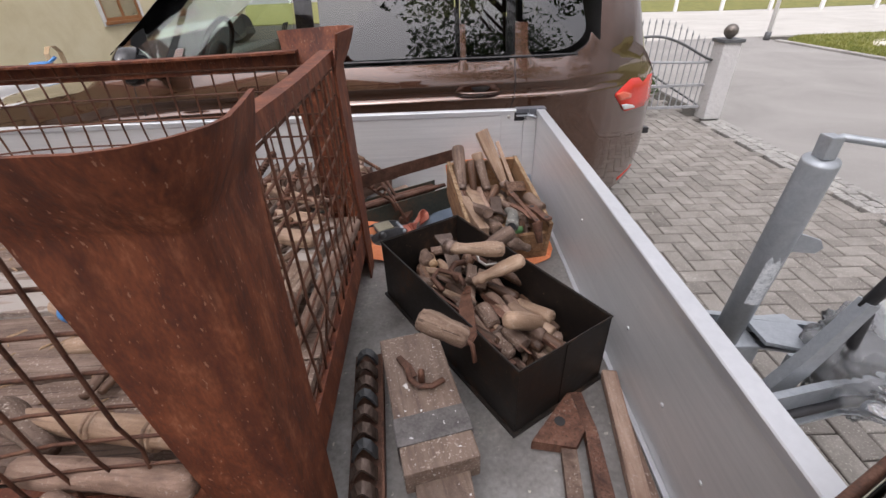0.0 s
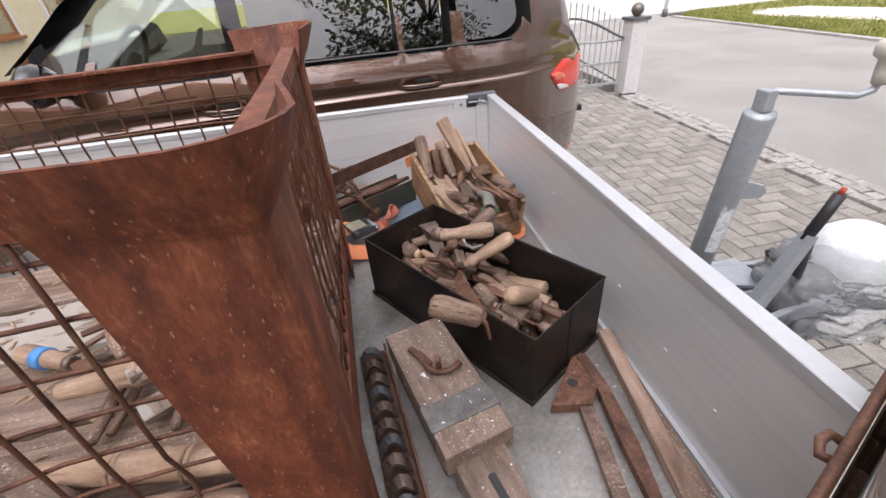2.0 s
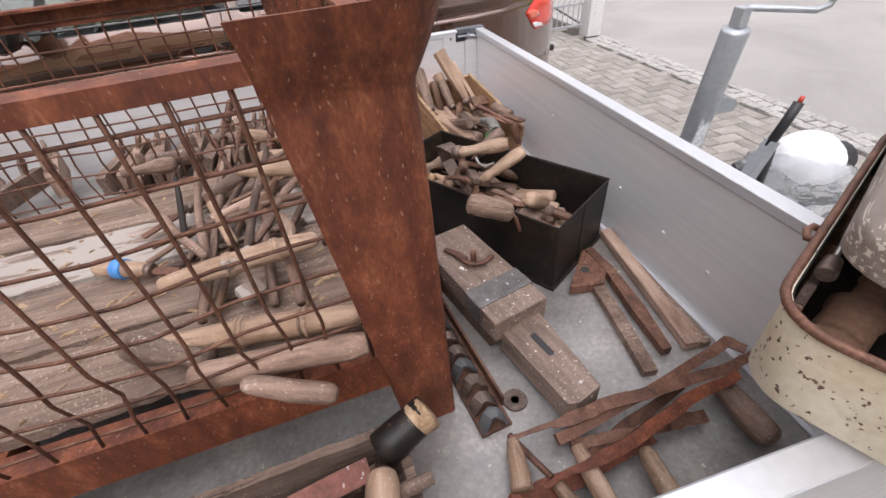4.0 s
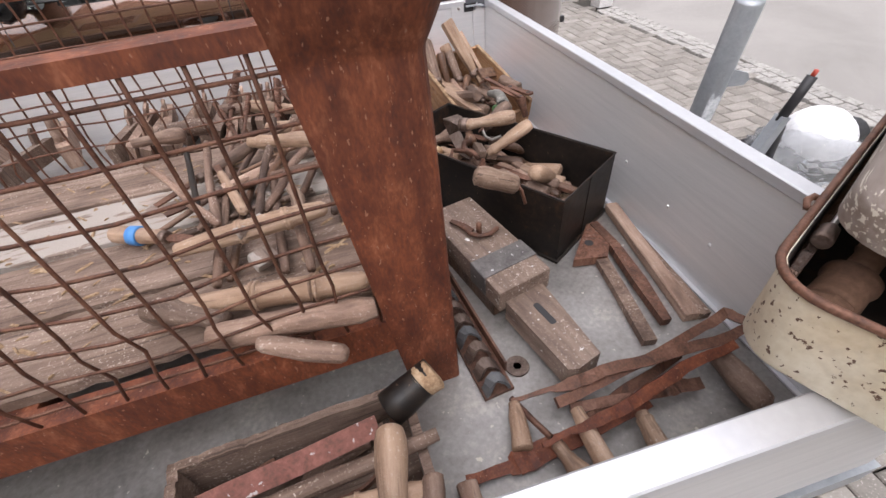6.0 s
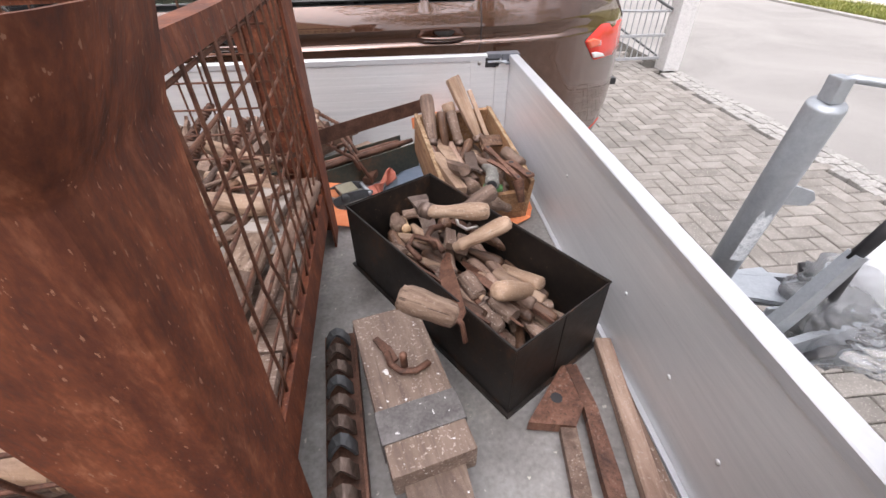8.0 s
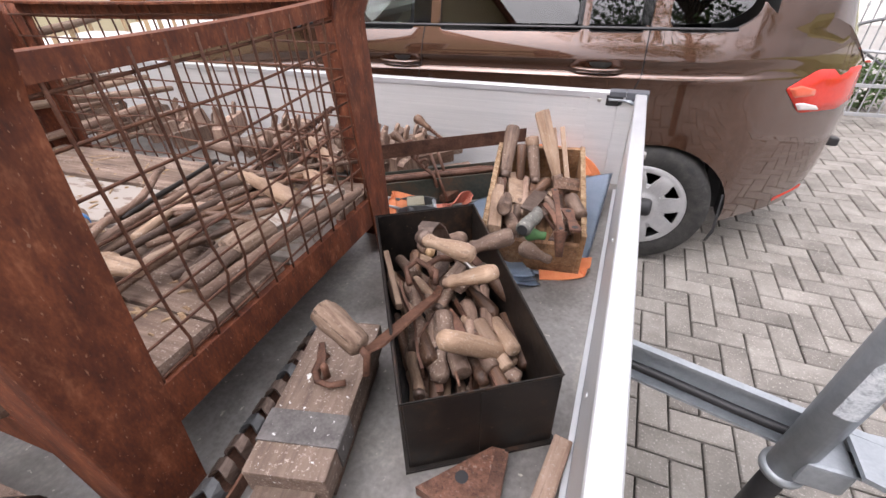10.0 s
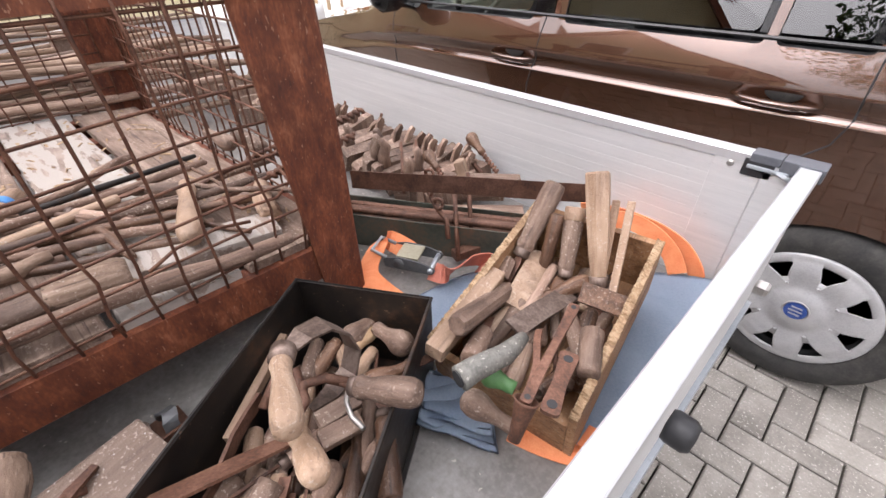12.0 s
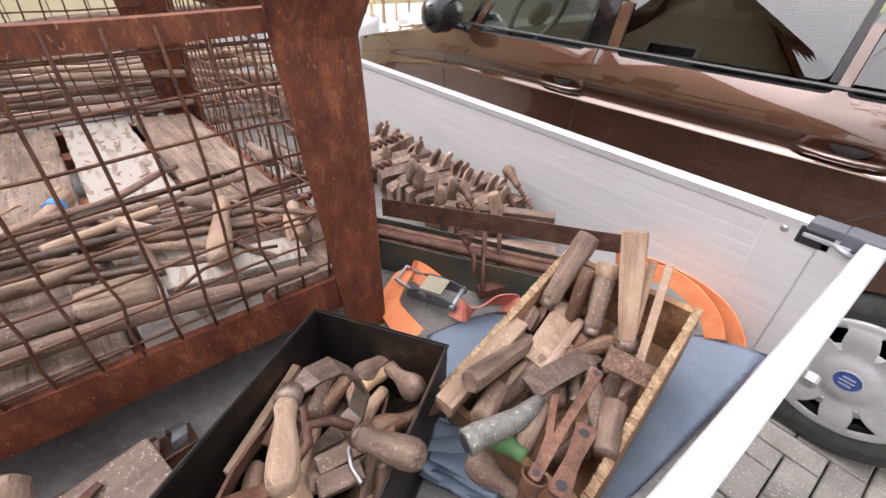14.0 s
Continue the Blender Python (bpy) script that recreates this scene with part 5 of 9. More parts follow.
def car_body():
    xs = sorted(set([r[0] for r in CAR_TABLE] + [-3.5 + 4.495 * k / 70 for k in range(71)]))
    bm = bmesh.new()
    rings = []
    for x in xs:
        near_side = car_section(x)
        ring = [(CAR_Y + i, z) for i, z in near_side] + [(CAR_Y + CAR_W - i, z) for i, z in reversed(near_side)]
        rings.append([bm.verts.new((x, y, z)) for y, z in ring])
    for a, b in zip(rings, rings[1:]):
        n = len(a)
        for j in range(n):
            bm.faces.new((a[j], b[j], b[(j + 1) % n], a[(j + 1) % n]))
    bm.faces.new(rings[0])
    bm.faces.new(rings[-1][::-1])
    bmesh.ops.recalc_face_normals(bm, faces=bm.faces)
    for f in bm.faces:
        f.smooth = True
    return bm


def cutter(bm):
    for f in bm.faces:
        f.material_index = 1
    bmesh.ops.recalc_face_normals(bm, faces=bm.faces)
    return part("cutter", bm, [PAINT, INTERIOR])


def prism(outline, y0, y1):
    """A prism across the car from an outline in x and z."""
    return slab(outline, y0, y1, m=Matrix(((1, 0, 0, 0), (0, 0, 1, 0), (0, 1, 0, 0), (0, 0, 0, 1))))


def rounded(points, r, n=4):
    """The outline with its corners rounded."""
    out = []
    for k, p in enumerate(points):
        p, a, b = Vector(p), Vector(points[k - 1]), Vector(points[(k + 1) % len(points)])
        ra = min(r, (a - p).length * 0.45)
        rb = min(r, (b - p).length * 0.45)
        s, e = p + (a - p).normalized() * ra, p + (b - p).normalized() * rb
        for j in range(n + 1):
            t = j / n
            out.append(tuple(s * (1 - t) ** 2 + p * (2 * t * (1 - t)) + e * t * t))
    return out


WIN_REAR = rounded([(0.075, 1.14), (0.30, 1.145), (0.40, 1.215), (0.335, 1.47), (0.07, 1.51)], 0.07)
WIN_MID = rounded([(-0.235, 1.137), (-0.01, 1.138), (-0.01, 1.52), (-0.235, 1.54)], 0.02)
WIN_DOOR = rounded([(-0.93, 1.132), (-0.262, 1.136), (-0.262, 1.545), (-0.93, 1.56)], 0.025)
WIN_FRONT = rounded([(-1.72, 1.125), (-1.07, 1.13), (-1.05, 1.555), (-1.36, 1.53), (-1.58, 1.40)], 0.03)
WIN_QUARTER = rounded([(-2.04, 1.125), (-1.77, 1.125), (-1.62, 1.385), (-1.70, 1.35)], 0.02)


def pane_on_side(outline, lift, mat, name, parent, y_out=None):
    """A thin pane that follows the window plane of the car."""
    bm = bmesh.new()
    def pt(x, z, l):
        return bm.verts.new((x, car_side_y(x, z) - l, z))
    cx = sum(p[0] for p in outline) / len(outline)
    cz = sum(p[1] for p in outline) / len(outline)
    lo = [pt(x, z, lift) for x, z in outline]
    hi = [pt(x, z, lift + 0.004) for x, z in outline]
    c0, c1 = pt(cx, cz, lift), pt(cx, cz, lift + 0.004)
    n = len(outline)
    for k in range(n):
        j = (k + 1) % n
        bm.faces.new((lo[k], lo[j], c0))
        bm.faces.new((hi[j], hi[k], c1))
        bm.faces.new((lo[j], lo[k], hi[k], hi[j]))
    bmesh.ops.recalc_face_normals(bm, faces=bm.faces)
    p = part(name, bm, mat, parent)
    p.visible_shadow = mat is not CLEAR_GLASS
    return p


car = thing("car", pose(-0.025, 0, GROUND_Z), "brown metallic family van parked beside the trailer", "car")


def build_car():
    body = part("body", car_body(), [PAINT, INTERIOR], car, "glossy brown metallic body")
    cuts = [cutter(box(-1.95, 0.44, CAR_Y + 0.075, CAR_Y + CAR_W - 0.075, 0.45, 1.50))]
    for hx in (HUB_R, HUB_F):
        bm = lathe([(0, CAR_Y - 0.2), (0.365, CAR_Y - 0.2), (0.365, CAR_Y + 0.30), (0, CAR_Y + 0.30)], 40, m=pose(hx, 0, 0.315, -90))
        cuts.append(cutter(bm))
        bm = lathe([(0, CAR_Y + CAR_W - 0.3), (0.365, CAR_Y + CAR_W - 0.3), (0.365, CAR_Y + CAR_W + 0.20), (0, CAR_Y + CAR_W + 0.2)], 40, m=pose(hx, 0, 0.315, -90))
        cuts.append(cutter(bm))
    for w in (WIN_REAR, WIN_MID, WIN_DOOR, WIN_FRONT, WIN_QUARTER):
        cuts.append(cutter(prism(w, CAR_Y - 0.1, CAR_Y + 0.45)))
        cuts.append(cutter(prism(w, CAR_Y + CAR_W - 0.45, CAR_Y + CAR_W + 0.1)))
    cuts.append(cutter(prism([(-2.08, 1.27), (-1.95, 1.10), (-1.40, 1.40), (-1.46, 1.72)], CAR_Y + 0.27, CAR_Y + CAR_W - 0.27)))
    cut(body, cuts)
    body.data.set_sharp_from_angle(angle=radians(34))
    # black band round the windows, panes
    for outline, mat, name in ((WIN_REAR, TINTED_GLASS, "rear_side_window"), (WIN_MID, TINTED_GLASS, "door_window"), (WIN_DOOR, TINTED_GLASS, "door_window"), (WIN_FRONT, CLEAR_GLASS, "front_window"), (WIN_QUARTER, CLEAR_GLASS, "quarter_window")):
        pane_on_side(outline, -0.012, mat, name, car)
    # pillars in gloss black between the windows
    for x0, x1, z0, z1 in ((-1.045, -0.955, 1.13, 1.56), (-0.008, 0.035, 1.137, 1.52), (-0.258, -0.238, 1.136, 1.54)):
        bm = bmesh.new()
        rows = []
        for k in range(9):
            z = z0 + (z1 - z0) * k / 8
            rows.append([bm.verts.new((x, car_side_y(x, z) - 0.003, z)) for x in (x0, x1)])
        for a, b in zip(rows, rows[1:]):
            bm.faces.new((a[0], a[1], b[1], b[0]))
        bmesh.ops.solidify(bm, geom=bm.faces[:], thickness=0.002)
        part("pillar_trim", bm, GLOSS_BLACK, car)
    # rubber line under the windows, door gaps
    part("window_seal", tube([(x, car_side_y(x, 1.118) - 0.001, 1.122 + 0.004 * (x + 2) / 2) for x in [-2.05 + 0.05 * k for k in range(49)]], 0.006, 6), PLASTIC_BLACK, car)
    for line in ([(-1.0, 1.56), (-0.985, 1.12), (-1.00, 0.97), (-1.03, 0.86), (-1.04, 0.5), (-1.03, 0.27)], [(0.015, 1.52), (0.035, 1.12), (0.04, 0.95), (0.02, 0.88), (-0.06, 0.80), (-0.17, 0.62), (-0.235, 0.45), (-0.25, 0.28)], [(-1.93, 1.07), (-1.91, 0.8), (-1.95, 0.5), (-1.93, 0.28)]):
        pts = []
        for (xa, za), (xb, zb) in zip(line, line[1:]):
            for k in range(6):
                t = k / 6
                x, z = xa + (xb - xa) * t, za + (zb - za) * t
                pts.append((x, car_side_y(x, z) + 0.0005, z))
        part("door_gap", tube(pts, 0.0028, 5), PLASTIC_BLACK, car)
    for hx, hz in ((-0.151, 0.985), (-1.125, 0.978)):
        y = car_side_y(hx, hz) - 0.001
        h = part("door_handle", tube([(hx - 0.115, y + 0.006, hz - 0.014), (hx - 0.08, y - 0.014, hz - 0.018), (hx - 0.03, y - 0.020, hz - 0.02), (hx + 0.04, y - 0.020, hz - 0.020), (hx + 0.085, y - 0.012, hz - 0.018), (hx + 0.115, y + 0.006, hz - 0.014)], 0.015, 10, flat=0.55, taper=[0.6, 0.9, 1, 1, 0.9, 0.6]), PAINT, car, smooth=True)
        # no hollow is cut: a black disc gives the recess its shade
        part("handle_recess", lathe([(0, -0.004), (0.048, -0.004), (0.052, 0.0), (0.048, 0.004), (0, 0.005)], 24, m=pose(hx + 0.015, y + 0.001, hz + 0.014, 90) @ Matrix.Diagonal((1, 0.62, 1, 1))), RUBBER, h, smooth=True)
    # rear lamp
    outline = rounded([(0.598, 0.903), (0.700, 0.790), (0.880, 0.776), (0.945, 0.812), (0.930, 0.948), (0.711, 0.965)], 0.016)
    def lamp_face(outline, lift):
        bm = bmesh.new()
        cx = sum(p[0] for p in outline) / len(outline)
        cz = sum(p[1] for p in outline) / len(outline)
        rings = []
        for s, l in ((1.0, lift * 0.2), (0.97, lift), (0.5, lift * 1.1)):
            rings.append([bm.verts.new((cx + (x - cx) * s, car_side_y(cx + (x - cx) * s, cz + (z - cz) * s) - l, cz + (z - cz) * s)) for x, z in outline])
        c = bm.verts.new((cx, car_side_y(cx, cz) - lift * 1.1, cz))
        n = len(outline)
        for a, b in zip(rings, rings[1:]):
            for k in range(n):
                bm.faces.new((a[k], a[(k + 1) % n], b[(k + 1) % n], b[k]))
        for k in range(n):
            bm.faces.new((rings[-1][k], rings[-1][(k + 1) % n], c))
        bmesh.ops.recalc_face_normals(bm, faces=bm.faces)
        return bm
    lamp = part("tail_lamp", lamp_face(outline, 0.008), RED_LAMP, car, "red tail lamp with a pale lower stripe", smooth=True)
    part("reversing_lens", lamp_face(rounded([(0.663, 0.837), (0.688, 0.806), (0.790, 0.792), (0.770, 0.812), (0.70, 0.835)], 0.005), 0.011), CLEAR_LAMP, lamp, smooth=True)
    part("lamp_stripe", lamp_face(rounded([(0.610, 0.905), (0.648, 0.862), (0.740, 0.858), (0.735, 0.884), (0.66, 0.910)], 0.006), 0.0105), material("orange_red_lens", [(0.72, 0.09, 0.03), (0.8, 0.12, 0.04)], 0.12, 0, 5, 60, 0, coat=0.8, rough_vary=0.02), lamp, smooth=True)
    # wheels
    for hx in (HUB_R, HUB_F):
        for side, y in ((1, CAR_Y + 0.02), (-1, CAR_Y + CAR_W - 0.02)):
            wheel(hx, y, side)
    # inside: seats, dashboard, steering wheel
    for sx, sy in ((-0.90, CAR_Y + 0.48), (-0.90, CAR_Y + 1.36), (-0.12, CAR_Y + 0.48), (-0.12, CAR_Y + 1.36)):
        s = part("seat", box(sx - 0.25, sx + 0.25, sy - 0.24, sy + 0.24, 0.47, 0.72, 0.05), INTERIOR, car)
        part("seat_back", box(sx + 0.16, sx + 0.30, sy - 0.23, sy + 0.23, 0.70, 1.22, 0.05), INTERIOR, s)
        part("headrest", box(sx + 0.20, sx + 0.30, sy - 0.13, sy + 0.13, 1.25, 1.40, 0.03), INTERIOR, s)
    part("dashboard", box(-1.94, -1.72, CAR_Y + 0.09, CAR_Y + CAR_W - 0.09, 0.72, 1.10, 0.05), INTERIOR, car)
    c, r = Vector((-1.64, CAR_Y + 0.42, 1.165)), 0.185
    ax = pose(c.x, c.y, c.z, 0, -62, 0)
    part("steering_wheel", tube([ax @ Vector((r * math.cos(a), r * math.sin(a), 0)) for a in [2 * math.pi * k / 28 for k in range(28)]], 0.015, 8, closed=True), INTERIOR, car, smooth=True)
    part("steering_hub", lathe([(0, -0.03), (0.06, -0.03), (0.07, 0), (0.05, 0.02), (0, 0.025)], 16, m=ax), INTERIOR, car, smooth=True)
    # windscreen
    bm = bmesh.new()
    rows = []
    for x, z in ((-2.11, 1.185), (-1.93, 1.31), (-1.75, 1.452), (-1.58, 1.535), (-1.42, 1.60)):
        yy = car_side_y(x, z - 0.06) + 0.10
        rows.append([bm.verts.new((x - 0.004, y, z + 0.006)) for y in (yy, (yy + CAR_C) / 2, CAR_C, 2 * CAR_C - (yy + CAR_C) / 2, 2 * CAR_C - yy)])
    for a, b in zip(rows, rows[1:]):
        for k in range(4):
            bm.faces.new((a[k], a[k + 1], b[k + 1], b[k]))
    bmesh.ops.recalc_face_normals(bm, faces=bm.faces)
    bmesh.ops.solidify(bm, geom=bm.faces[:], thickness=0.003)
    part("windscreen", bm, CLEAR_GLASS, car, "clear windscreen", smooth=True).visible_shadow = False
    bm = bmesh.new()
    rows = []
    for x in (0.68, 0.74, 0.79, 0.83, 0.86):
        inset, _, _, roof, top_in = lerp_table(x, CAR_TABLE)
        yy = CAR_Y + inset + top_in + 0.12
        rows.append([bm.verts.new((x + 0.004, y, roof + 0.003)) for y in (yy, CAR_C, 2 * CAR_C - yy)])
    for a, b in zip(rows, rows[1:]):
        for k in range(2):
            bm.faces.new((a[k], a[k + 1], b[k + 1], b[k]))
    part("rear_window", bm, GLOSS_BLACK, car, smooth=True)
    m = part("door_mirror", lathe([(0, -0.11), (0.055, -0.10), (0.085, -0.03), (0.085, 0.05), (0.05, 0.10), (0, 0.11)], 16, m=pose(-1.80, CAR_Y - 0.10, 1.17, 90) @ Matrix.Diagonal((0.75, 1, 1, 1))), GLOSS_BLACK, car, smooth=True)
    part("mirror_foot", tube([(-1.80, CAR_Y - 0.06, 1.12), (-1.79, CAR_Y + 0.03, 1.10)], 0.028, 8, flat=0.5), GLOSS_BLACK, m)
    part("tow_cover", box(0.965, 1.01, CAR_Y + 0.50, CAR_Y + 0.55, 0.56, 0.60, 0.008), PLASTIC_BLACK, car)
    part("mud_flap", slab([(0.485, -0.01), (0.495, -0.01), (0.515, 0.05), (0.498, 0.25), (0.49, 0.25), (0.503, 0.06)], 0, 0.006, m=Matrix(((1, 0, 0, 0.01), (0, 0, 1, CAR_Y + 0.03), (0, 1, 0, 0.19), (0, 0, 0, 1)))), INTERIOR, car)
    part("reflector", lamp_face(rounded([(0.796, 0.298), (0.93, 0.340), (0.93, 0.362), (0.796, 0.322)], 0.004), 0.004), RED_LAMP, car)




def wheel(hx, y, side):
    """A wheel whose outer face looks to -y (side 1) or to +y."""
    m = pose(hx, y, 0.322, 90 if side > 0 else -90)
    w = part("wheel", lathe([(0.17, -0.19), (0.24, -0.20), (0.30, -0.195), (0.318, -0.17), (0.322, -0.12), (0.322, -0.08), (0.318, -0.035), (0.308, -0.012), (0.285, 0.0), (0.25, 0.002), (0.222, -0.004), (0.21, -0.012), (0.205, -0.05)], 48, m=m), RUBBER, car, "black tyre", smooth=True)
    if side < 0:
        return
    # wheel cover: a dished disc with eight notches near its rim
    bm = bmesh.new()
    n, prof = 360, [(0.0, 0.004), (0.035, 0.004), (0.07, 0.003), (0.078, -0.004), (0.10, -0.003), (0.13, 0.002), (0.137, 0.0028), (0.144, 0.0035), (0.151, 0.004), (0.158, 0.0039), (0.165, 0.0034), (0.172, 0.0027), (0.179, 0.0016), (0.186, 0.0), (0.198, -0.004), (0.212, 0.0), (0.217, -0.008)]
    rings = []
    for r, z in prof:
        rings.append([bm.verts.new((r * math.cos(2 * math.pi * k / n), r * math.sin(2 * math.pi * k / n), z)) for k in range(n)] if r else [bm.verts.new((0, 0, z))])
    for i, (a, b) in enumerate(zip(rings, rings[1:])):
        for k in range(n):
            if len(a) == 1:
                bm.faces.new((a[0], b[k], b[(k + 1) % n]))
                continue
            deg = (k + 0.5) * 360 / n % 45 - 22.5
            if 5 <= i <= 12 and abs(deg) < 5.0 + 0.85 * (i - 5):
                continue
            bm.faces.new((a[k], b[k], b[(k + 1) % n], a[(k + 1) % n]))
    bmesh.ops.recalc_face_normals(bm, faces=bm.faces)
    r = bmesh.ops.solidify(bm, geom=bm.faces[:], thickness=0.004)
    cover = part("wheel_cover", bm, CAP, w, "silver plastic wheel cover with eight notches", smooth=True)
    cover.matrix_basis = m @ pose(0, 0, 0.0, 0, 0, 12)
    part("rim", lathe([(0, -0.05), (0.19, -0.05), (0.205, -0.02), (0.205, -0.06), (0, -0.07)], 32, m=m), INTERIOR, w, smooth=True)
    badge = part("badge", lathe([(0, 0.004), (0.034, 0.004), (0.037, 0.0065), (0.039, 0.004), (0, 0.0)], 28, m=m), CAP, w, smooth=True)
    part("badge_disc", lathe([(0, 0.0062), (0.0325, 0.0062), (0.0325, 0.0045), (0, 0.0045)], 28, m=m), BADGE_BLUE, w)
    bm = bmesh.new()
    for a, b in (((-0.016, 0.014), (0.016, 0.014)), ((-0.020, 0.0), (0.020, 0.0)), ((-0.016, -0.014), (0.016, -0.014))):
        strip([m @ Vector((*a, 0.0068)), m @ Vector((*b, 0.0068))], 0.0055, 0.0015, bm, axis=(1, 0, 0.3))
    part("badge_bars", bm, CAP, w)
    for k in range(8):
        a = math.radians(45 * k + 34)
        part("cover_clip", lathe([(0, 0), (0.005, 0), (0.004, 0.003), (0, 0.004)], 8, m=m @ pose(0.107 * math.cos(a), 0.107 * math.sin(a), -0.001)), CAP, w, smooth=True)


build_car()

# ---- kinds of tools and clutter ----
STYLES = {
    "file": [(0.0, 0), (0.55, 0.005), (0.85, 0.03), (1.0, 0.14), (0.98, 0.3), (0.80, 0.52), (0.66, 0.68), (0.72, 0.80), (0.80, 0.86), (0.74, 0.90), (0.62, 0.92), (0.60, 1.0), (0, 1.0)],
    "turned": [(0.0, 0), (0.5, 0.004), (0.82, 0.03), (1.0, 0.12), (1.02, 0.26), (0.97, 0.30), (1.0, 0.31), (0.97, 0.345), (1.0, 0.355), (0.96, 0.39), (0.99, 0.40), (0.86, 0.55), (0.70, 0.72), (0.82, 0.82), (0.86, 0.86), (0.7, 0.90), (0.62, 0.93), (0.6, 1.0), (0, 1.0)],
    "plain": [(0.0, 0), (0.8, 0.003), (1.0, 0.03), (1.0, 0.3), (0.94, 0.6), (0.90, 0.97), (0.82, 1.0), (0, 1.0)],
    "bulb": [(0.0, 0), (0.5, 0.01), (0.9, 0.08), (1.05, 0.2), (1.0, 0.34), (0.72, 0.55), (0.58, 0.72), (0.62, 0.85), (0.6, 1.0), (0, 1.0)],
    "chisel": [(0.0, 0), (0.86, 0.0), (0.95, 0.03), (1.0, 0.15), (0.92, 0.45), (0.76, 0.75), (0.82, 0.82), (0.84, 0.86), (0.66, 0.90), (0.62, 1.0), (0, 1.0)],
    "stick": [(0.0, 0), (0.8, 0.0), (1.0, 0.02), (1.05, 0.2), (0.95, 0.45), (1.0, 0.7), (0.9, 0.97), (0.7, 1.0), (0, 1.0)],
    "smooth": [(0.0, 0), (0.6, 0.01), (0.92, 0.06), (1.02, 0.2), (1.0, 0.45), (0.92, 0.75), (0.86, 0.93), (0.6, 0.985), (0, 1.0)],
    "frayed": [(0.0, 0.02), (0.55, 0.0), (0.80, 0.035), (0.93, 0.05), (0.90, 0.10), (1.0, 0.16), (1.03, 0.35), (0.96, 0.6), (1.0, 0.8), (0.9, 0.95), (0.6, 1.0), (0, 1.0)],
    "taper": [(0.0, 0), (0.92, 0.0), (1.0, 0.02), (0.96, 0.3), (0.80, 0.7), (0.62, 0.90), (0.60, 1.0), (0, 1.0)],
    "spindle": [(0.0, 0), (0.45, 0.004), (0.62, 0.02), (0.70, 0.10), (0.9, 0.30), (0.95, 0.40), (1.12, 0.405), (1.12, 0.42), (0.98, 0.425), (1.12, 0.43), (1.12, 0.445), (0.98, 0.45), (0.98, 0.70), (1.12, 0.705), (1.12, 0.72), (1.0, 0.725), (1.12, 0.73), (1.12, 0.745), (0.95, 0.75), (0.85, 0.85), (0.7, 0.97), (0.4, 1.0), (0, 1.0)],
}


def handle_shape(length, r, style, seg=12, wobble=0.0, seed=0):
    bm = lathe([(a * r, b * length) for a, b in STYLES[style]], seg)
    if wobble:
        rng = random.Random(seed)
        p = [rng.uniform(0, 6) for _ in range(4)]
        for v in bm.verts:
            s = v.co.z / length
            v.co.x += wobble * (math.sin(4 * s + p[0]) + 0.5 * math.sin(9 * s + p[1]))
            v.co.y += wobble * (math.sin(5 * s + p[2]) + 0.5 * math.sin(11 * s + p[3]))
            v.co.x *= 1 + 0.05 * math.sin(7 * s + p[1])
    return bm


def worn_handle(butt, tip, r=0.014, style="file", mat=OLD_WOOD, label="worn wooden tool handle", category="tool handle", group="", seg=12, name="tool_handle", wobble=0.0007):
    """A bare wooden handle from butt to tip: one mesh."""
    L = (Vector(tip) - Vector(butt)).length
    ob = part(name, handle_shape(L, r, style, seg, wobble, int(1000 * L)), mat, smooth=seg > 8)
    ob.matrix_basis = along(butt, tip)
    return tagged(ob, label, category, group)


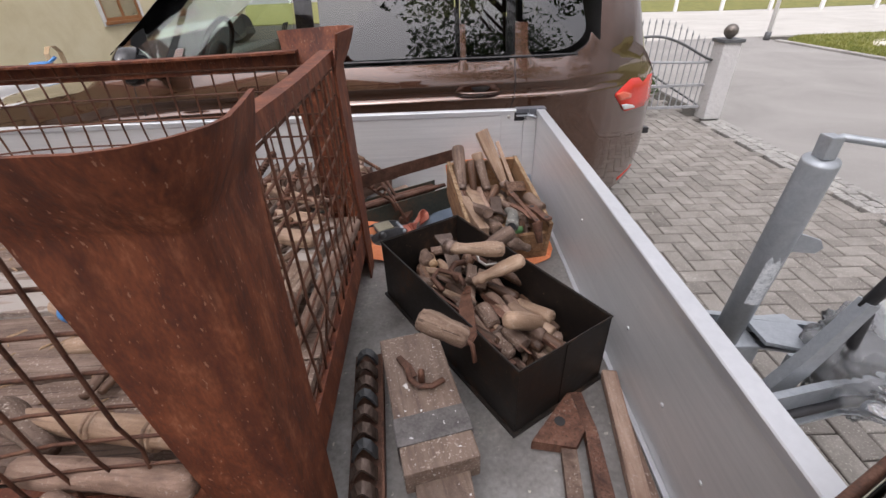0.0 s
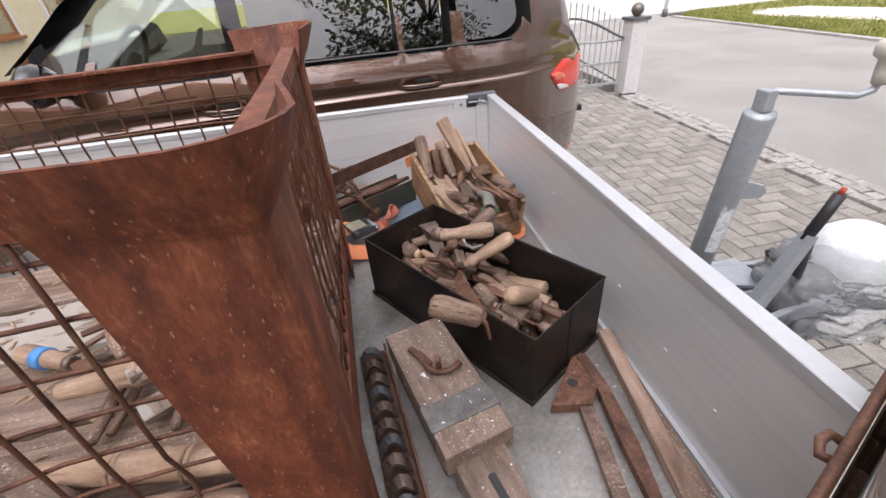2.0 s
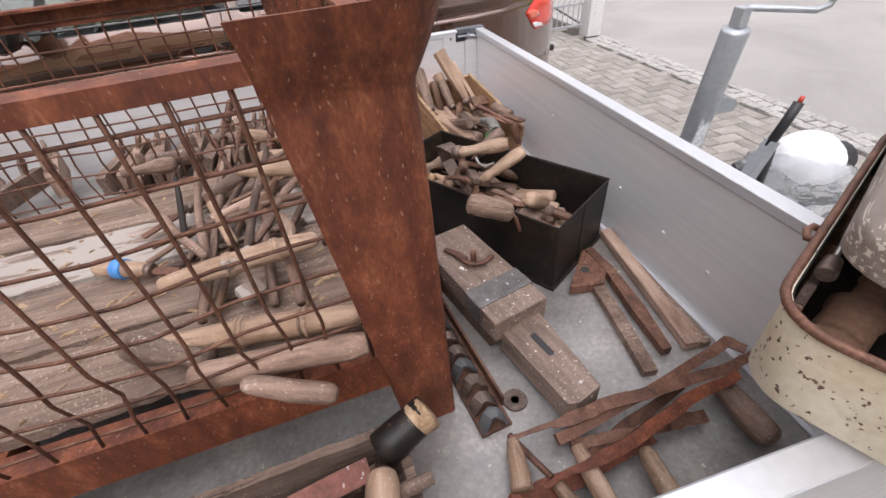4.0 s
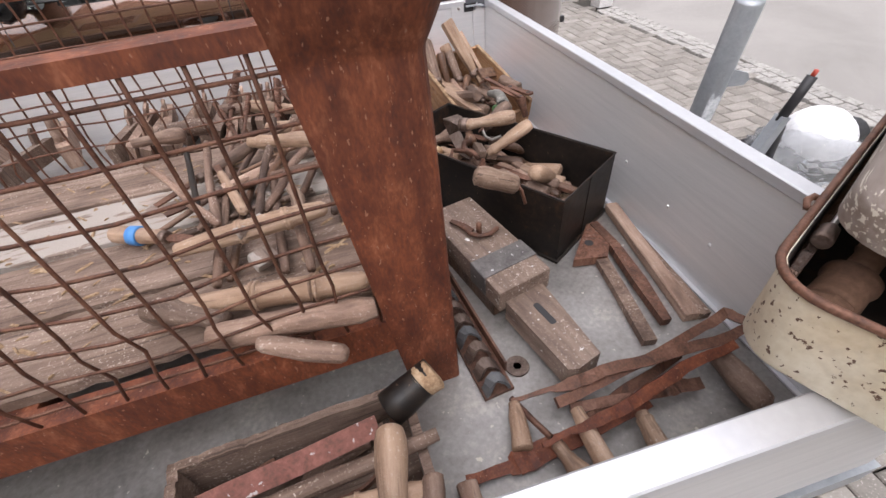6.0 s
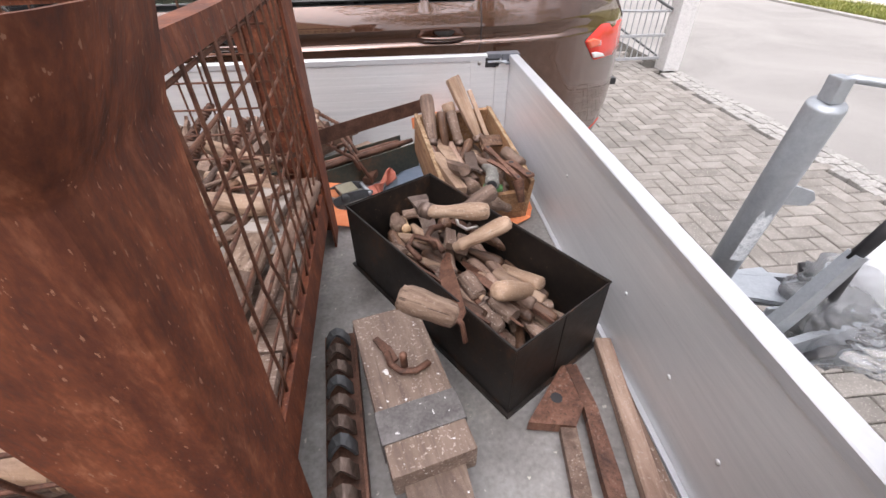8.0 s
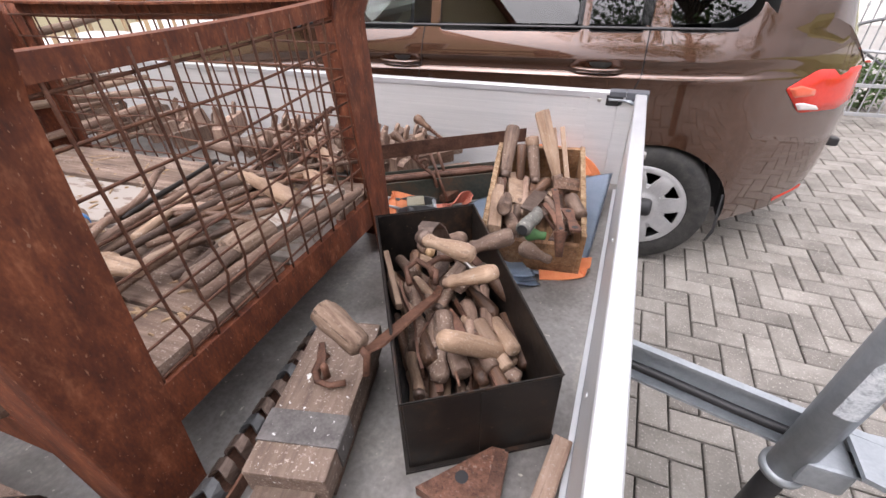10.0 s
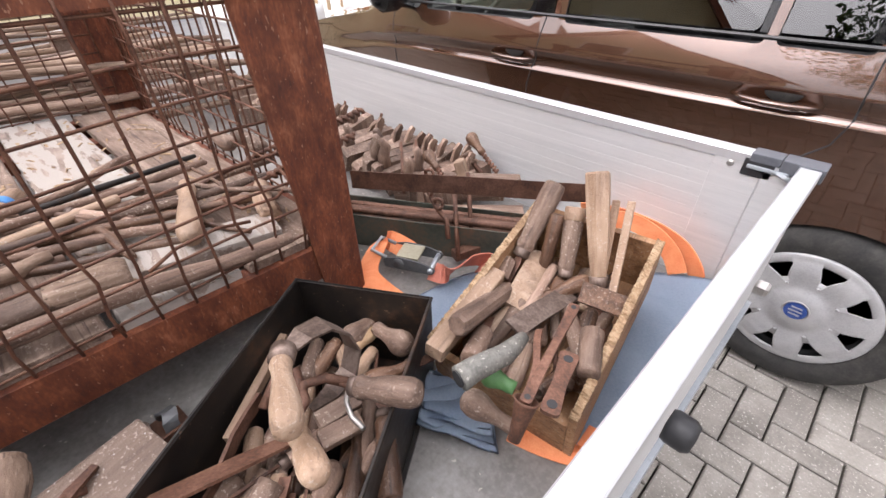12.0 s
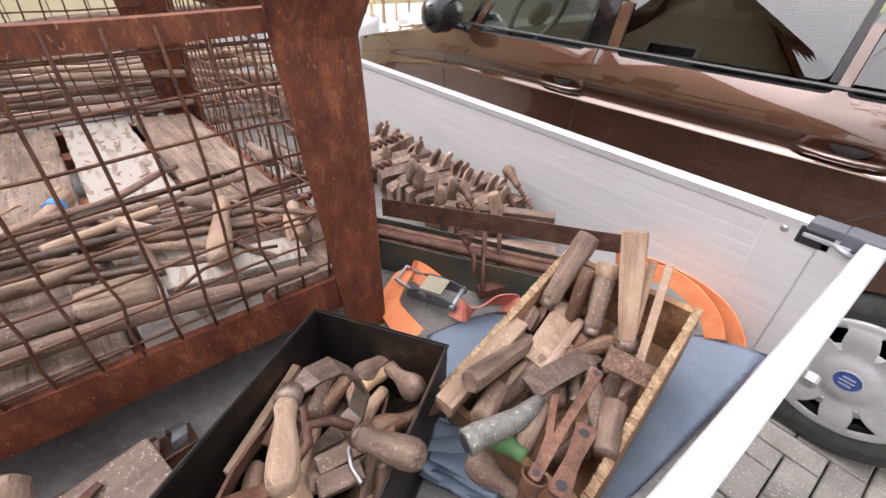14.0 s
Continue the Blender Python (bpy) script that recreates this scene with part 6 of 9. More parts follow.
def hand_tool(butt, tip, r=0.014, style="file", mat=OLD_WOOD, blade="flat", reach=0.10, width=0.012, label="old tool with a worn wooden handle", category="hand tool", group="", name="hand_tool", roll=0.0, metal=None, seg=12, lift=0.0):
    """A tool from the butt of its handle to the handle's tip, with ferrule and blade beyond it."""
    L = (Vector(tip) - Vector(butt)).length
    metal = metal or RUST_DARK
    t = thing(name, along(butt, tip, roll), label, category, group)
    part("handle", handle_shape(L, r, style, seg), mat, t, smooth=seg > 8)
    part("ferrule", lathe([(0.60 * r, L * 0.90), (0.72 * r, L * 0.905), (0.72 * r, L * 1.0), (0.5 * r, L * 1.004), (0.3 * r, L * 1.006)], 12), IRON, t, smooth=True)
    s = r * 0.28
    if blade == "flat":
        bm = strip([(0, 0, L * 0.98), (0, 0, L + reach * 0.2), (0, lift * 0.4, L + reach * 0.6), (0, lift, L + reach)], [s * 1.6, width, width, width * 0.9], 0.0035, axis=(1, 0, 0))
    elif blade == "rod":
        bm = tube([(0, 0, L * 0.98), (0, lift * 0.3, L + reach * 0.5), (0, lift, L + reach)], max(0.0025, width / 4), 8, taper=[1, 1, 0.7])
    elif blade == "gouge":
        bm = bmesh.new()
        rows = []
        for k in range(6):
            q = k / 5
            w = s + (width / 2 - s) * min(1, q * 2.5)
            rows.append([bm.verts.new((w * math.sin(a), w * 0.7 * (1 - math.cos(a)) + lift * q, L + reach * q)) for a in (-1.3, -0.65, 0, 0.65, 1.3)])
        for a, b in zip(rows, rows[1:]):
            for k in range(4):
                bm.faces.new((a[k], a[k + 1], b[k + 1], b[k]))
        bmesh.ops.solidify(bm, geom=bm.faces[:], thickness=0.0025)
    elif blade == "hook":
        bm = tube([(0, 0, L * 0.98), (0, 0, L + reach * 0.6), (width, 0, L + reach * 0.9), (width * 2, 0, L + reach * 0.8), (width * 2.2, 0, L + reach * 0.5)], 0.004, 8)
    else:
        bm = box(-width / 2, width / 2, -0.003, 0.003, L, L + reach, 0.001)
    part("blade", bm, metal, t, smooth=blade in ("rod", "gouge", "hook"))
    return t


def wood_block(a, b, w, h, mat=OLD_WOOD, label="worn block of wood", category="wood block", name="wood_block", roll=0.0, group="", bevel=0.003):
    L = (Vector(b) - Vector(a)).length
    ob = part(name, box(-w / 2, w / 2, -h / 2, h / 2, 0, L, min(bevel, w * 0.2, h * 0.2)), mat)
    ob.matrix_basis = along(a, b, roll)
    return tagged(ob, label, category, group)


def iron_bar(a, b, w, h, label="flat rusty iron bar", category="iron bar", name="iron_bar", mat=RUST_DARK, bend=0.006, axis=(0, 0, 1), seed=1, group=""):
    ob = part(name, strip(bent(a, b, 8, bend, seed), w, h, axis=axis), mat)
    return tagged(ob, label, category, group)


def iron_rod(points, r, label="bent rusty iron rod", category="iron rod", name="iron_rod", mat=RUST_DARK, group=""):
    ob = part(name, tube(points, r, 8), mat, smooth=True)
    return tagged(ob, label, category, group)


def stick(a, b, r, mat=OLD_WOOD, label="long worn wooden stick", category="stick", name="wooden_stick", seed=1, wander=0.006, group="", seg=9, flat=1.0):
    rng = random.Random(seed)
    pts = bent(a, b, 10, wander, seed)
    ob = part(name, tube(pts, r, seg, taper=[0.8] + [rng.uniform(0.9, 1.1) for _ in range(9)] + [0.75], flat=flat), GREY_STICK if mat is GREY_WOOD else mat, smooth=True)
    m = along(a, b)
    ob.data.transform(m.inverted())
    ob.matrix_basis = m
    return tagged(ob, label, category, group)


def ragged_edge(length, width, seed, n=170):
    """The torn upper edge of a board: a low strip with an uneven top."""
    rng = random.Random(seed)
    bm = bmesh.new()
    rows = []
    for k in range(n + 1):
        y = length * k / n
        w = width / 2 + rng.uniform(-0.0008, 0.0012)
        rows.append([bm.verts.new(p) for p in ((-w, y, 0), (w, y, 0), (w * 0.9, y, 0.0015 + rng.uniform(-0.001, 0.002)), (rng.uniform(-0.3, 0.3) * w, y, 0.002 + rng.uniform(-0.001, 0.0028)), (-w * 0.9, y, 0.003 + rng.uniform(-0.001, 0.003)))])
    for a, b in zip(rows, rows[1:]):
        for j in range(5):
            bm.faces.new((a[j], a[(j + 1) % 5], b[(j + 1) % 5], b[j]))
    bm.faces.new(rows[0][::-1])
    bm.faces.new(rows[-1])
    return bm


def tool_heap(m, sx, sy, z0, z1, n, seed, kinds, spin=0.35, group="", mats=(OLD_WOOD, OLD_WOOD, PALE_WOOD, DARK_WOOD, OLD_WOOD), r=(0.010, 0.017), length=(0.09, 0.15)):
    """Loose old tools lying in a box, most of them along its y axis."""
    rng = random.Random(seed)
    for k in range(n):
        x, y = rng.uniform(-sx, sx), rng.uniform(-sy, sy)
        z = rng.uniform(z0, z1)
        a = rng.gauss(0, spin) + (math.pi if rng.random() < 0.5 else 0)
        L = rng.uniform(*length)
        d = Vector((math.sin(a), math.cos(a), rng.uniform(-0.15, 0.15))).normalized()
        p = Vector((x, y, z))
        q0, q1 = p - d * L / 2, p + d * L / 2
        for q in (q0, q1):
            q.x, q.y, q.z = max(-sx, min(sx, q.x)), max(-sy, min(sy, q.y)), max(z0, min(z1 + 0.01, q.z))
        if (q1 - q0).length < 0.05:
            continue
        kind = rng.choice(kinds)
        mat = rng.choice(mats)
        rad = rng.uniform(*r)
        a0, a1 = m @ q0, m @ q1
        room = min(sx - abs(q1.x), sy - abs(q1.y)) * 1.2 + 0.02
        if kind == "bare":
            worn_handle(a0, a1, rad, rng.choice(("file", "chisel", "plain", "turned", "bulb")), mat, "worn wooden file handle with dark stains", group=group)
        elif kind == "iron":
            iron_bar(a0, a1, rng.uniform(0.008, 0.022), 0.004, "narrow rusty file without its handle", "file", "narrow_file", rng.choice((RUST_DARK, IRON)), 0.004, (rng.uniform(-1, 1), rng.uniform(-1, 1), 0.8), k, group)
        else:
            hand_tool(a0, a1, rad, rng.choice(("file", "chisel", "turned", "bulb")), mat, kind, max(0.025, min(0.09, room)), rng.uniform(0.006, 0.016), "old chisel or file with a rusty blade and wooden handle", group=group, roll=rng.uniform(0, 180))


# ---- black tin box with file handles ----
TIN_M = pose(-0.275, -0.860, BED_Z + 0.002, 0, 0, 33.4)


def tin_box():
    t = thing("tin_box", TIN_M, "blackened sheet-tin box full of old tool handles on the trailer floor", "box")
    w, l, h, th = 0.116, 0.2550, 0.167, 0.003
    for name, a in (("long_wall", (-w, -w + th, -l, l)), ("long_wall", (w - th, w, -l, l)), ("end_wall", (-w + th, w - th, -l, -l + th)), ("end_wall", (-w + th, w - th, l - th, l))):
        part(name, box(a[0], a[1], a[2], a[3], 0, h, 0.0008), TIN_BLACK, t)
    part("bottom", box(-w + th, w - th, -l + th, l - th, 0, 0.003), TIN_BLACK, t)
    rim = bmesh.new()
    tube([(-w, -l, h), (w, -l, h), (w, l, h), (-w, l, h)], 0.0028, 6, rim, closed=True)
    part("rolled_rim", rim, TIN_BLACK, t, "rolled edge worn to bare metal")
    part("seam", box(-0.004, 0.004, -l - 0.0015, -l + 0.0005, 0.004, h - 0.004), TIN_BLACK, t)
    part("base_flange", ring_box((-w - 0.006, w + 0.006, -l - 0.006, l + 0.006), (-w, w, -l, l), 0.0, 0.006), TIN_BLACK, t)


tin_box()
tool_heap(TIN_M, 0.100, 0.215, 0.018, 0.045, 30, 11, ("bare", "flat", "iron", "bare"), group="tools in the tin box")
tool_heap(TIN_M, 0.092, 0.210, 0.055, 0.080, 26, 12, ("bare", "flat", "rod", "gouge", "bare"), group="tools in the tin box")
tool_heap(TIN_M @ pose(0, -0.10, 0), 0.085, 0.115, 0.070, 0.082, 9, 13, ("bare", "flat", "gouge", "rod"), spin=0.2, group="tools in the tin box")
# drawknife lying over the tin box's edge and other handles on top
TINS = "tools in the tin box"
drawknife = thing("drawknife", pose(0, 0, 0), "drawknife with two wooden handles lying across the tin box", "drawknife", TINS)
part("handle", handle_shape(0.092, 0.0210, "frayed", 18, 0.0012, 2), GREY_STICK, drawknife, "worn handle with a frayed end", smooth=True, m=along((-0.398, -1.068, 1.000), (-0.310, -1.092, 0.972)))
part("handle", handle_shape(0.128, 0.0165, "turned", 16), PALE_WOOD, drawknife, "turned handle with three grooves", smooth=True, m=along((-0.182, -0.859, 0.975), (-0.299, -0.838, 0.896)))
part("blade", strip([(-0.313, -1.089, 0.958), (-0.310, -1.063, 0.947), (-0.309, -0.975, 0.917), (-0.309, -0.894, 0.887), (-0.306, -0.845, 0.871), (-0.300, -0.838, 0.891)], [0.014, 0.030, 0.031, 0.030, 0.022, 0.010], 0.004, axis=(0.92, 0.10, 0.35)), RUST_DARK, drawknife)
part("tang", tube([(-0.317, -1.090, 0.973), (-0.306, -1.093, 0.958), (-0.302, -1.107, 0.933)], 0.0062, 8, flat=0.6), RUST_DARK, drawknife, smooth=True)
inshave = thing("inshave", pose(0, 0, 0), "round scraper with a pale waisted handle and looped blade", "scraper", TINS)
part("handle", handle_shape(0.125, 0.0175, "file", 18), PALE_WOOD, inshave, smooth=True, m=along((-0.225, -0.860, 1.001), (-0.344, -0.815, 0.980)))
part("blade", strip([(-0.342, -0.815, 0.976), (-0.351, -0.778, 0.983), (-0.356, -0.746, 0.975), (-0.350, -0.724, 0.949), (-0.341, -0.719, 0.916), (-0.332, -0.737, 0.888), (-0.328, -0.769, 0.876), (-0.323, -0.806, 0.877)], [0.014, 0.036, 0.040, 0.036, 0.034, 0.032, 0.030, 0.012], 0.0035, axis=(1, 0.1, 0.05)), IRON, inshave, smooth=False)
part("collar", tube([(-0.332, -0.819, 0.982), (-0.348, -0.807, 0.980)], 0.0165, 12), IRON, inshave, smooth=True)
spoon = hand_tool((-0.186, -0.723, 0.967), (-0.272, -0.764, 0.937), 0.0185, "turned", OLD_WOOD, "rod", 0.02, 0.014, "brown ringed handle with a small steel spoon blade", group=TINS, seg=16)
iron_rod([(-0.277, -0.766, 0.935), (-0.272, -0.776, 0.917), (-0.255, -0.781, 0.907), (-0.229, -0.781, 0.912)], 0.0038, "slim bent steel shank of a spoon gouge", "gouge", "spoon_gouge", STEEL, TINS)
worn_handle((-0.233, -0.998, 0.928), (-0.145, -0.919, 0.845), 0.0190, "smooth", PALE_WOOD, "smooth pale turned wooden handle on the heap", group=TINS, seg=18)
worn_handle((-0.254, -0.817, 0.845), (-0.205, -0.897, 0.846), 0.0175, "bulb", OLD_WOOD, "hollow wooden handle end without its blade", group=TINS, seg=14)
hand_tool((-0.126, -0.928, 0.869), (-0.184, -0.844, 0.840), 0.0145, "plain", PALE_WOOD, "rod", 0.07, 0.01, "slim pale file handle with its tang", group=TINS)
worn_handle((-0.175, -0.813, 0.830), (-0.103, -0.915, 0.819), 0.0145, "plain", DARK_WOOD, "dark straight wooden handle", group=TINS)
worn_handle((-0.400, -0.648, 0.853), (-0.383, -0.704, 0.862), 0.0125, "plain", BROKEN_WOOD, "freshly broken pale wooden stub", group=TINS)
worn_handle((-0.274, -0.888, 0.866), (-0.250, -0.940, 0.860), 0.0195, "plain", OLD_WOOD, "thick brown wooden handle", group=TINS, seg=14)
worn_handle((-0.312, -0.916, 0.861), (-0.293, -0.982, 0.860), 0.0165, "chisel", OLD_WOOD, "brown wooden chisel handle", group=TINS)
worn_handle((-0.194, -0.997, 0.856), (-0.227, -0.950, 0.857), 0.0175, "plain", OLD_WOOD, "stubby brown wooden handle", group=TINS)
hand_tool((-0.227, -1.022, 0.853), (-0.249, -0.959, 0.854), 0.017, "bulb", OLD_WOOD, "flat", 0.07, 0.014, "bulbous wooden handle with a flat blade", group=TINS)
hand_tool((-0.160, -0.800, 0.866), (-0.247, -0.739, 0.883), 0.0165, "chisel", DARK_WOOD, "flat", 0.05, 0.02, "dark wooden chisel handle with a worn blade", group=TINS)
hand_tool((-0.149, -0.968, 0.853), (-0.193, -0.930, 0.854), 0.015, "file", OLD_WOOD, "flat", 0.08, 0.012, "brown file handle with a long rusty blade", group=TINS)
worn_handle((-0.400, -0.700, 0.867), (-0.414, -0.631, 0.862), 0.0200, "bulb", OLD_WOOD, "round brown knob handle in the far corner", group=TINS, seg=14)
worn_handle((-0.314, -0.639, 0.871), (-0.392, -0.645, 0.864), 0.0200, "bulb", OLD_WOOD, "round brown knob handle in the far corner", group=TINS, seg=14)
hand_tool((-0.299, -0.733, 0.883), (-0.282, -0.659, 0.876), 0.0165, "bulb", DARK_WOOD, "flat", 0.04, 0.014, "dark waisted handle beside the box wall", group=TINS, seg=14)
iron_rod([(-0.359, -0.855, 0.892), (-0.382, -0.823, 0.903), (-0.369, -0.796, 0.908), (-0.320, -0.810, 0.902), (-0.311, -0.836, 0.892)], 0.0065, "bent rusty iron hook on the heap", group=TINS)
iron_rod([(-0.322, -0.819, 0.892), (-0.341, -0.800, 0.908), (-0.330, -0.773, 0.908), (-0.308, -0.752, 0.898)], 0.0075, "curved rusty iron shank on the heap", group=TINS)
iron_bar((-0.249, -1.034, 0.878), (-0.385, -0.848, 0.883), 0.022, 0.005, "narrow brown iron bar along the box wall", group=TINS, seed=6)
iron_bar((-0.205, -0.937, 0.867), (-0.269, -0.874, 0.867), 0.016, 0.004, "rusty flat chisel iron without a handle", "chisel", "bare_chisel", RUST_DARK, 0.003, (0.8, 0.5, 0.2), 12, TINS)
wood_block((-0.358, -0.906, 0.876), (-0.459, -0.772, 0.890), 0.013, 0.016, PALE_WOOD, "narrow strip of pale wood", "wood strip", "wood_strip", group=TINS)
wood_block((-0.293, -0.813, 0.887), (-0.288, -0.752, 0.883), 0.024, 0.018, OLD_WOOD, "short grey bar of squared wood", "wood block", "wood_block", 20, TINS)
wood_block((-0.270, -0.824, 0.882), (-0.261, -0.767, 0.877), 0.026, 0.018, OLD_WOOD, "short grey bar of squared wood", "wood block", "wood_block", 15, TINS)
# ---- wooden drawer box with chisels ----
DRAWER_M = pose(-0.173, -0.577, BED_Z + 0.008, 12.2, 0, 9.5)
CHISELS = "chisels in the wooden box"
drawer = thing("wooden_box", DRAWER_M, "open yellowed wooden box full of chisels on a blue tarpaulin", "box")
for sx in (-1, 1):
    side = part("side_board", box(-0.006, 0.006, 0.0, 0.354, 0.0, 0.128, 0.001), BOX_WOOD, drawer, m=pose(sx * 0.113, 0, 0))
    part("board_edge", ragged_edge(0.354, 0.0125, 11 + sx), CHIP, side, "rough splintered board edge", m=pose(0, 0, 0.1283))
part("back_board", box(-0.1065, 0.1065, 0.342, 0.354, 0.0, 0.128, 0.001), BOX_WOOD, drawer)
part("front_board", box(-0.1065, 0.1065, 0.0, 0.012, 0.0, 0.096, 0.001), BOX_WOOD, drawer)
part("bottom", box(-0.1065, 0.1065, 0.0125, 0.3415, 0.004, 0.012), BOX_WOOD, drawer)
tool_heap(DRAWER_M @ pose(0, 0.17, 0), 0.088, 0.145, 0.022, 0.050, 20, 21, ("bare", "flat", "gouge", "bare"), spin=0.3, group=CHISELS)
tool_heap(DRAWER_M @ pose(0, 0.16, 0), 0.085, 0.120, 0.055, 0.080, 14, 22, ("bare", "flat", "gouge", "rod"), spin=0.3, group=CHISELS)
# handles that stand up out of the box, as they lean
hand_tool((-0.306, -0.280, 1.029), (-0.297, -0.383, 0.925), 0.0205, "chisel", OLD_WOOD, "flat", 0.05, 0.016, "brown chisel with a stout handle standing in the box", group=CHISELS, seg=16)
hand_tool((-0.268, -0.322, 1.000), (-0.258, -0.361, 0.903), 0.0130, "plain", DARK_WOOD, "flat", 0.04, 0.014, "dark scorched chisel handle in the box", group=CHISELS)
gouge = hand_tool((-0.247, -0.302, 1.014), (-0.215, -0.360, 0.911), 0.0175, "chisel", OLD_WOOD, "gouge", 0.05, 0.020, "gouge with a pale ring round its handle", group=CHISELS, seg=16)
part("pale_band", lathe([(0.0165, 0.0), (0.0182, 0.001), (0.0186, 0.022), (0.0172, 0.024)], 16), PALE_WOOD, gouge, "pale wooden ring", smooth=True)
tall = hand_tool((-0.231, -0.283, 1.080), (-0.156, -0.350, 0.916), 0.0215, "taper", PALE_WOOD, "rod", 0.02, 0.018, "long faceted pale chisel handle standing upright", group=CHISELS, seg=6)
iron_rod([(-0.154, -0.352, 0.909), (-0.135, -0.376, 0.888), (-0.117, -0.394, 0.873), (-0.105, -0.404, 0.848), (-0.091, -0.409, 0.821)], 0.0068, "curved rusty shank of the tall chisel", "chisel", "chisel_shank", RUST_DARK, CHISELS)
wood_block((-0.176, -0.251, 1.033), (-0.125, -0.365, 0.905), 0.013, 0.007, PALE_WOOD, "thin pale wooden batten in the box", "batten", "thin_batten", 20, CHISELS)
wood_block((-0.196, -0.265, 1.033), (-0.145, -0.370, 0.899), 0.012, 0.008, PALE_WOOD, "thin pale wooden batten in the box", "batten", "thin_batten", 25, CHISELS)
wedge = tagged(part("wooden_wedge", strip([(-0.281, -0.342, 0.919), (-0.266, -0.366, 0.911), (-0.249, -0.420, 0.904), (-0.238, -0.472, 0.895)], [0.030, 0.050, 0.052, 0.046], 0.012, axis=(1, 0.15, -0.25)), PALE_WOOD), "pale flat wooden wedge with a slanted end", "wedge", CHISELS)
wood_block((-0.310, -0.401, 0.923), (-0.299, -0.436, 0.906), 0.026, 0.02, OLD_WOOD, "short brown block of wood", "wood block", "wood_block", 30, CHISELS)
hand_tool((-0.236, -0.611, 0.958), (-0.274, -0.443, 0.896), 0.0175, "plain", OLD_WOOD, "flat", 0.02, 0.015, "brown octagonal chisel handle in the box", group=CHISELS, seg=8)
wood_block((-0.249, -0.645, 0.919), (-0.297, -0.447, 0.921), 0.030, 0.026, PALE_WOOD, "square bar of pale wood in the box", "wood block", "square_bar", 8, CHISELS)
hand_tool((-0.209, -0.611, 0.908), (-0.237, -0.548, 0.898), 0.0165, "plain", OLD_WOOD, "flat", 0.04, 0.012, "round brown handle in the front corner", group=CHISELS, seg=14)
iron_bar((-0.201, -0.523, 0.913), (-0.193, -0.376, 0.898), 0.034, 0.005, "broad worn plane iron lying on top", "plane iron", "plane_iron", IRON, 0.001, (0.9, 0.1, -0.25), 5, CHISELS)
brace = thing("brace_head", pose(0, 0, 0), "grey cast-iron brace with an open socket", "brace", CHISELS)
part("shaft", tube([(-0.179, -0.664, 0.946), (-0.176, -0.644, 0.947), (-0.170, -0.617, 0.946), (-0.166, -0.588, 0.940), (-0.169, -0.562, 0.934), (-0.174, -0.537, 0.926)], 0.0155, 14, taper=[1.12, 1.05, 1.0, 0.95, 0.8, 0.6]), CAST_GREY, brace, smooth=True)
# the shaft is closed: a dark disc paints the shade of its opening
part("socket", lathe([(0, 0), (0.0115, 0.0), (0.0115, 0.002), (0, 0.002)], 14, m=along((-0.180, -0.665, 0.946), (-0.181, -0.670, 0.946))), INTERIOR, brace)
worn_handle((-0.185, -0.609, 0.904), (-0.141, -0.594, 0.894), 0.0165, "bulb", GREEN, "green painted wooden tool handle", group=CHISELS, seg=14)
key = iron_bar((-0.103, -0.621, 0.933), (-0.161, -0.517, 0.935), 0.010, 0.005, "slim rusty key-shaped iron tool", "iron tool", "key_iron", RUST_DARK, 0.003, (0.7, 0.3, 0.3), 6, CHISELS)
def wrench(a, b, w, label):
    """A flat wrench: a waisted bar with a round eye at each end."""
    t = thing("iron_wrench", along(a, b), label, "wrench", CHISELS)
    L = (Vector(b) - Vector(a)).length
    part("bar", slab(rounded([(-w * 0.45, 0.0), (w * 0.45, 0.0), (w * 0.32, L * 0.5), (w * 0.5, L), (-w * 0.5, L), (-w * 0.32, L * 0.5)], w * 0.3), -0.0028, 0.0028, m=Matrix(((1, 0, 0, 0), (0, 0, 1, 0), (0, 1, 0, 0), (0, 0, 0, 1)))), RUST_DARK, t)
    for z in (w * 0.5, L - w * 0.5):
        # each eye is uncut, a dark disc in place of the hole's shade
        part("eye", lathe([(0, -0.0034), (w * 0.24, -0.0034), (w * 0.24, 0.0034), (0, 0.0034)], 12, m=pose(0, 0, z, 90)), INTERIOR, t)
    return t


wrench((-0.104, -0.628, 0.935), (-0.152, -0.436, 0.936), 0.017, "flat waisted iron wrench with eyes")
wrench((-0.074, -0.622, 0.938), (-0.108, -0.518, 0.930), 0.028, "broad hooked iron wrench with an eye")
tagged(part("iron_plate", box(-0.040, 0.040, -0.017, 0.017, -0.005, 0.005, 0.001), DARK_WOOD, m=Matrix.Translation((-0.126, -0.389, 0.932)) @ pose(0, 0, 0, 40, 10, 25)), "square rusty plate of an old iron", "iron plate", CHISELS)
worn_handle((-0.184, -0.652, 0.892), (-0.121, -0.617, 0.848), 0.0185, "bulb", OLD_WOOD, "brown handle hanging over the front board", group=CHISELS, seg=14)
worn_handle((-0.107, -0.462, 0.931), (-0.073, -0.529, 0.925), 0.017, "plain", OLD_WOOD, "stout brown handle in the box", group=CHISELS, seg=14)
cup = thing("iron_socket", along((-0.103, -0.633, 0.908), (-0.106, -0.621, 0.928)), "rusty flared iron socket at the box front", "iron socket", CHISELS)
part("cone", lathe([(0.008, -0.03), (0.011, 0.0), (0.015, 0.022), (0.017, 0.026), (0.014, 0.026), (0.009, 0.002), (0.006, -0.03)], 16), RUST_DARK, cup, smooth=True)


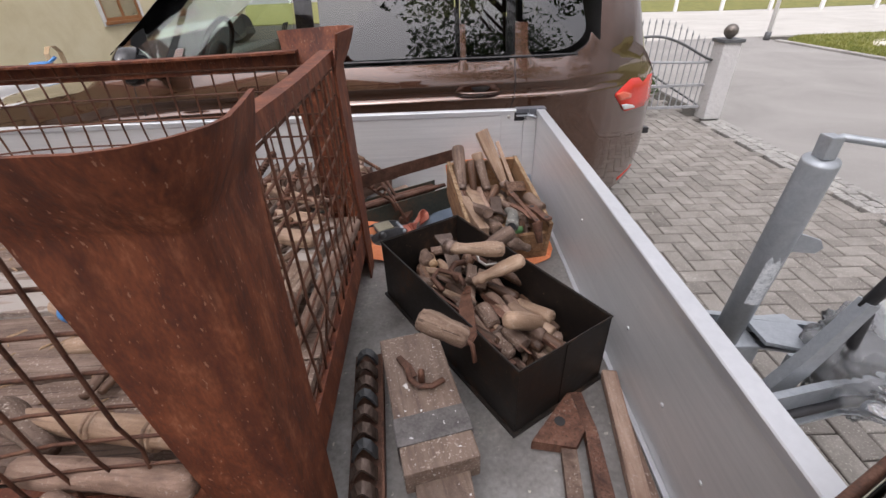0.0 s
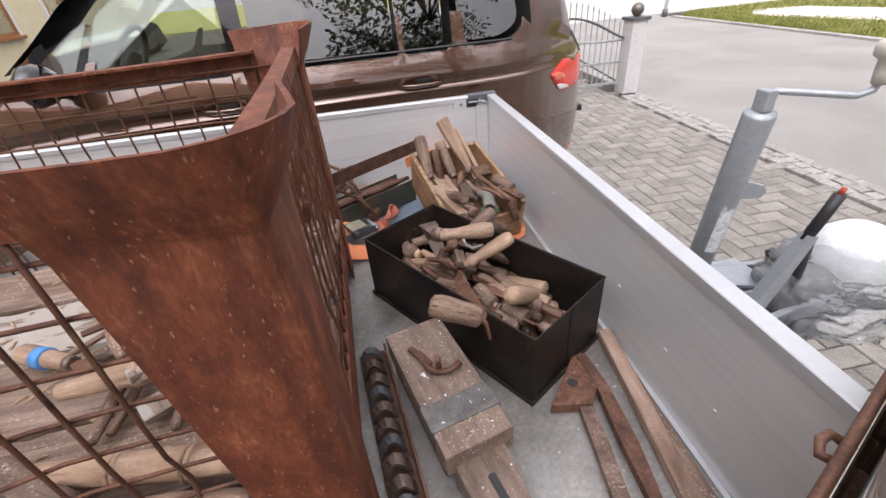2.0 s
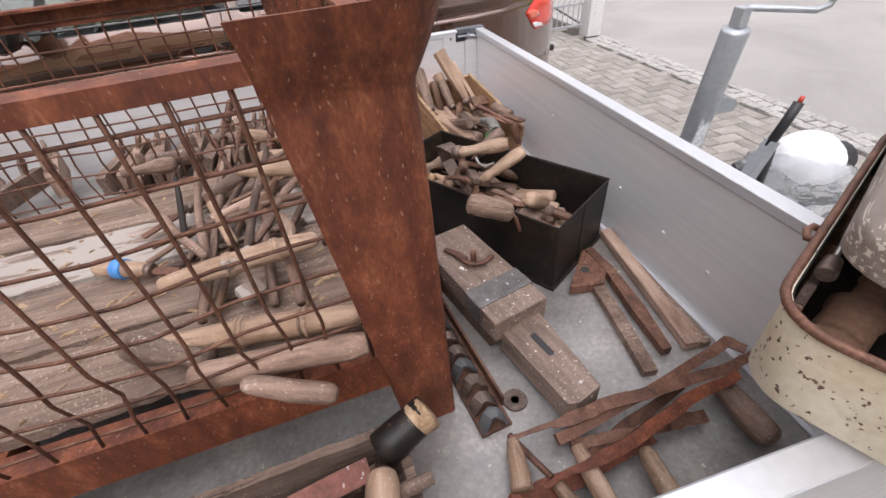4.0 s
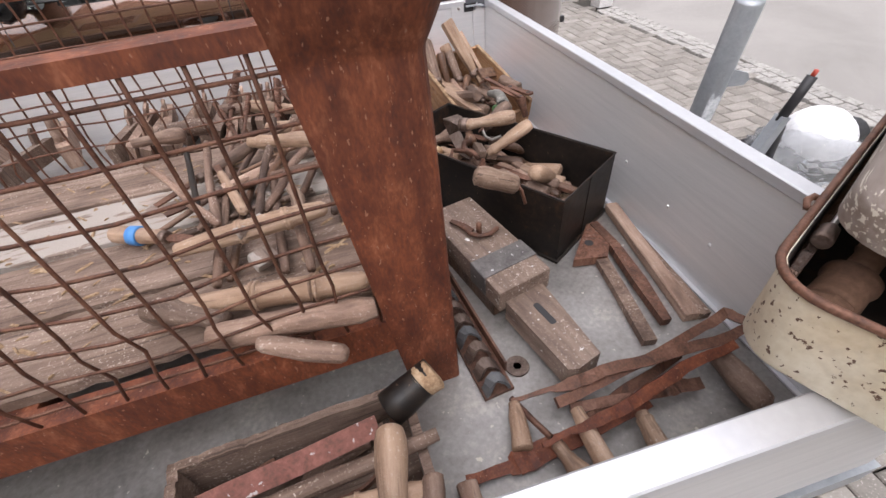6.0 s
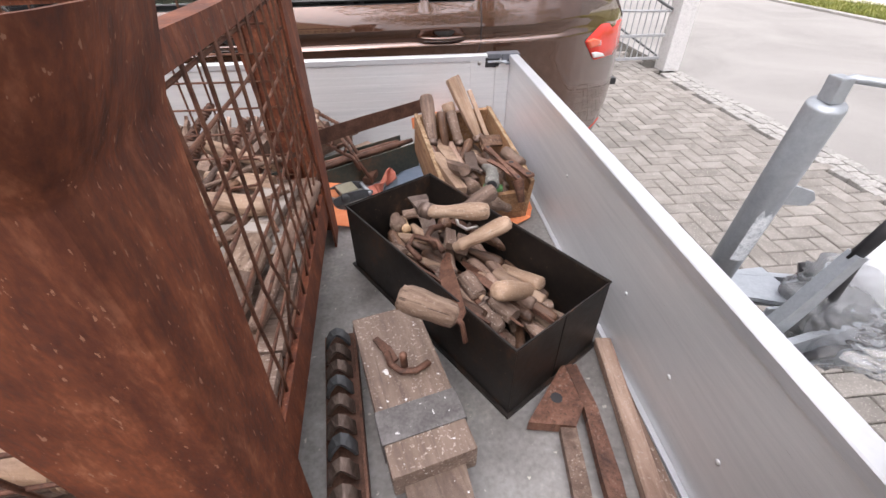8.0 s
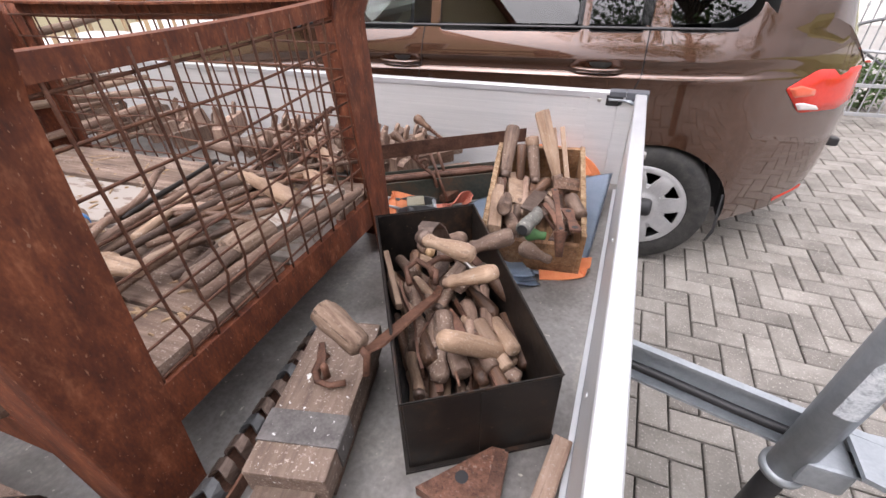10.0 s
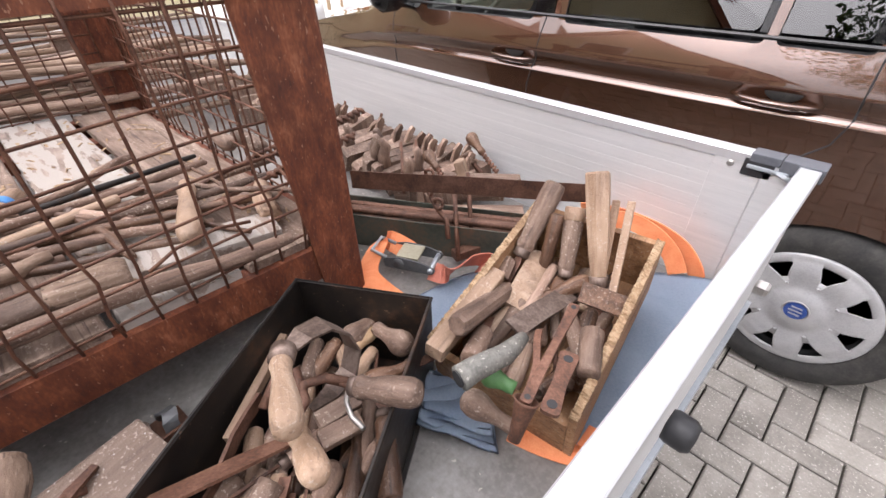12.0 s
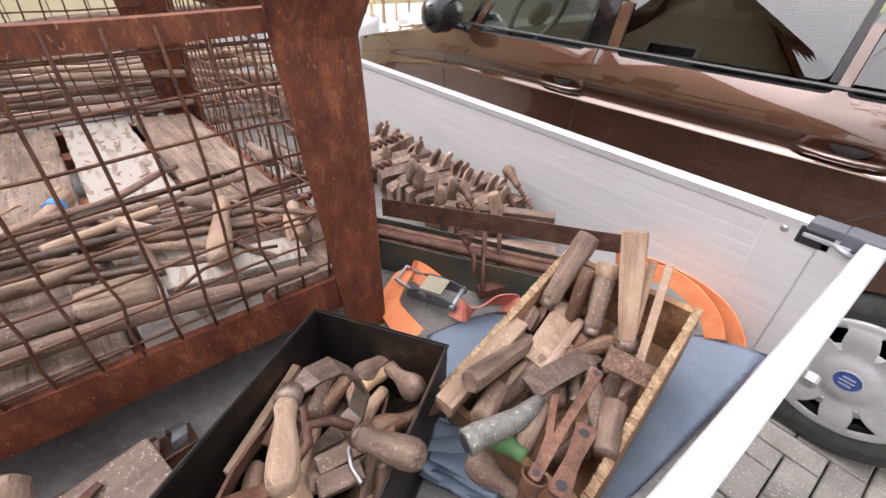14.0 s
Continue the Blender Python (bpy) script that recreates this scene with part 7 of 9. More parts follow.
# ---- big spattered wooden plane, rack of rings, square, bars, saws ----
PLANE_M = pose(-0.395, -1.108, BED_Z, 0, 0, 14.5)
plane_block = thing("wooden_plane", PLANE_M, "large wooden bench plane body spattered with white paint", "plane")
part("upper_body", box(-0.060, 0.060, -0.146, 0.146, 0.044, 0.097, 0.004), BLOCK_WOOD, plane_block, "paint-spattered brown wood")
part("lower_body", box(-0.055, 0.050, -0.120, 0.130, 0.001, 0.0435, 0.003), DARK_WOOD, plane_block)
part("iron_band", ring_box((-0.0625, 0.0625, -0.100, -0.048), (-0.0602, 0.0602, -0.0999, -0.0481), 0.050, 0.0975), IRON_SPATTERED, plane_block)
part("band_top", box(-0.0615, 0.0615, -0.100, -0.048, 0.0975, 0.0995, 0.0006), IRON_SPATTERED, plane_block, "grey iron band with paint specks")
part("tongue", slab([(-0.046, -0.1465), (-0.046, -0.318), (-0.030, -0.326), (0.020, -0.322), (0.042, -0.1465)], 0.016, 0.066), BLOCK_WOOD, plane_block, "slotted wooden tongue")
# thin dark plate on the uncut wood, for the slot's shade
part("tongue_slot", slab(rounded([(-0.010, -0.235), (0.003, -0.235), (0.003, -0.180), (-0.010, -0.180)], 0.005), 0.0662, 0.0668), INTERIOR, plane_block)
hook = part("hook", tube([(-0.014, 0.062, 0.098), (-0.018, 0.045, 0.106), (-0.018, 0.02, 0.106), (-0.006, 0.002, 0.106), (0.016, -0.004, 0.106), (0.040, 0.004, 0.106)], 0.0062, 8, flat=0.7), RUST_DARK, plane_block, smooth=True)
part("hook_plate", strip([(-0.030, 0.082, 0.104), (-0.018, 0.050, 0.107), (-0.010, 0.026, 0.104)], [0.010, 0.015, 0.012], 0.005, axis=(1, 0.3, 0)), RUST_DARK, hook)
part("hook_pin", lathe([(0, 0.097), (0.0062, 0.097), (0.0062, 0.125), (0.004, 0.128), (0, 0.129)], 10, m=pose(0.002, 0.018, 0)), RUST_DARK, hook, smooth=True)
RACK_A, RACK_B = Vector((-0.532, -0.937, BED_Z)), Vector((-0.470, -1.404, BED_Z))
rack = thing("iron_toothed_rail", along(RACK_A, RACK_B), "dark iron rail with a row of worn ring sockets", "iron rail")
RL = (RACK_B - RACK_A).length
part("base_strip", box(-0.026, 0.030, -0.0005, 0.008, 0, RL, 0.001), RUST_DARK, rack, m=pose(0, 0.001, 0))
part("side_strip", box(0.031, 0.036, -0.0005, 0.028, 0, RL * 0.92, 0.001), RUST_DARK, rack, m=pose(0, 0.001, 0))
for k in range(13):
    part("ring_socket", strip([(0.021 * math.cos(a), 0.0085 + 0.027 * math.sin(a), 0.004 * math.sin(3 * a)) for a in [math.pi * j / 8 for j in range(9)]], 0.021, 0.005, axis=(0, 0, 1)), IRON if k % 3 else GALV_DARK, rack, m=pose(0, 0, 0.022 + k * 0.0365, 4 * (k % 3 - 1), 0, 3 * (k % 2)))
washer = tagged(part("washer", lathe([(0.008, 0), (0.021, 0), (0.022, 0.002), (0.021, 0.004), (0.008, 0.004), (0.007, 0.002), (0.008, 0)], 20, m=pose(-0.418, -1.360, BED_Z)), IRON, smooth=False), "flat spotted iron washer on the floor", "washer")
square = thing("wooden_square", pose(0, 0, BED_Z), "old wooden try square with two arms", "try square")
part("stock", slab([(-0.206, -1.166), (-0.132, -1.180), (-0.088, -1.122), (-0.100, -1.064), (-0.120, -1.066)], 0.004, 0.026), RED_WOOD, square)
# thin dark disc on top of the stock paints the hole's shade
part("stock_hole", lathe([(0, 0.0262), (0.010, 0.0262), (0.010, 0.0266), (0, 0.0266)], 14, m=pose(-0.148, -1.128, 0)), INTERIOR, square)
part("arm", strip([(-0.142, -1.172, 0.012), (-0.153, -1.26, 0.012), (-0.173, -1.394, 0.011)], 0.026, 0.016, axis=(1, 0, 0)), OLD_WOOD, square)
part("arm", strip([(-0.103, -1.068, 0.020), (-0.097, -1.15, 0.018), (-0.107, -1.26, 0.016), (-0.119, -1.365, 0.014)], [0.020, 0.022, 0.028, 0.018], 0.018, axis=(1, 0, 0)), RED_WOOD, square)
wood_block((-0.018, -1.008, BED_Z + 0.012), (-0.066, -1.370, BED_Z + 0.012), 0.030, 0.022, OLD_WOOD, "long worn wooden batten beside the wall", "batten", "wooden_batten", 0, "battens")
wood_block((0.000 - 0.022, -1.030, BED_Z + 0.010), (-0.039, -1.374, BED_Z + 0.010), 0.022, 0.018, OLD_WOOD, "thinner wooden batten with a rounded end", "batten", "wooden_batten", 0, "battens")


def forged_iron(points, widths, thick, label, category, name, mat=RUST_DARK, axis=(0.2, 0.9, 0.35)):
    """A flat forged iron of changing width along a line of points."""
    pts, ws = [], []
    for k in range(len(points) - 1):
        for j in range(4):
            f = j / 4
            jit = Vector((0, 0.0012 * math.sin(7 * k + 5 * j), 0.001 * math.cos(5 * k + 3 * j)))
            pts.append(Vector(points[k]).lerp(Vector(points[k + 1]), f) + jit)
            ws.append(widths[k] * (1 - f) + widths[k + 1] * f + 0.0010 * math.sin(4 * k + 9 * j))
    pts.append(Vector(points[-1]))
    ws.append(widths[-1])
    return tagged(part(name, strip(pts, [0.72 * w for w in ws], thick, axis=axis), mat), label, category, "old saws and irons")


forged_iron([(-0.459, -1.430, 0.795), (-0.393, -1.436, 0.805), (-0.360, -1.440, 0.810), (-0.300, -1.435, 0.812), (-0.181, -1.440, 0.812), (-0.061, -1.443, 0.815), (-0.014, -1.437, 0.820)], [0.008, 0.011, 0.028, 0.027, 0.026, 0.024, 0.018], 0.009, "long forged rusty iron with a thin tang", "iron bar", "forged_iron")
forged_iron([(-0.391, -1.457, 0.796), (-0.270, -1.442, 0.800), (-0.099, -1.411, 0.805), (-0.030, -1.398, 0.815), (-0.016, -1.424, 0.818)], [0.024, 0.022, 0.022, 0.026, 0.020], 0.010, "rusty forged iron with a hooked end", "iron bar", "forged_iron")
forged_iron([(-0.444, -1.515, 0.806), (-0.399, -1.512, 0.816), (-0.353, -1.512, 0.822), (-0.279, -1.501, 0.826), (-0.181, -1.476, 0.828), (-0.076, -1.465, 0.830)], [0.010, 0.013, 0.024, 0.026, 0.026, 0.020], 0.007, "red-brown rusty saw blade across the irons", "saw blade", "saw_blade", RUST)
forged_iron([(-0.566, -1.521, 0.781), (-0.500, -1.523, 0.783), (-0.486, -1.521, 0.783), (-0.443, -1.516, 0.784), (-0.352, -1.508, 0.784), (-0.244, -1.495, 0.785)], [0.020, 0.024, 0.048, 0.046, 0.034, 0.022], 0.003, "broad rusty saw blade with a notched end", "saw blade", "saw_blade", RUST, (0.1, 0.95, 0.15))
forged_iron([(-0.370, -1.465, 0.784), (-0.287, -1.478, 0.788), (-0.212, -1.490, 0.790), (-0.190, -1.488, 0.792), (-0.149, -1.493, 0.792)], [0.024, 0.022, 0.020, 0.030, 0.026], 0.007, "short rusty iron with a stepped end", "iron bar", "forged_iron")
forged_iron([(-0.352, -1.488, 0.778), (-0.262, -1.462, 0.780), (-0.140, -1.432, 0.781)], [0.020, 0.026, 0.018], 0.006, "dark rusty saw blade on the floor", "saw blade", "saw_blade")
iron_rod([(-0.456, -1.424, 0.790), (-0.440, -1.468, 0.795), (-0.425, -1.506, 0.800)], 0.0055, "thin rusty tang of a saw", "iron rod")
worn_handle((-0.471, -1.508, 0.793), (-0.455, -1.434, 0.792), 0.0165, "taper", PALE_WOOD, "pale tapered wooden handle on the floor", group="saw handles", seg=14)
worn_handle((-0.369, -1.584, 0.803), (-0.370, -1.479, 0.806), 0.0165, "taper", PALE_WOOD, "pale saw handle with an iron tip", group="saw handles", seg=14)
worn_handle((-0.402, -1.588, 0.803), (-0.421, -1.516, 0.800), 0.0175, "bulb", PALE_WOOD, "pale pear-shaped saw handle", group="saw handles", seg=14)
worn_handle((-0.282, -1.586, 0.800), (-0.276, -1.512, 0.803), 0.0165, "chisel", PALE_WOOD, "brown wooden saw handle", group="saw handles", seg=14)
worn_handle((-0.090, -1.560, 0.800), (-0.094, -1.452, 0.800), 0.022, "smooth", OLD_WOOD, "thick brown wooden handle under the trunk", group="saw handles", seg=14)
# ---- old crate beside the near wall ----
FLAKED = material("flaking_red_paint_on_steel", [(0.09, 0.035, 0.024), (0.17, 0.062, 0.045), (0.25, 0.10, 0.075)], 0.7, 0.05, 30, 200, 0.4, speck=(0.46, 0.43, 0.42), speck_scale=90, speck_at=0.66)


def splintered_board(x0, x1, y0, y1, h, seed):
    """An upright board with a frayed, uneven top edge."""
    rng = random.Random(seed)
    bm = bmesh.new()
    along_x = x1 - x0 > y1 - y0
    n, rows = 44, []
    for k in range(n + 1):
        t = k / n
        top = h - 0.003 + 0.004 * noise.noise(Vector((t * 7, seed, 0))) - (rng.uniform(0.002, 0.008) if rng.random() < 0.22 else 0)
        a, b = ((x0 + (x1 - x0) * t, y0), (x0 + (x1 - x0) * t, y1)) if along_x else ((x0, y0 + (y1 - y0) * t), (x1, y0 + (y1 - y0) * t))
        rows.append([bm.verts.new((*a, 0)), bm.verts.new((*a, top - 0.002)), bm.verts.new((*b, top - rng.uniform(0, 0.003))), bm.verts.new((*b, 0))])
    for r0, r1 in zip(rows, rows[1:]):
        for q in range(4):
            bm.faces.new((r0[q], r1[q], r1[(q + 1) % 4], r0[(q + 1) % 4]))
    bm.faces.new(rows[0])
    bm.faces.new(rows[-1][::-1])
    bmesh.ops.recalc_face_normals(bm, faces=bm.faces)
    return bm


CRATE_M = pose(-0.775, -1.605, BED_Z + 0.001, 0, 0, 4.0)
crate = thing("wooden_crate", CRATE_M, "weathered wooden crate with old tools beside the cage", "crate")
part("side_board", splintered_board(-0.172, 0.172, 0.0, 0.013, 0.108, 1), GREY_WOOD, crate)
part("side_board", splintered_board(-0.172, 0.172, 0.190, 0.203, 0.110, 2), GREY_WOOD, crate)
part("end_board", splintered_board(-0.172, -0.158, 0.0135, 0.1895, 0.108, 3), GREY_WOOD, crate)
part("end_board", splintered_board(0.158, 0.172, 0.0135, 0.1895, 0.106, 4), GREY_WOOD, crate)
part("bottom", box(-0.157, 0.157, 0.0135, 0.1895, 0.001, 0.012), GREY_WOOD, crate)
CRATE_C = CRATE_M @ pose(0, 0.10, 0, 0, 0, 90)
tool_heap(CRATE_C, 0.075, 0.130, 0.022, 0.055, 14, 41, ("bare", "flat", "iron"), spin=0.3, group="tools in the crate")
iron_bar((-0.937, -1.489, 0.872), (-0.671, -1.445, 0.872), 0.030, 0.005, "rusty saw blade with flaking paint", "saw blade", "saw_blade", FLAKED, 0.001, (0.1, 0.85, 0.5), 42, "tools in the crate")
stick((-0.946, -1.524, 0.872), (-0.592, -1.488, 0.885), 0.012, OLD_WOOD, "grey wooden rod across the crate", "rod", "wooden_rod", 43, 0.002, "tools in the crate")
worn_handle((-0.653, -1.468, 0.905), (-0.664, -1.566, 0.900), 0.021, "smooth", PALE_WOOD, "pale cracked wooden handle with a blue mark", group="tools in the crate", seg=14)
worn_handle((-0.607, -1.553, 0.882), (-0.747, -1.541, 0.885), 0.0155, "spindle", PALE_WOOD, "turned spindle handle across the crate", group="tools in the crate", seg=14)
worn_handle((-0.611, -1.537, 0.890), (-0.619, -1.580, 0.885), 0.0145, "smooth", OLD_WOOD, "round wooden cross handle", group="tools in the crate")
iron_rod([(-0.747, -1.541, 0.885), (-0.768, -1.533, 0.885), (-0.782, -1.533, 0.885)], 0.005, "green corroded metal tip of a spindle", "metal tip", "metal_tip", GREEN)
horn = thing("horn_mallet", pose(0, 0, 0), "dark cylindrical mallet with a frayed straw end", "mallet")
part("body", handle_shape(0.085, 0.027, "plain", 16), TIN_BLACK, horn, smooth=True, m=along((-0.652, -1.435, 0.885), (-0.591, -1.414, 0.905)))
part("frayed_end", handle_shape(0.030, 0.025, "frayed", 16, 0.002, 3), CHIP, horn, "frayed straw-coloured end", smooth=True, m=along((-0.601, -1.420, 0.903), (-0.582, -1.412, 0.910)))
wood_block((-1.316, -1.434, 0.860), (-0.995, -1.464, 0.860), 0.022, 0.05, PALE_WOOD, "pale bar of wood leaning beside the crate", "wood bar", "wooden_bar", 8)
wood_block((-0.996, -1.460, 0.855), (-0.987, -1.506, 0.855), 0.022, 0.05, PALE_WOOD, "short end bar of a pale frame", "wood bar", "wooden_bar", 8)
worn_handle((-0.568, -1.576, 0.790), (-0.567, -1.528, 0.795), 0.017, "plain", OLD_WOOD, "brown saw handle beside the crate", group="saw handles")
# ---- enamel trunk on the corner of the walls ----
TRUNK_M = pose(-0.298, -1.574, TOP_Z + 0.003, 0, 0, 26.2)
TRUNK_H = 0.104


def rounded_rect(x0, x1, y0, y1, r, n=6):
    pts = []
    for cx, cy, a0 in ((x1 - r, y1 - r, 0), (x0 + r, y1 - r, 90), (x0 + r, y0 + r, 180), (x1 - r, y0 + r, 270)):
        for k in range(n + 1):
            a = math.radians(a0 + 90 * k / n)
            pts.append((cx + r * math.cos(a), cy + r * math.sin(a)))
    return pts


def shell(x1, y0, h, r, th, bottom_r=0.012, flip=False):
    """A pressed-metal tray with rounded corners, open on top."""
    bm = bmesh.new()
    def ring(grow, z):
        return [bm.verts.new((x, y, z)) for x, y in rounded_rect(-grow, x1 + grow, y0 - grow, grow, r + grow)]
    rows = [ring(-bottom_r, 0), ring(-0.004, bottom_r * 0.5), ring(0, bottom_r), ring(0, h), ring(-th, h), ring(-th, bottom_r + th), ring(-bottom_r - th, th)]
    for a, b in zip(rows, rows[1:]):
        n = len(a)
        for k in range(n):
            bm.faces.new((a[k], a[(k + 1) % n], b[(k + 1) % n], b[k]))
    bm.faces.new(rows[0][::-1])
    bm.faces.new(rows[-1])
    bmesh.ops.recalc_face_normals(bm, faces=bm.faces)
    return bm


trunk = thing("enamel_trunk", TRUNK_M, "chipped cream enamel trunk with its ribbed lid ajar", "trunk")
tray = part("tray", shell(0.46, -0.30, TRUNK_H, 0.045, 0.002), [ENAMEL], trunk, "chipped cream enamel outside", smooth=True)
tray.data.set_sharp_from_angle(angle=radians(45))
part("rim", tube([(x, y, TRUNK_H) for x, y in rounded_rect(-0.003, 0.463, -0.303, 0.003, 0.048)], 0.0042, 8, closed=True), RUST_DARK, trunk, "rusty bare metal rim", smooth=True)
part("lining", shell(0.4555, -0.2955, TRUNK_H - 0.0045, 0.043, 0.0015), TIN_BLACK, trunk, "dark lining", smooth=True, m=pose(0.00225, -0.00225, 0.003))
part("clasp", tube([(0.17, 0.004, 0.078), (0.168, 0.012, 0.078), (0.18, 0.016, 0.080), (0.192, 0.013, 0.080), (0.192, 0.004, 0.078)], 0.004, 8), RUST_DARK, trunk, smooth=True)


def trunk_lid():
    bm = bmesh.new()
    def ring(grow, z):
        return [bm.verts.new((x, y, z)) for x, y in rounded_rect(-grow, 0.46 + grow, -0.30 - grow, grow, 0.05 + max(grow, -0.02))]
    rows = [ring(0, 0), ring(0.001, 0.026), ring(-0.004, 0.034), ring(-0.016, 0.0395), ring(-0.030, 0.041)]
    for a, b in zip(rows, rows[1:]):
        for k in range(len(a)):
            bm.faces.new((a[k], a[(k + 1) % len(a)], b[(k + 1) % len(a)], b[k]))
    bm.faces.new(rows[-1])
    bmesh.ops.recalc_face_normals(bm, faces=bm.faces)
    lid = part("lid", bm, ENAMEL_LID, trunk, "ribbed lid with peeling enamel", smooth=True, m=pose(0.052, -0.013, TRUNK_H + 0.025, 3.0, 1.0, 1.5))
    lid.data.set_sharp_from_angle(angle=radians(50))
    for k in range(5):
        y = -0.255 + 0.0525 * k
        part("rib", lathe([(0, 0), (0.4, 0.0), (0.9, 0.012), (1.0, 0.03), (1.0, 0.345), (0.9, 0.363), (0.4, 0.375), (0, 0.375)], 10, m=pose(0.045, y, 0.0385, 0, 90, 0) @ Matrix.Diagonal((0.0085, 0.017, 1, 1))), ENAMEL_LID, lid, smooth=True)
    return lid


trunk_lid()
casting = thing("iron_casting", TRUNK_M @ along((0.052, -0.046, 0.026), (0.150, -0.056, 0.052)), "rust-brown iron casting with a faceted end in the trunk", "iron casting")
part("faceted_end", lathe([(0, 0.0), (0.017, 0.001), (0.025, 0.009), (0.026, 0.028), (0.023, 0.034), (0, 0.035)], 8), RUST_PALE, casting)
part("barrel", lathe([(0, 0.0355), (0.022, 0.036), (0.023, 0.042), (0.022, 0.066), (0.025, 0.070), (0.025, 0.077), (0.018, 0.082), (0, 0.083)], 22), RUST_PALE, casting, smooth=True)
part("neck", lathe([(0, 0.0835), (0.014, 0.084), (0.013, 0.112), (0.016, 0.117), (0.014, 0.126), (0, 0.127)], 18), RUST_PALE, casting, smooth=True)
worn_handle(TRUNK_M @ Vector((0.16, -0.21, 0.025)), TRUNK_M @ Vector((0.36, -0.17, 0.03)), 0.015, "plain", OLD_WOOD, "long brown roller inside the trunk", "roller", seg=18, name="roller")
hand_tool(TRUNK_M @ Vector((0.098, -0.016, 0.090)), TRUNK_M @ Vector((0.122, -0.016, 0.092)), 0.009, "plain", IRON, "rod", 0.09, 0.012, "slim steel bolt tool inside the trunk", metal=STEEL)
for k in range(9):
    wood_block(TRUNK_M @ Vector((0.05 + 0.038 * k, -0.011, 0.040)), TRUNK_M @ Vector((0.07 + 0.038 * k, -0.011, 0.070)), 0.010, 0.012, DARK_WOOD, "dark stub in a rack inside the trunk", "rack stub", "rack_stub", 10 * k, "rack in the trunk")
iron_bar(TRUNK_M @ Vector((0.33, -0.02, 0.085)), TRUNK_M @ Vector((0.42, -0.05, 0.10)), 0.022, 0.004, "curled strip of rusty sheet", "iron strap", "iron_strap", RUST_DARK, 0.014, (0.2, 0.2, 0.9), 51)
# ---- on the cage's plank floor ----
spindle = worn_handle((-0.920, -1.257, 1.014), (-0.635, -1.299, 1.016), 0.0195, "spindle", PALE_WOOD, "long pale turned spindle on the planks", "spindle", "things in the cage", 16, "turned_spindle")
for z in (0.412, 0.437, 0.712, 0.737):
    part("turned_bead", lathe([(0.0185, -0.0028), (0.0222, -0.0020), (0.0228, 0.0), (0.0222, 0.0020), (0.0185, 0.0028)], 16, m=pose(0, 0, 0.289 * z)), PALE_WOOD, spindle, smooth=True)
stick((-0.857, -1.330, 1.013), (-0.633, -1.352, 1.015), 0.019, OLD_WOOD, "thick round brown pole on the planks", "pole", "wooden_pole", 61, 0.002, "things in the cage")
worn_handle((-0.679, -1.412, 1.007), (-0.791, -1.367, 1.019), 0.0140, "smooth", OLD_WOOD, "worn pale handle poking through the mesh", "tool handle", "things in the cage", 14)
worn_handle((-0.963, -1.238, 1.011), (-0.837, -1.308, 1.014), 0.022, "bulb", OLD_WOOD, "flat brown wooden paddle end", "tool handle", "things in the cage", 14)
hand_tool((-1.078, -1.001, 0.997), (-0.974, -1.051, 0.998), 0.0175, "chisel", PALE_WOOD, "flat", 0.05, 0.02, "pale file handle wound with blue tape", group="things in the cage", seg=14)
tape = tagged(part("blue_tape", lathe([(0.0172, 0), (0.0185, 0.001), (0.0185, 0.019), (0.0172, 0.020)], 16), BLUE, smooth=True), "band of blue tape on a file handle", "tape")
tape.matrix_basis = along((-1.042, -1.020, 0.998), (-0.974, -1.051, 0.998))
worn_handle((-0.926, -1.151, 1.036), (-0.680, -1.127, 1.041), 0.0185, "spindle", PALE_WOOD, "pale turned handle across the sticks", "tool handle", "things in the cage", 14)
wood_block((-0.825, -1.159, 1.047), (-0.784, -1.126, 1.045), 0.018, 0.016, WHITE_WOOD, "small mallet head crusted with plaster", "mallet head", "mallet_head", 12, "things in the cage", 0.006)
wood_block((-0.811, -1.195, 1.009), (-0.779, -1.172, 1.008), 0.030, 0.024, WHITE_WOOD, "lump of white plaster on the planks", "plaster lump", "plaster_lump", 30, "", 0.008)
stick((-0.866, -1.217, 1.002), (-0.921, -0.544, 0.973), 0.0088, STICK_WOOD, "worn brown handle across the planks", "stick", "wooden_stick", 62, 0.003, "things in the cage")
stick((-0.848, -1.208, 1.000), (-0.839, -0.812, 0.979), 0.0075, DARK_WOOD, "dark worn stick among the others", "stick", "wooden_stick", 63, 0.003, "things in the cage")
stick((-0.760, -1.222, 1.003), (-0.808, -0.761, 0.984), 0.0085, STICK_WOOD, "worn brown handle across the planks", "stick", "wooden_stick", 64, 0.003, "things in the cage")
stick((-0.720, -1.234, 1.004), (-0.753, -0.969, 0.996), 0.0085, STICK_WOOD, "worn brown handle across the planks", "stick", "wooden_stick", 65, 0.003, "things in the cage")
stick((-0.921, -1.041, 0.996), (-0.822, -0.653, 0.982), 0.0065, STICK_WOOD, "thin brown stick across the planks", "stick", "wooden_stick", 66, 0.003, "things in the cage")
hand_tool((-0.836, -1.040, 1.010), (-0.901, -0.861, 1.002), 0.010, "plain", PALE_WOOD, "flat", 0.06, 0.014, "slim pale chisel on the planks", group="things in the cage")
worn_handle((-0.886, -0.455, 0.990), (-0.669, -0.607, 0.991), 0.0185, "file", PALE_WOOD, "pale handle at the back of the cage", "tool handle", "things in the cage", 14)
worn_handle((-0.824, -0.624, 0.981), (-0.668, -0.669, 0.984), 0.0175, "turned", PALE_WOOD, "pale turned handle at the back of the cage", "tool handle", "things in the cage", 14)
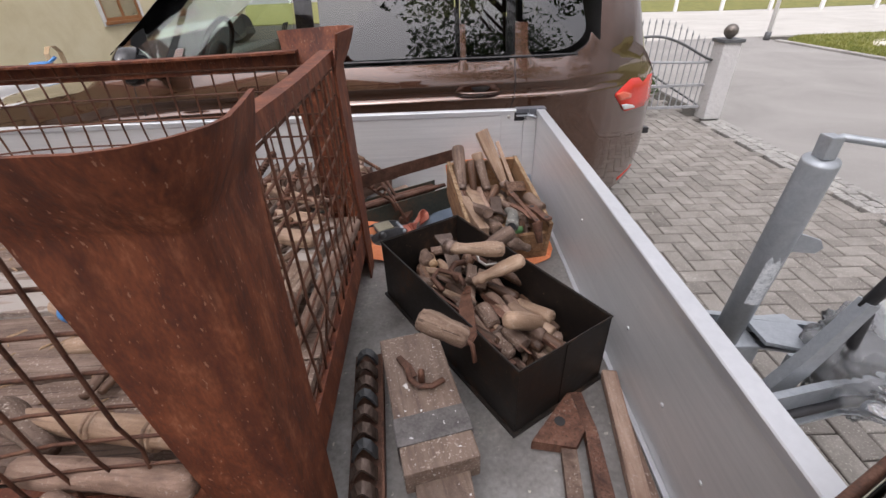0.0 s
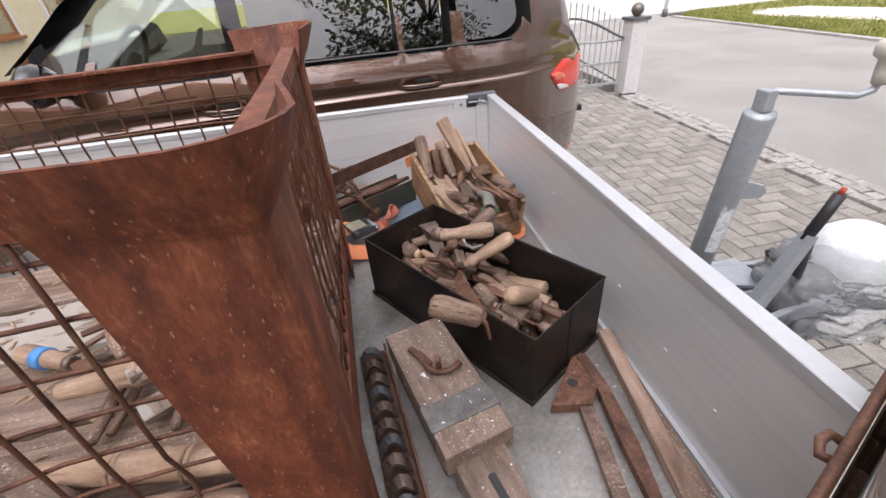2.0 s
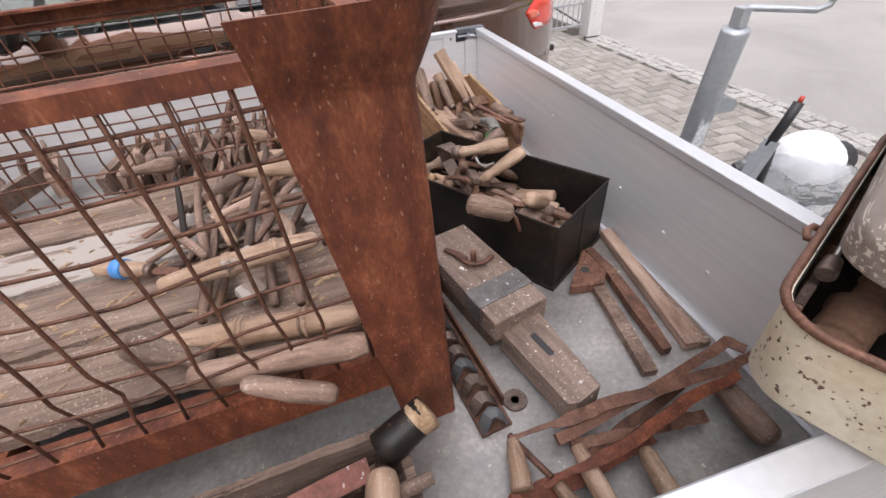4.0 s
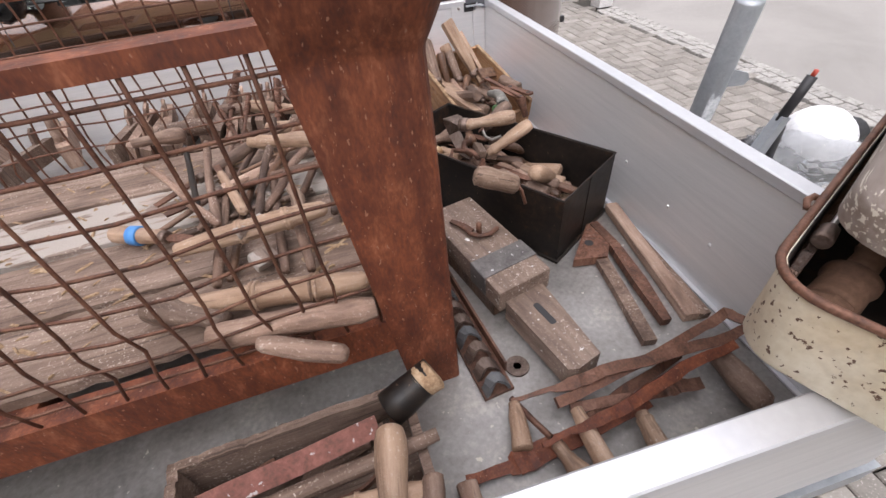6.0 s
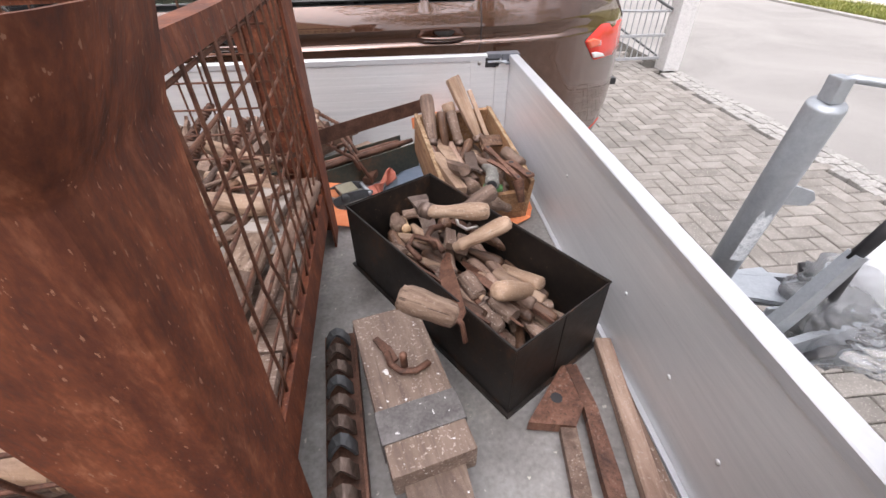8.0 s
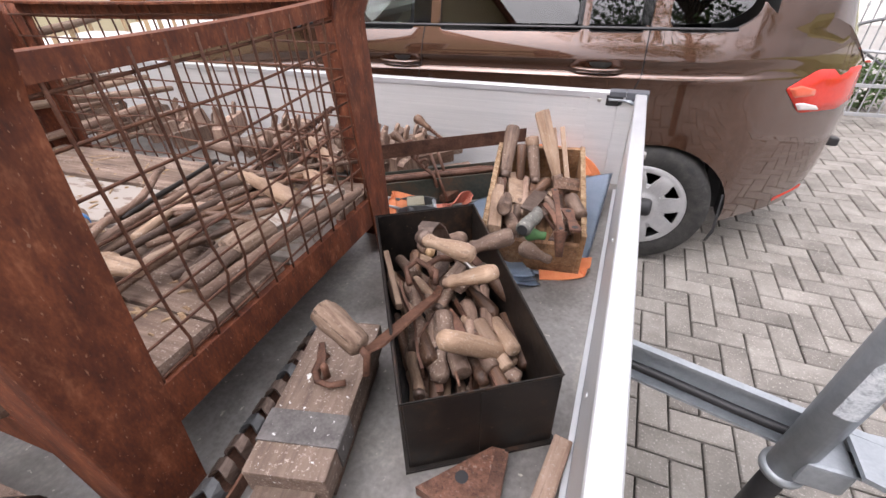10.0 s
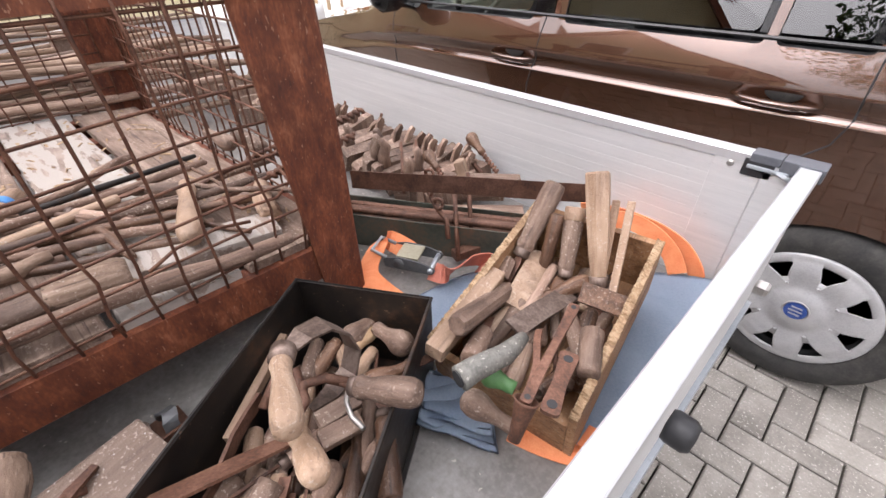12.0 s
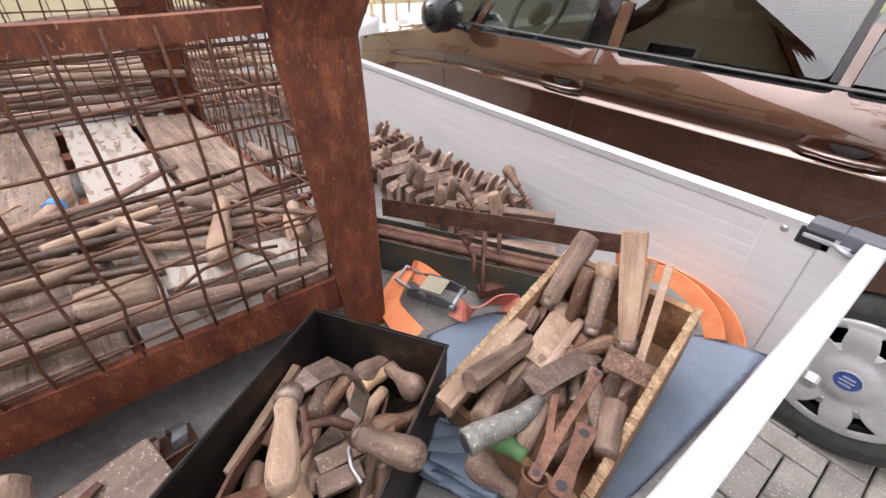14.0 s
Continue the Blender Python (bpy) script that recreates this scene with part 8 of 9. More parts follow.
worn_handle((-0.960, -0.463, 0.987), (-0.876, -0.472, 0.987), 0.0185, "plain", OLD_WOOD, "brown stub at the back of the cage", "tool handle", "things in the cage", 14)


def auger(a, b, r, label="rusty spiral auger bit in the cage", group="things in the cage"):
    a, b = Vector(a), Vector(b)
    L = (b - a).length
    t = thing("auger_bit", along(a, b), label, "auger")
    n = int(L / 0.004)
    part("twist", tube([(r * 0.55 * math.cos(k * 0.9), r * 0.55 * math.sin(k * 0.9), L * 0.4 + L * 0.6 * k / n) for k in range(n + 1)], r * 0.55, 6), RUST_DARK, t, smooth=True)
    part("shank", tube([(0, 0, 0), (0, 0, L * 0.42)], r * 0.5, 8), RUST_DARK, t, smooth=True)
    return t


auger((-0.926, -0.630, 0.971), (-0.910, -0.280, 1.030), 0.011)
auger((-0.786, -0.757, 0.979), (-0.788, -0.388, 1.025), 0.010)
auger((-0.866, -0.729, 0.992), (-0.975, -0.408, 0.995), 0.009)
auger((-0.867, -0.680, 1.004), (-0.873, -0.420, 1.005), 0.008)
stick((-0.590, -1.112, 1.000), (-0.572, -0.678, 0.980), 0.0132, STICK_WOOD, "long branch-like handle along the cage edge", "stick", "wooden_stick", 71, 0.006, "sticks in the cage")
stick((-0.629, -1.101, 1.007), (-0.639, -0.994, 1.004), 0.026, OLD_WOOD, "broad rough slab of wood", "wood slab", "wood_slab", 72, 0.003, "", 9, 0.5)
stick((-0.644, -1.002, 1.004), (-0.639, -0.904, 0.998), 0.034, GREY_WOOD, "grey curled bark-like wooden scoop", "wooden scoop", "wooden_scoop", 73, 0.002, "", 10, 0.7)
wood_block((-0.674, -0.891, 0.982), (-0.649, -0.671, 0.970), 0.070, 0.020, WHITE_WOOD, "short plank with flaking white paint", "board", "short_board", 5)
stick((-0.728, -1.099, 1.014), (-0.750, -0.980, 1.009), 0.0112, GREY_WOOD, "grey weathered wooden tool handle", "stick", "wooden_stick", 74, 0.004, "sticks in the cage")
stick((-0.805, -1.102, 1.018), (-0.798, -0.565, 0.995), 0.0080, STICK_WOOD, "long brown stick of a tool", "stick", "wooden_stick", 75, 0.004, "sticks in the cage")
stick((-0.869, -1.105, 1.020), (-0.960, -0.678, 0.999), 0.0084, STICK_WOOD, "long brown stick of a tool", "stick", "wooden_stick", 76, 0.006, "sticks in the cage")
stick((-0.865, -1.099, 1.034), (-1.061, -0.794, 1.019), 0.0080, STICK_WOOD, "curved wooden stick of a rake", "stick", "wooden_stick", 77, 0.010, "sticks in the cage")
stick((-0.921, -1.001, 1.016), (-1.007, -0.684, 1.001), 0.0064, TIN_BLACK, "dark grey straight iron pipe", "pipe", "iron_pipe", 78, 0.001, "sticks in the cage")
stick((-0.816, -0.976, 1.005), (-0.737, -0.659, 0.989), 0.0088, DARK_WOOD, "dark smooth wooden rod", "stick", "wooden_stick", 79, 0.003, "sticks in the cage")
stick((-0.801, -1.045, 1.007), (-0.707, -0.757, 0.988), 0.0088, STICK_WOOD, "brown pole among the others", "stick", "wooden_stick", 80, 0.004, "sticks in the cage")
stick((-0.737, -1.019, 1.001), (-0.678, -0.804, 0.987), 0.0080, DARK_WOOD, "dark brown pole among the others", "stick", "wooden_stick", 81, 0.004, "sticks in the cage")
stick((-0.674, -1.094, 1.004), (-0.668, -0.954, 0.994), 0.0088, STICK_WOOD, "brown pole among the others", "stick", "wooden_stick", 82, 0.004, "sticks in the cage")
worn_handle((-0.638, -0.811, 1.008), (-0.848, -0.752, 1.011), 0.020, "turned", PALE_WOOD, "pale turned mallet handle on the sticks", "tool handle", "things in the cage", 16)
worn_handle((-1.022, -0.593, 0.995), (-1.146, -0.608, 1.000), 0.020, "bulb", OLD_WOOD, "brown knob handle in the corner", "tool handle", "things in the cage", 14)
worn_handle((-0.972, -0.542, 0.985), (-1.096, -0.555, 0.995), 0.022, "smooth", OLD_WOOD, "brown rounded handle in the corner", "tool handle", "things in the cage", 14)
worn_handle((-0.664, -0.668, 0.979), (-0.753, -0.653, 0.988), 0.020, "plain", PALE_WOOD, "broken pale stub with a frayed end", "tool handle", "things in the cage", 12)
iron_rod([(-0.745, -0.720, 1.002), (-0.688, -0.709, 1.002), (-0.670, -0.648, 1.008), (-0.706, -0.603, 1.011), (-0.801, -0.581, 1.005)], 0.003, "loose curl of rusty wire", "wire", "wire_curl", WIRE)
iron_rod([(-0.606, -0.884, 1.002), (-0.629, -0.837, 1.009), (-0.640, -0.771, 1.010), (-0.635, -0.717, 1.002)], 0.003, "loose curl of rusty wire", "wire", "wire_curl", WIRE)
for k in range(8):
    rng = random.Random(900 + k)
    p = CAGE_M @ Vector((-0.17 - 0.18 * rng.random(), 0.34 + 0.36 * rng.random(), 0.212 + 0.03 * rng.random()))
    d = Vector((-0.85 + rng.gauss(0, 0.25), -0.55 + rng.gauss(0, 0.3), rng.gauss(0, 0.06))).normalized()
    if k % 3 == 2:
        hand_tool(p - d * 0.07, p + d * 0.07, 0.015, "chisel", OLD_WOOD, "flat", 0.10, 0.018, "old chisel with a rusty blade in the cage", group="things in the cage")
    else:
        stick(p - d * 0.13, p + d * 0.15, rng.uniform(0.004, 0.008), rng.choice((STICK_WOOD, DARK_WOOD, STICK_WOOD)), "short worn stick in the cage corner", "stick", "wooden_stick", 910 + k, 0.004, "sticks in the cage")
# ---- row of moulding planes along the far wall ----


def moulding_plane(m, seed, horn=False):
    rng = random.Random(seed)
    L, w, h = rng.uniform(0.20, 0.25), rng.uniform(0.022, 0.038), rng.uniform(0.06, 0.085)
    t = thing("moulding_plane", m, "old wooden moulding plane with wedge and rusty iron", "plane", "row of planes")
    prof = [(-L / 2, 0), (L / 2, 0), (L / 2, h * 0.9), (L / 2 - 0.012, h), (-L / 2 + 0.012, h), (-L / 2, h * 0.9)]
    bm = bmesh.new()
    a = [bm.verts.new((-w / 2, y, z)) for y, z in prof]
    b = [bm.verts.new((w / 2, y, z)) for y, z in prof]
    bm.faces.new(a)
    bm.faces.new(b[::-1])
    for k in range(6):
        bm.faces.new((a[k], b[k], b[(k + 1) % 6], a[(k + 1) % 6]))
    bmesh.ops.recalc_face_normals(bm, faces=bm.faces)
    part("body", bm, OLD_WOOD, t)
    y0 = L * rng.uniform(0.12, 0.2)
    part("wedge", slab([(y0 - 0.008, h - 0.02), (y0 + 0.012, h - 0.02), (y0 + 0.040, h + 0.040), (y0 + 0.028, h + 0.050), (y0 + 0.012, h + 0.036)], -0.005, 0.005, m=Matrix(((0, 0, 1, 0), (1, 0, 0, 0), (0, 1, 0, 0), (0, 0, 0, 1)))), OLD_WOOD, t)
    part("iron", strip([(0, y0 + 0.004, h - 0.01), (0, y0 + 0.034, h + rng.uniform(0.02, 0.062))], 0.010, 0.003, axis=(1, 0, 0)), RUST_DARK, t)
    if horn:
        part("horn", tube([(0, -L * 0.33, h - 0.01), (0, -L * 0.35, h + 0.02), (0, -L * 0.31, h + 0.045), (0, -L * 0.36, h + 0.07)], 0.017, 10, taper=[1.1, 1.0, 0.9, 0.55]), OLD_WOOD, t, smooth=True)
    return t


for k in range(17):
    rng = random.Random(300 + k)
    x = -1.36 + 0.043 * k
    moulding_plane(pose(x, -0.142 - 0.012 * rng.random(), BED_Z + 0.026 + 0.014 * (k % 2), rng.uniform(-4, 14), rng.uniform(2, 38), rng.uniform(-16, 12) - 6), 320 + k, k % 4 == 2 or k in (9, 11, 13))
for k in range(10):
    rng = random.Random(350 + k)
    moulding_plane(pose(-2.35 + 0.09 * k, -0.15 - 0.1 * rng.random(), BED_Z + 0.05, rng.uniform(-6, 6), rng.uniform(-15, 15), rng.uniform(-30, 30)), 360 + k, k % 3 == 0)
wood_block((-0.80, -0.28, BED_Z + 0.06), (-0.565, -0.09, BED_Z + 0.075), 0.028, 0.05, OLD_WOOD, "worn plane body lying askew", "plane", "bare_plane", 15)
wood_block((-0.75, -0.25, BED_Z + 0.10), (-0.545, -0.05, BED_Z + 0.09), 0.026, 0.045, OLD_WOOD, "worn plane body lying askew", "plane", "bare_plane", 12)
wood_block((-0.72, -0.30, BED_Z + 0.025), (-0.495, -0.09, BED_Z + 0.025), 0.05, 0.04, OLD_WOOD, "brown wooden bar by the wall", "plane", "bare_plane", 4)
wood_block((-0.642, -0.162, 0.878), (-0.661, -0.166, 0.929), 0.040, 0.026, PALE_WOOD, "pale wooden wedge standing up", "wedge", "wooden_wedge", 25)


def screw_clamp(top, foot, label):
    t = thing("screw_handle", along(top, foot), label, "clamp handle", "screw handles")
    L = (Vector(foot) - Vector(top)).length
    part("grip", handle_shape(L * 0.5, 0.0165, "bulb", 14), DARK_WOOD, t, smooth=True)
    n = 26
    part("thread", tube([(0.0045 * math.cos(k * 1.6), 0.0045 * math.sin(k * 1.6), L * 0.48 + L * 0.52 * k / n) for k in range(n + 1)], 0.0045, 6), RUST_DARK, t, smooth=True)


screw_clamp((-0.718, -0.068, 0.957), (-0.601, -0.078, 0.883), "dark wooden handle with a rusty screw thread")
screw_clamp((-0.734, -0.214, 0.945), (-0.631, -0.231, 0.887), "brown wooden handle with a rusty screw thread")
screw_clamp((-0.683, -0.118, 0.930), (-0.631, -0.106, 0.878), "brown wooden handle of a clamp")
# ---- green sheet trough, saw, rods, ratchet strap ----
TR_A, TR_B = Vector((-0.80, -0.498, BED_Z + 0.001)), Vector((-0.335, -0.208, BED_Z + 0.001))
TRM = Matrix.Translation(TR_A) @ (TR_B - TR_A).to_track_quat("X", "Z").to_matrix().to_4x4()
TRL = (TR_B - TR_A).length
trough = thing("sheet_metal_trough", TRM, "dull green sheet-metal trough with rusty pipes", "trough")
part("front_sheet", box(0, TRL, 0, 0.003, 0, 0.088, 0.0008), GREEN_TROUGH, trough)
part("back_sheet", box(0, TRL, 0.107, 0.110, 0, 0.078, 0.0008), GREEN_TROUGH, trough)
part("bottom", box(0, TRL, 0.0035, 0.1065, 0, 0.003), GREEN_TROUGH, trough)
for k, (y, z, r) in enumerate(((0.025, 0.088, 0.009), (0.05, 0.075, 0.010), (0.08, 0.07, 0.009), (0.035, 0.06, 0.008))):
    stick(TRM @ Vector((0.02, y, z)), TRM @ Vector((TRL - 0.01 * k, y + 0.01, z - 0.004)), r, RUST_DARK, "rusty iron pipe in the trough", "pipe", "iron_pipe", 400 + k, 0.001, "pipes in the trough")
tool_heap(TRM @ pose(TRL / 2, 0.055, 0, 0, 0, 90), 0.035, TRL * 0.4, 0.02, 0.06, 12, 45, ("bare", "flat", "iron"), spin=0.2, group="tools in the trough")
iron_bar((-0.698, -0.469, 0.971), (-0.294, -0.153, 0.965), 0.042, 0.0025, "long rusty saw blade resting on the trough", "saw blade", "saw_blade", RUST_DARK, 0.001, (0, 0, 1), 44)
iron_rod([(-0.483, -0.352, 0.801), (-0.582, -0.265, 0.941)], 0.0055, "upright rusty rod of a clamp", "clamp rod")
iron_rod([(-0.494, -0.293, 0.802), (-0.577, -0.222, 0.941)], 0.0055, "upright rusty rod of a clamp", "clamp rod")
iron_rod([(-0.743, -0.292, 0.848), (-0.821, -0.227, 0.952)], 0.0045, "upright rusty rod of a clamp", "clamp rod")
iron_rod([(-0.727, -0.247, 0.849), (-0.804, -0.189, 0.952)], 0.0045, "upright rusty rod of a clamp", "clamp rod")
wood_block((-0.500, -0.349, 0.801), (-0.475, -0.266, 0.802), 0.028, 0.022, RUST_DARK, "rusty iron foot of a clamp", "clamp foot", "clamp_foot", 0)
iron_rod([(-0.614, -0.312, 0.941), (-0.595, -0.332, 0.920), (-0.567, -0.338, 0.899), (-0.535, -0.337, 0.878), (-0.514, -0.352, 0.842)], 0.006, "short rusty chain of shackles", "chain", "chain")
for k, (px) in enumerate(((-0.621, -0.307, 0.951), (-0.596, -0.332, 0.930), (-0.561, -0.336, 0.909))):
    c = Vector(px)
    iron_rod([c + Vector((0.012 * math.cos(a), 0.004 * math.sin(2 * a), 0.013 * math.sin(a))) for a in [2 * math.pi * j / 11 for j in range(12)]], 0.0042, "small rusty iron shackle ring", "shackle", "shackle", RUST_DARK, "shackles")


def webbing(points, width, label, mat=ORANGE, name="lashing_strap", axis=(0, 0, 1)):
    """A woven strap along points, with a wavy ribbed face."""
    pts = [Vector(p) for p in points]
    fine = []
    for k in range(len(pts) - 1):
        p0, p1, p2, p3 = pts[max(0, k - 1)], pts[k], pts[k + 1], pts[min(len(pts) - 1, k + 2)]
        for j in range(8):
            t = j / 8
            fine.append(0.5 * ((2 * p1) + (p2 - p0) * t + (2 * p0 - 5 * p1 + 4 * p2 - p3) * t * t + (3 * p1 - p0 - 3 * p2 + p3) * t ** 3))
    fine.append(pts[-1])
    return tagged(part(name, strip(fine, width, 0.003, axis=axis), mat), label, "strap")


buckle_at = Vector((-0.549, -0.433, 0.817))
buckle = thing("ratchet_buckle", Matrix.Translation(buckle_at) @ pose(0, 0, 0, 0, 0, 28), "galvanised ratchet buckle of the orange strap", "ratchet buckle")
part("side_plate", slab(rounded([(-0.055, -0.016), (0.06, -0.016), (0.066, 0.0), (0.03, 0.012), (-0.02, 0.016), (-0.055, 0.008)], 0.008), -0.0015, 0.0015, m=pose(0, -0.030, 0, 90)), GALV_DARK, buckle)
part("side_plate", slab(rounded([(-0.055, -0.016), (0.06, -0.016), (0.066, 0.0), (0.03, 0.012), (-0.02, 0.016), (-0.055, 0.008)], 0.008), -0.0015, 0.0015, m=pose(0, 0.030, 0, 90)), GALV_DARK, buckle)
part("spool", lathe([(0, -0.034), (0.013, -0.034), (0.013, -0.029), (0.007, -0.028), (0.007, 0.028), (0.013, 0.029), (0.013, 0.034), (0, 0.034)], 16, m=pose(-0.020, 0, 0, 90)), GALV_DARK, buckle, smooth=True)
part("lever_plate", box(-0.028, 0.024, -0.026, 0.026, 0.010, 0.016, 0.002), material("yellow_zinc", [(0.30, 0.28, 0.20), (0.42, 0.39, 0.29)], 0.35, 0.6, 40, 200, 0.05), buckle, "yellowish zinc lever plate")
part("lever_pin", lathe([(0, -0.036), (0.006, -0.036), (0.006, 0.036), (0, 0.036)], 10, m=pose(0.054, 0, -0.004, 90)), GALV, buckle, smooth=True)
part("lever_grip", tube([(-0.05, -0.028, 0.008), (-0.085, -0.026, 0.020), (-0.085, 0.026, 0.020), (-0.05, 0.028, 0.008)], 0.004, 8), GALV, buckle, smooth=True)
webbing([(-0.569, -0.418, 0.812), (-0.626, -0.442, 0.829), (-0.616, -0.486, 0.823), (-0.577, -0.534, 0.801), (-0.483, -0.533, 0.785)], 0.048, "orange lashing strap on the trailer floor", axis=(0.5, 0.75, 0.35))
webbing([(-0.498, -0.424, 0.800), (-0.456, -0.414, 0.810), (-0.449, -0.355, 0.815), (-0.434, -0.307, 0.800), (-0.426, -0.339, 0.790)], 0.042, "faded red strap end behind the buckle", ORANGE_FADED, axis=(0.45, 0.6, 0.6))
webbing([(-0.348, -0.070, 0.869), (-0.279, -0.050, 0.878), (-0.222, -0.035, 0.873), (-0.167, -0.030, 0.864), (-0.117, -0.035, 0.848), (-0.079, -0.050, 0.820), (-0.064, -0.060, 0.783)], 0.044, "orange lashing strap looped behind the wooden box", axis=(0.25, -0.15, 0.95))
webbing([(-0.294, -0.090, 0.875), (-0.229, -0.080, 0.893), (-0.175, -0.075, 0.882), (-0.130, -0.080, 0.858), (-0.102, -0.090, 0.825)], 0.040, "orange lashing strap looped behind the wooden box", axis=(0.3, 0.1, 0.95))
webbing([(-0.144, -0.587, 0.776), (-0.089, -0.569, 0.777), (-0.049, -0.546, 0.782), (-0.046, -0.497, 0.789)], 0.030, "orange strap end under the wooden box", axis=(0.3, 0.7, 0.2))


def cloth(corner, rise, thick, n=46):
    """A sheet over a quadrilateral of corners, lifted by rise(u, v, p)."""
    bm = bmesh.new()
    a, b, c, d = [Vector((*p, 0)) for p in corner]
    rows = []
    for i in range(n + 1):
        row = []
        for j in range(n + 1):
            u, v = i / n, j / n
            p = (a * (1 - u) + b * u) * (1 - v) + (d * (1 - u) + c * u) * v
            p += Vector((-0.10, 0.09, 0)) * (4 * u * (1 - u) * v * v) * (1 if thick < 0.0015 else 0)
            row.append(bm.verts.new((p.x, p.y, BED_Z + max(0.002, rise(u, v, p)))))
        rows.append(row)
    for r0, r1 in zip(rows, rows[1:]):
        for k in range(n):
            bm.faces.new((r0[k], r1[k], r1[k + 1], r0[k + 1]))
    bmesh.ops.solidify(bm, geom=bm.faces[:], thickness=thick)
    return bm


def tarpaulin():
    """A sheet of tarpaulin spread under the wooden box, its front corner folded up in layers."""
    tarp = thing("tarpaulin", pose(0, 0, 0), "blue-grey tarpaulin under the wooden box, one corner folded", "tarpaulin")
    def spread(u, v, p):
        crease = max(0.0, 1 - abs((p.x * 0.8 + p.y * 0.6 + 0.335) / 0.006)) + max(0.0, 1 - abs((p.x * 0.55 - p.y * 0.83 - 0.10) / 0.006))
        soft = noise.noise(Vector((p.x * 9, p.y * 9, 3.1)))
        corner = max(0.0, u - 0.72) * max(0.0, v - 0.30) * 0.34
        return 0.006 + 0.005 * soft + 0.003 * crease + corner
    part("sheet", cloth(((-0.300, -0.625), (-0.045, -0.560), (-0.022, -0.070), (-0.482, -0.505)), spread, 0.0012), TARP, tarp, smooth=True)
    for k in range(4):
        g, o = 0.005 * k, 4.0 * k
        def layer(u, v, p):
            fold = 0.016 * abs(math.sin(4.0 * u + 2.2 * v + 1.3 * k)) * (1 - 0.6 * v) + 0.012 * noise.noise(Vector((p.x * 22, p.y * 22, o)))
            return 0.008 + 0.006 * k + fold
        part("fold", cloth(((-0.315 + g, -0.612 - 0.4 * g), (-0.246 - 0.3 * g, -0.690 + 1.3 * g), (-0.132 - 1.6 * g, -0.628 + 0.5 * g), (-0.215 + 0.5 * g, -0.556 - 0.6 * g)), layer, 0.0022, 24), TARP, tarp, "layer of the folded corner", smooth=True)


tarpaulin()

# ---- pile of poles behind the cage ----
for k in range(46):
    rng = random.Random(600 + k)
    x, z = -1.84 - 0.018 * k + rng.gauss(0, 0.05), BED_Z + 0.10 + 0.30 * rng.random()
    a = Vector((x, -1.50 + 0.25 * rng.random(), z + rng.gauss(0, 0.03)))
    b = Vector((x + rng.gauss(0, 0.16) - 0.08, -0.42 + 0.30 * rng.random(), z + rng.gauss(0, 0.04)))
    stick(a, b, rng.uniform(0.006, 0.015), rng.choice((OLD_WOOD, GREY_STICK, PALE_WOOD, GREY_STICK)), "rough pole in a pile behind the cage", "pole", "wooden_pole", 640 + k, 0.012, "pile of poles", 7)
for k, (x, y) in enumerate(((-1.95, -1.2), (-2.2, -0.75), (-2.5, -1.25))):
    wood_block((x, y, BED_Z), (x, y + 0.02, BED_Z + 0.36), 0.06, 0.05, GREY_WOOD, "short upright block holding the poles", "wood block", "wood_block", 5 * k)

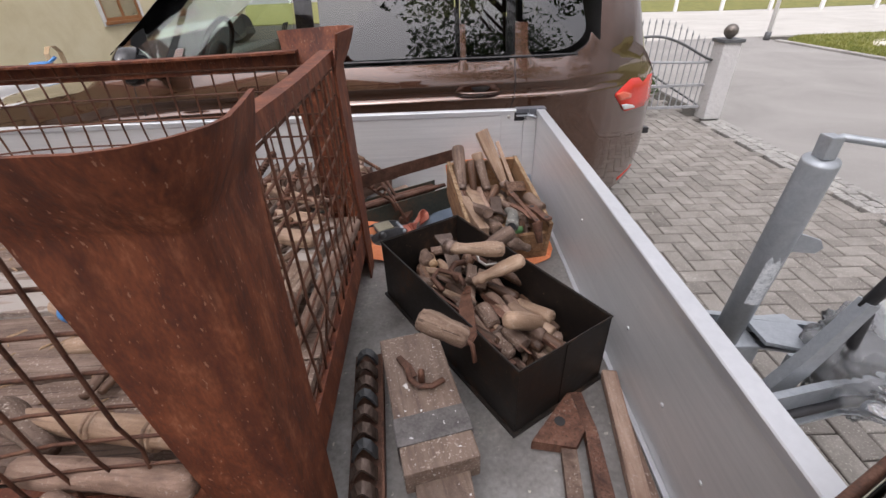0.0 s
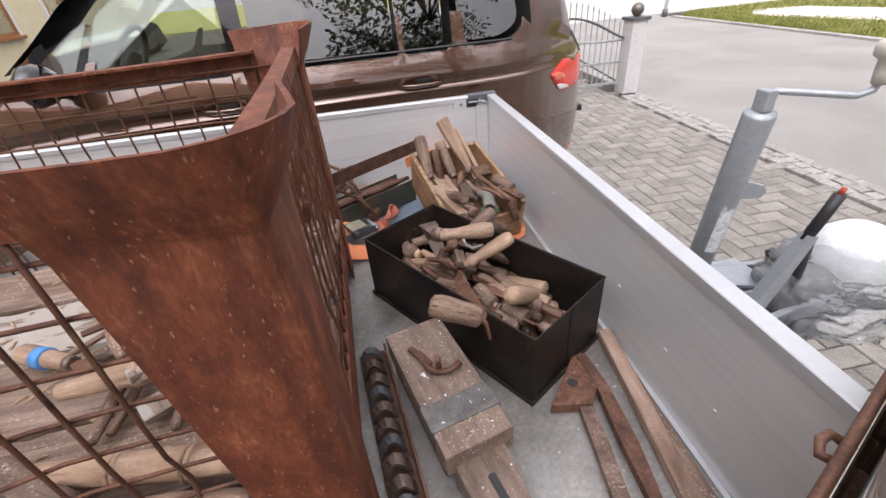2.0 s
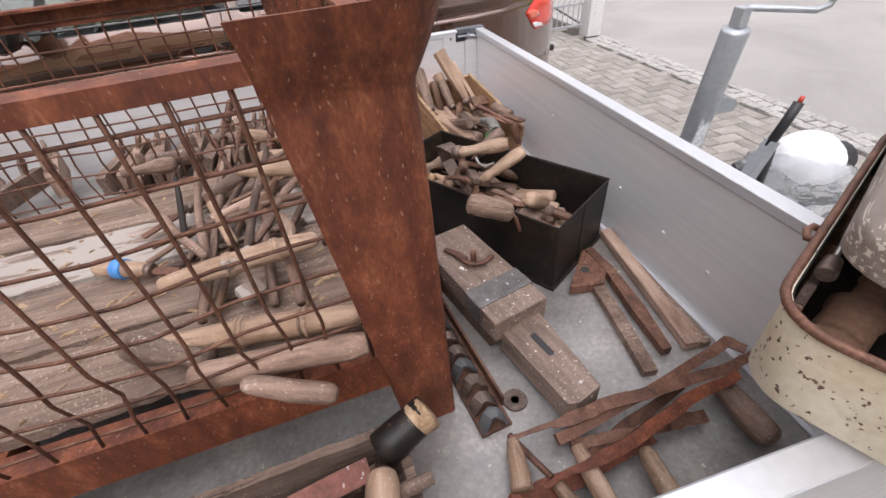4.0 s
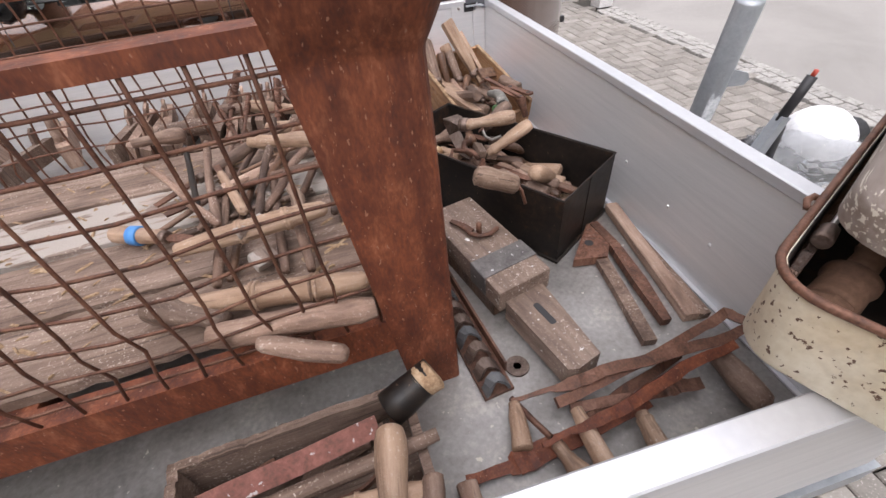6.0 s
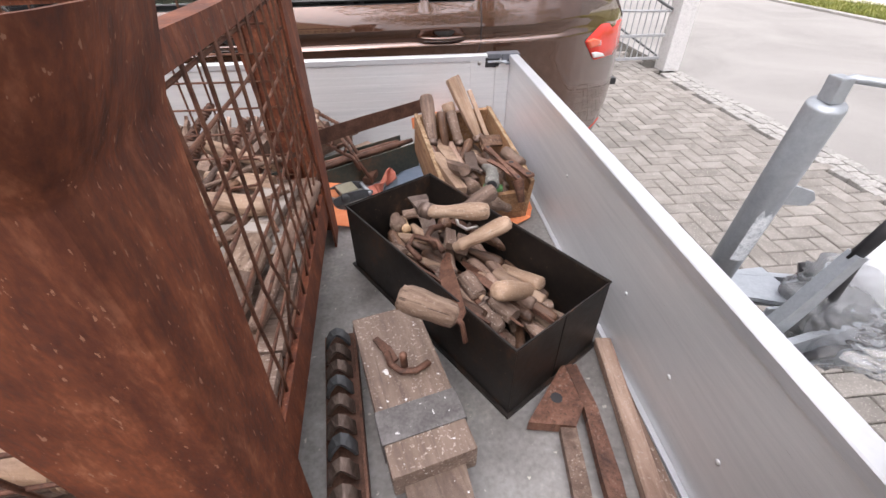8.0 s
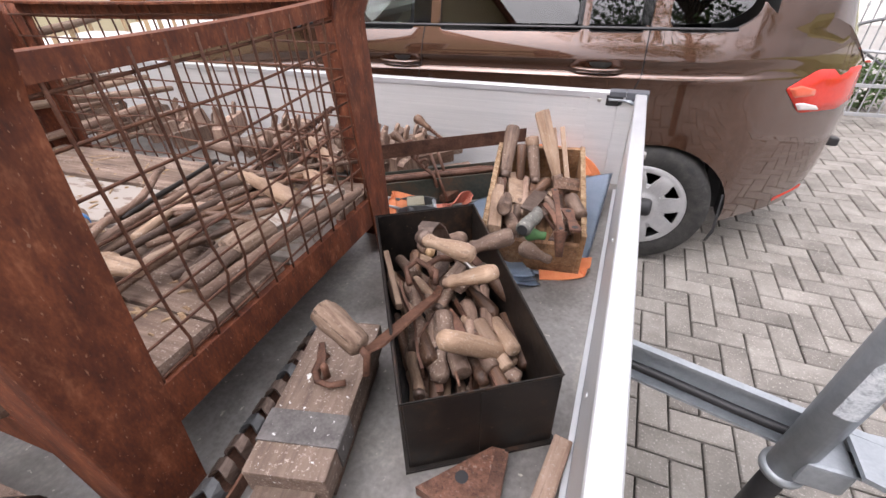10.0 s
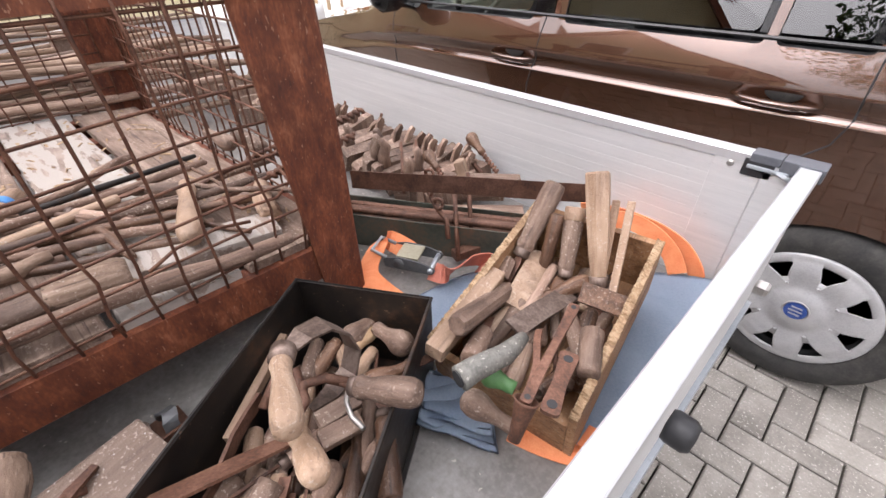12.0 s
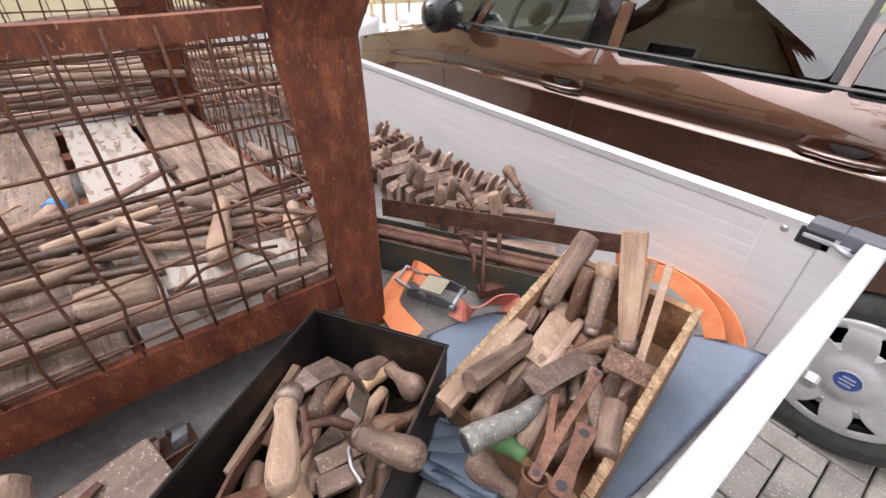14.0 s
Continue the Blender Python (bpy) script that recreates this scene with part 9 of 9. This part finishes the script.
# ---- paving of the yard ----
def yard_paving():
    """Herringbone of concrete blocks, 20 by 10 cm, along the axes of the car."""
    W, L, gap = 0.1035, 0.2070, 0.0066
    X0, Y0 = 0.339, 0.165
    yard = thing("yard_paving", pose(0, 0, GROUND_Z), "grey concrete blocks laid in herringbone bond", "paving", kind="structure")
    rng = random.Random(77)
    flat, tall = [], []
    def shape(w, l, v):
        r = random.Random(v)
        bm = box(gap / 2, w - gap / 2, gap / 2, l - gap / 2, -0.03, 0.0 - 0.001 * r.random(), 0)
        top = [e for e in bm.edges if all(x.co.z > -0.01 for x in e.verts)]
        bmesh.ops.bevel(bm, geom=top, offset=0.0045, segments=1, affect="EDGES")
        me = bpy.data.meshes.new("paver")
        bm.to_mesh(me)
        bm.free()
        me.materials.append(PAVER)
        return me
    flat = [shape(L, W, 10 + k) for k in range(3)]
    tall = [shape(W, L, 20 + k) for k in range(3)]
    near, far = [], []
    for i in range(-110, 111):
        for j in range(-50, 51):
            bx, by = X0 + i * W + j * L, Y0 - W + i * W - j * L
            for kind, px, py in (("flat", bx, by), ("tall", bx, by + W)):
                if not (-6.5 < px < 2.46 and -5.0 < py < 6.5):
                    continue
                if px > 2.36 and kind == "flat" and px + L > 2.63:
                    continue
                cx, cy = px + 0.08, py + 0.08
                score = math.hypot(cx - 0.75, (cy - 0.1) * 1.1)
                (near if 0.0 < cx < 2.7 and -1.6 < cy < 0.75 else far).append((score, kind, px, py))
    near.sort()
    keep, rest = near[:295], near[295:] + far
    for _, kind, px, py in keep:
        ob = new("paver", rng.choice(flat if kind == "flat" else tall))
        ob.parent = yard
        ob.matrix_basis = pose(px, py, rng.gauss(0, 0.0012), rng.gauss(0, 0.25), rng.gauss(0, 0.25), 0)
    verts, faces = [], []
    for _, kind, px, py in rest:
        w, l = (L, W) if kind == "flat" else (W, L)
        x0, x1, y0, y1, b = px + gap / 2, px + w - gap / 2, py + gap / 2, py + l - gap / 2, 0.0045
        z = rng.gauss(0, 0.0012)
        n = len(verts)
        verts += [(x0, y0, -0.03), (x1, y0, -0.03), (x1, y1, -0.03), (x0, y1, -0.03), (x0, y0, z - b), (x1, y0, z - b), (x1, y1, z - b), (x0, y1, z - b), (x0 + b, y0 + b, z), (x1 - b, y0 + b, z), (x1 - b, y1 - b, z), (x0 + b, y1 - b, z)]
        faces.append((n + 8, n + 9, n + 10, n + 11))
        for k in range(4):
            m = (k + 1) % 4
            faces += [(n + k, n + m, n + 4 + m, n + 4 + k), (n + 4 + k, n + 4 + m, n + 8 + m, n + 8 + k)]
    me = bpy.data.meshes.new("more_pavers")
    me.from_pydata(verts, [], faces)
    me.materials.append(PAVER_ISLAND)
    ob = new("more_pavers", me)
    ob.parent = yard
    tagged(ob, "further concrete blocks of the yard", "", "", "stuff")


def island_paver():
    m = PAVER.copy()
    m.name = "concrete_paver_far"
    n, l = m.node_tree.nodes, m.node_tree.links
    geo = n.new("ShaderNodeNewGeometry")
    for node in n:
        if node.type == "OBJECT_INFO":
            for link in list(node.outputs["Random"].links):
                l.new(geo.outputs["Random Per Island"], link.to_socket)
    return m


PAVER_ISLAND = island_paver()
yard_paving()
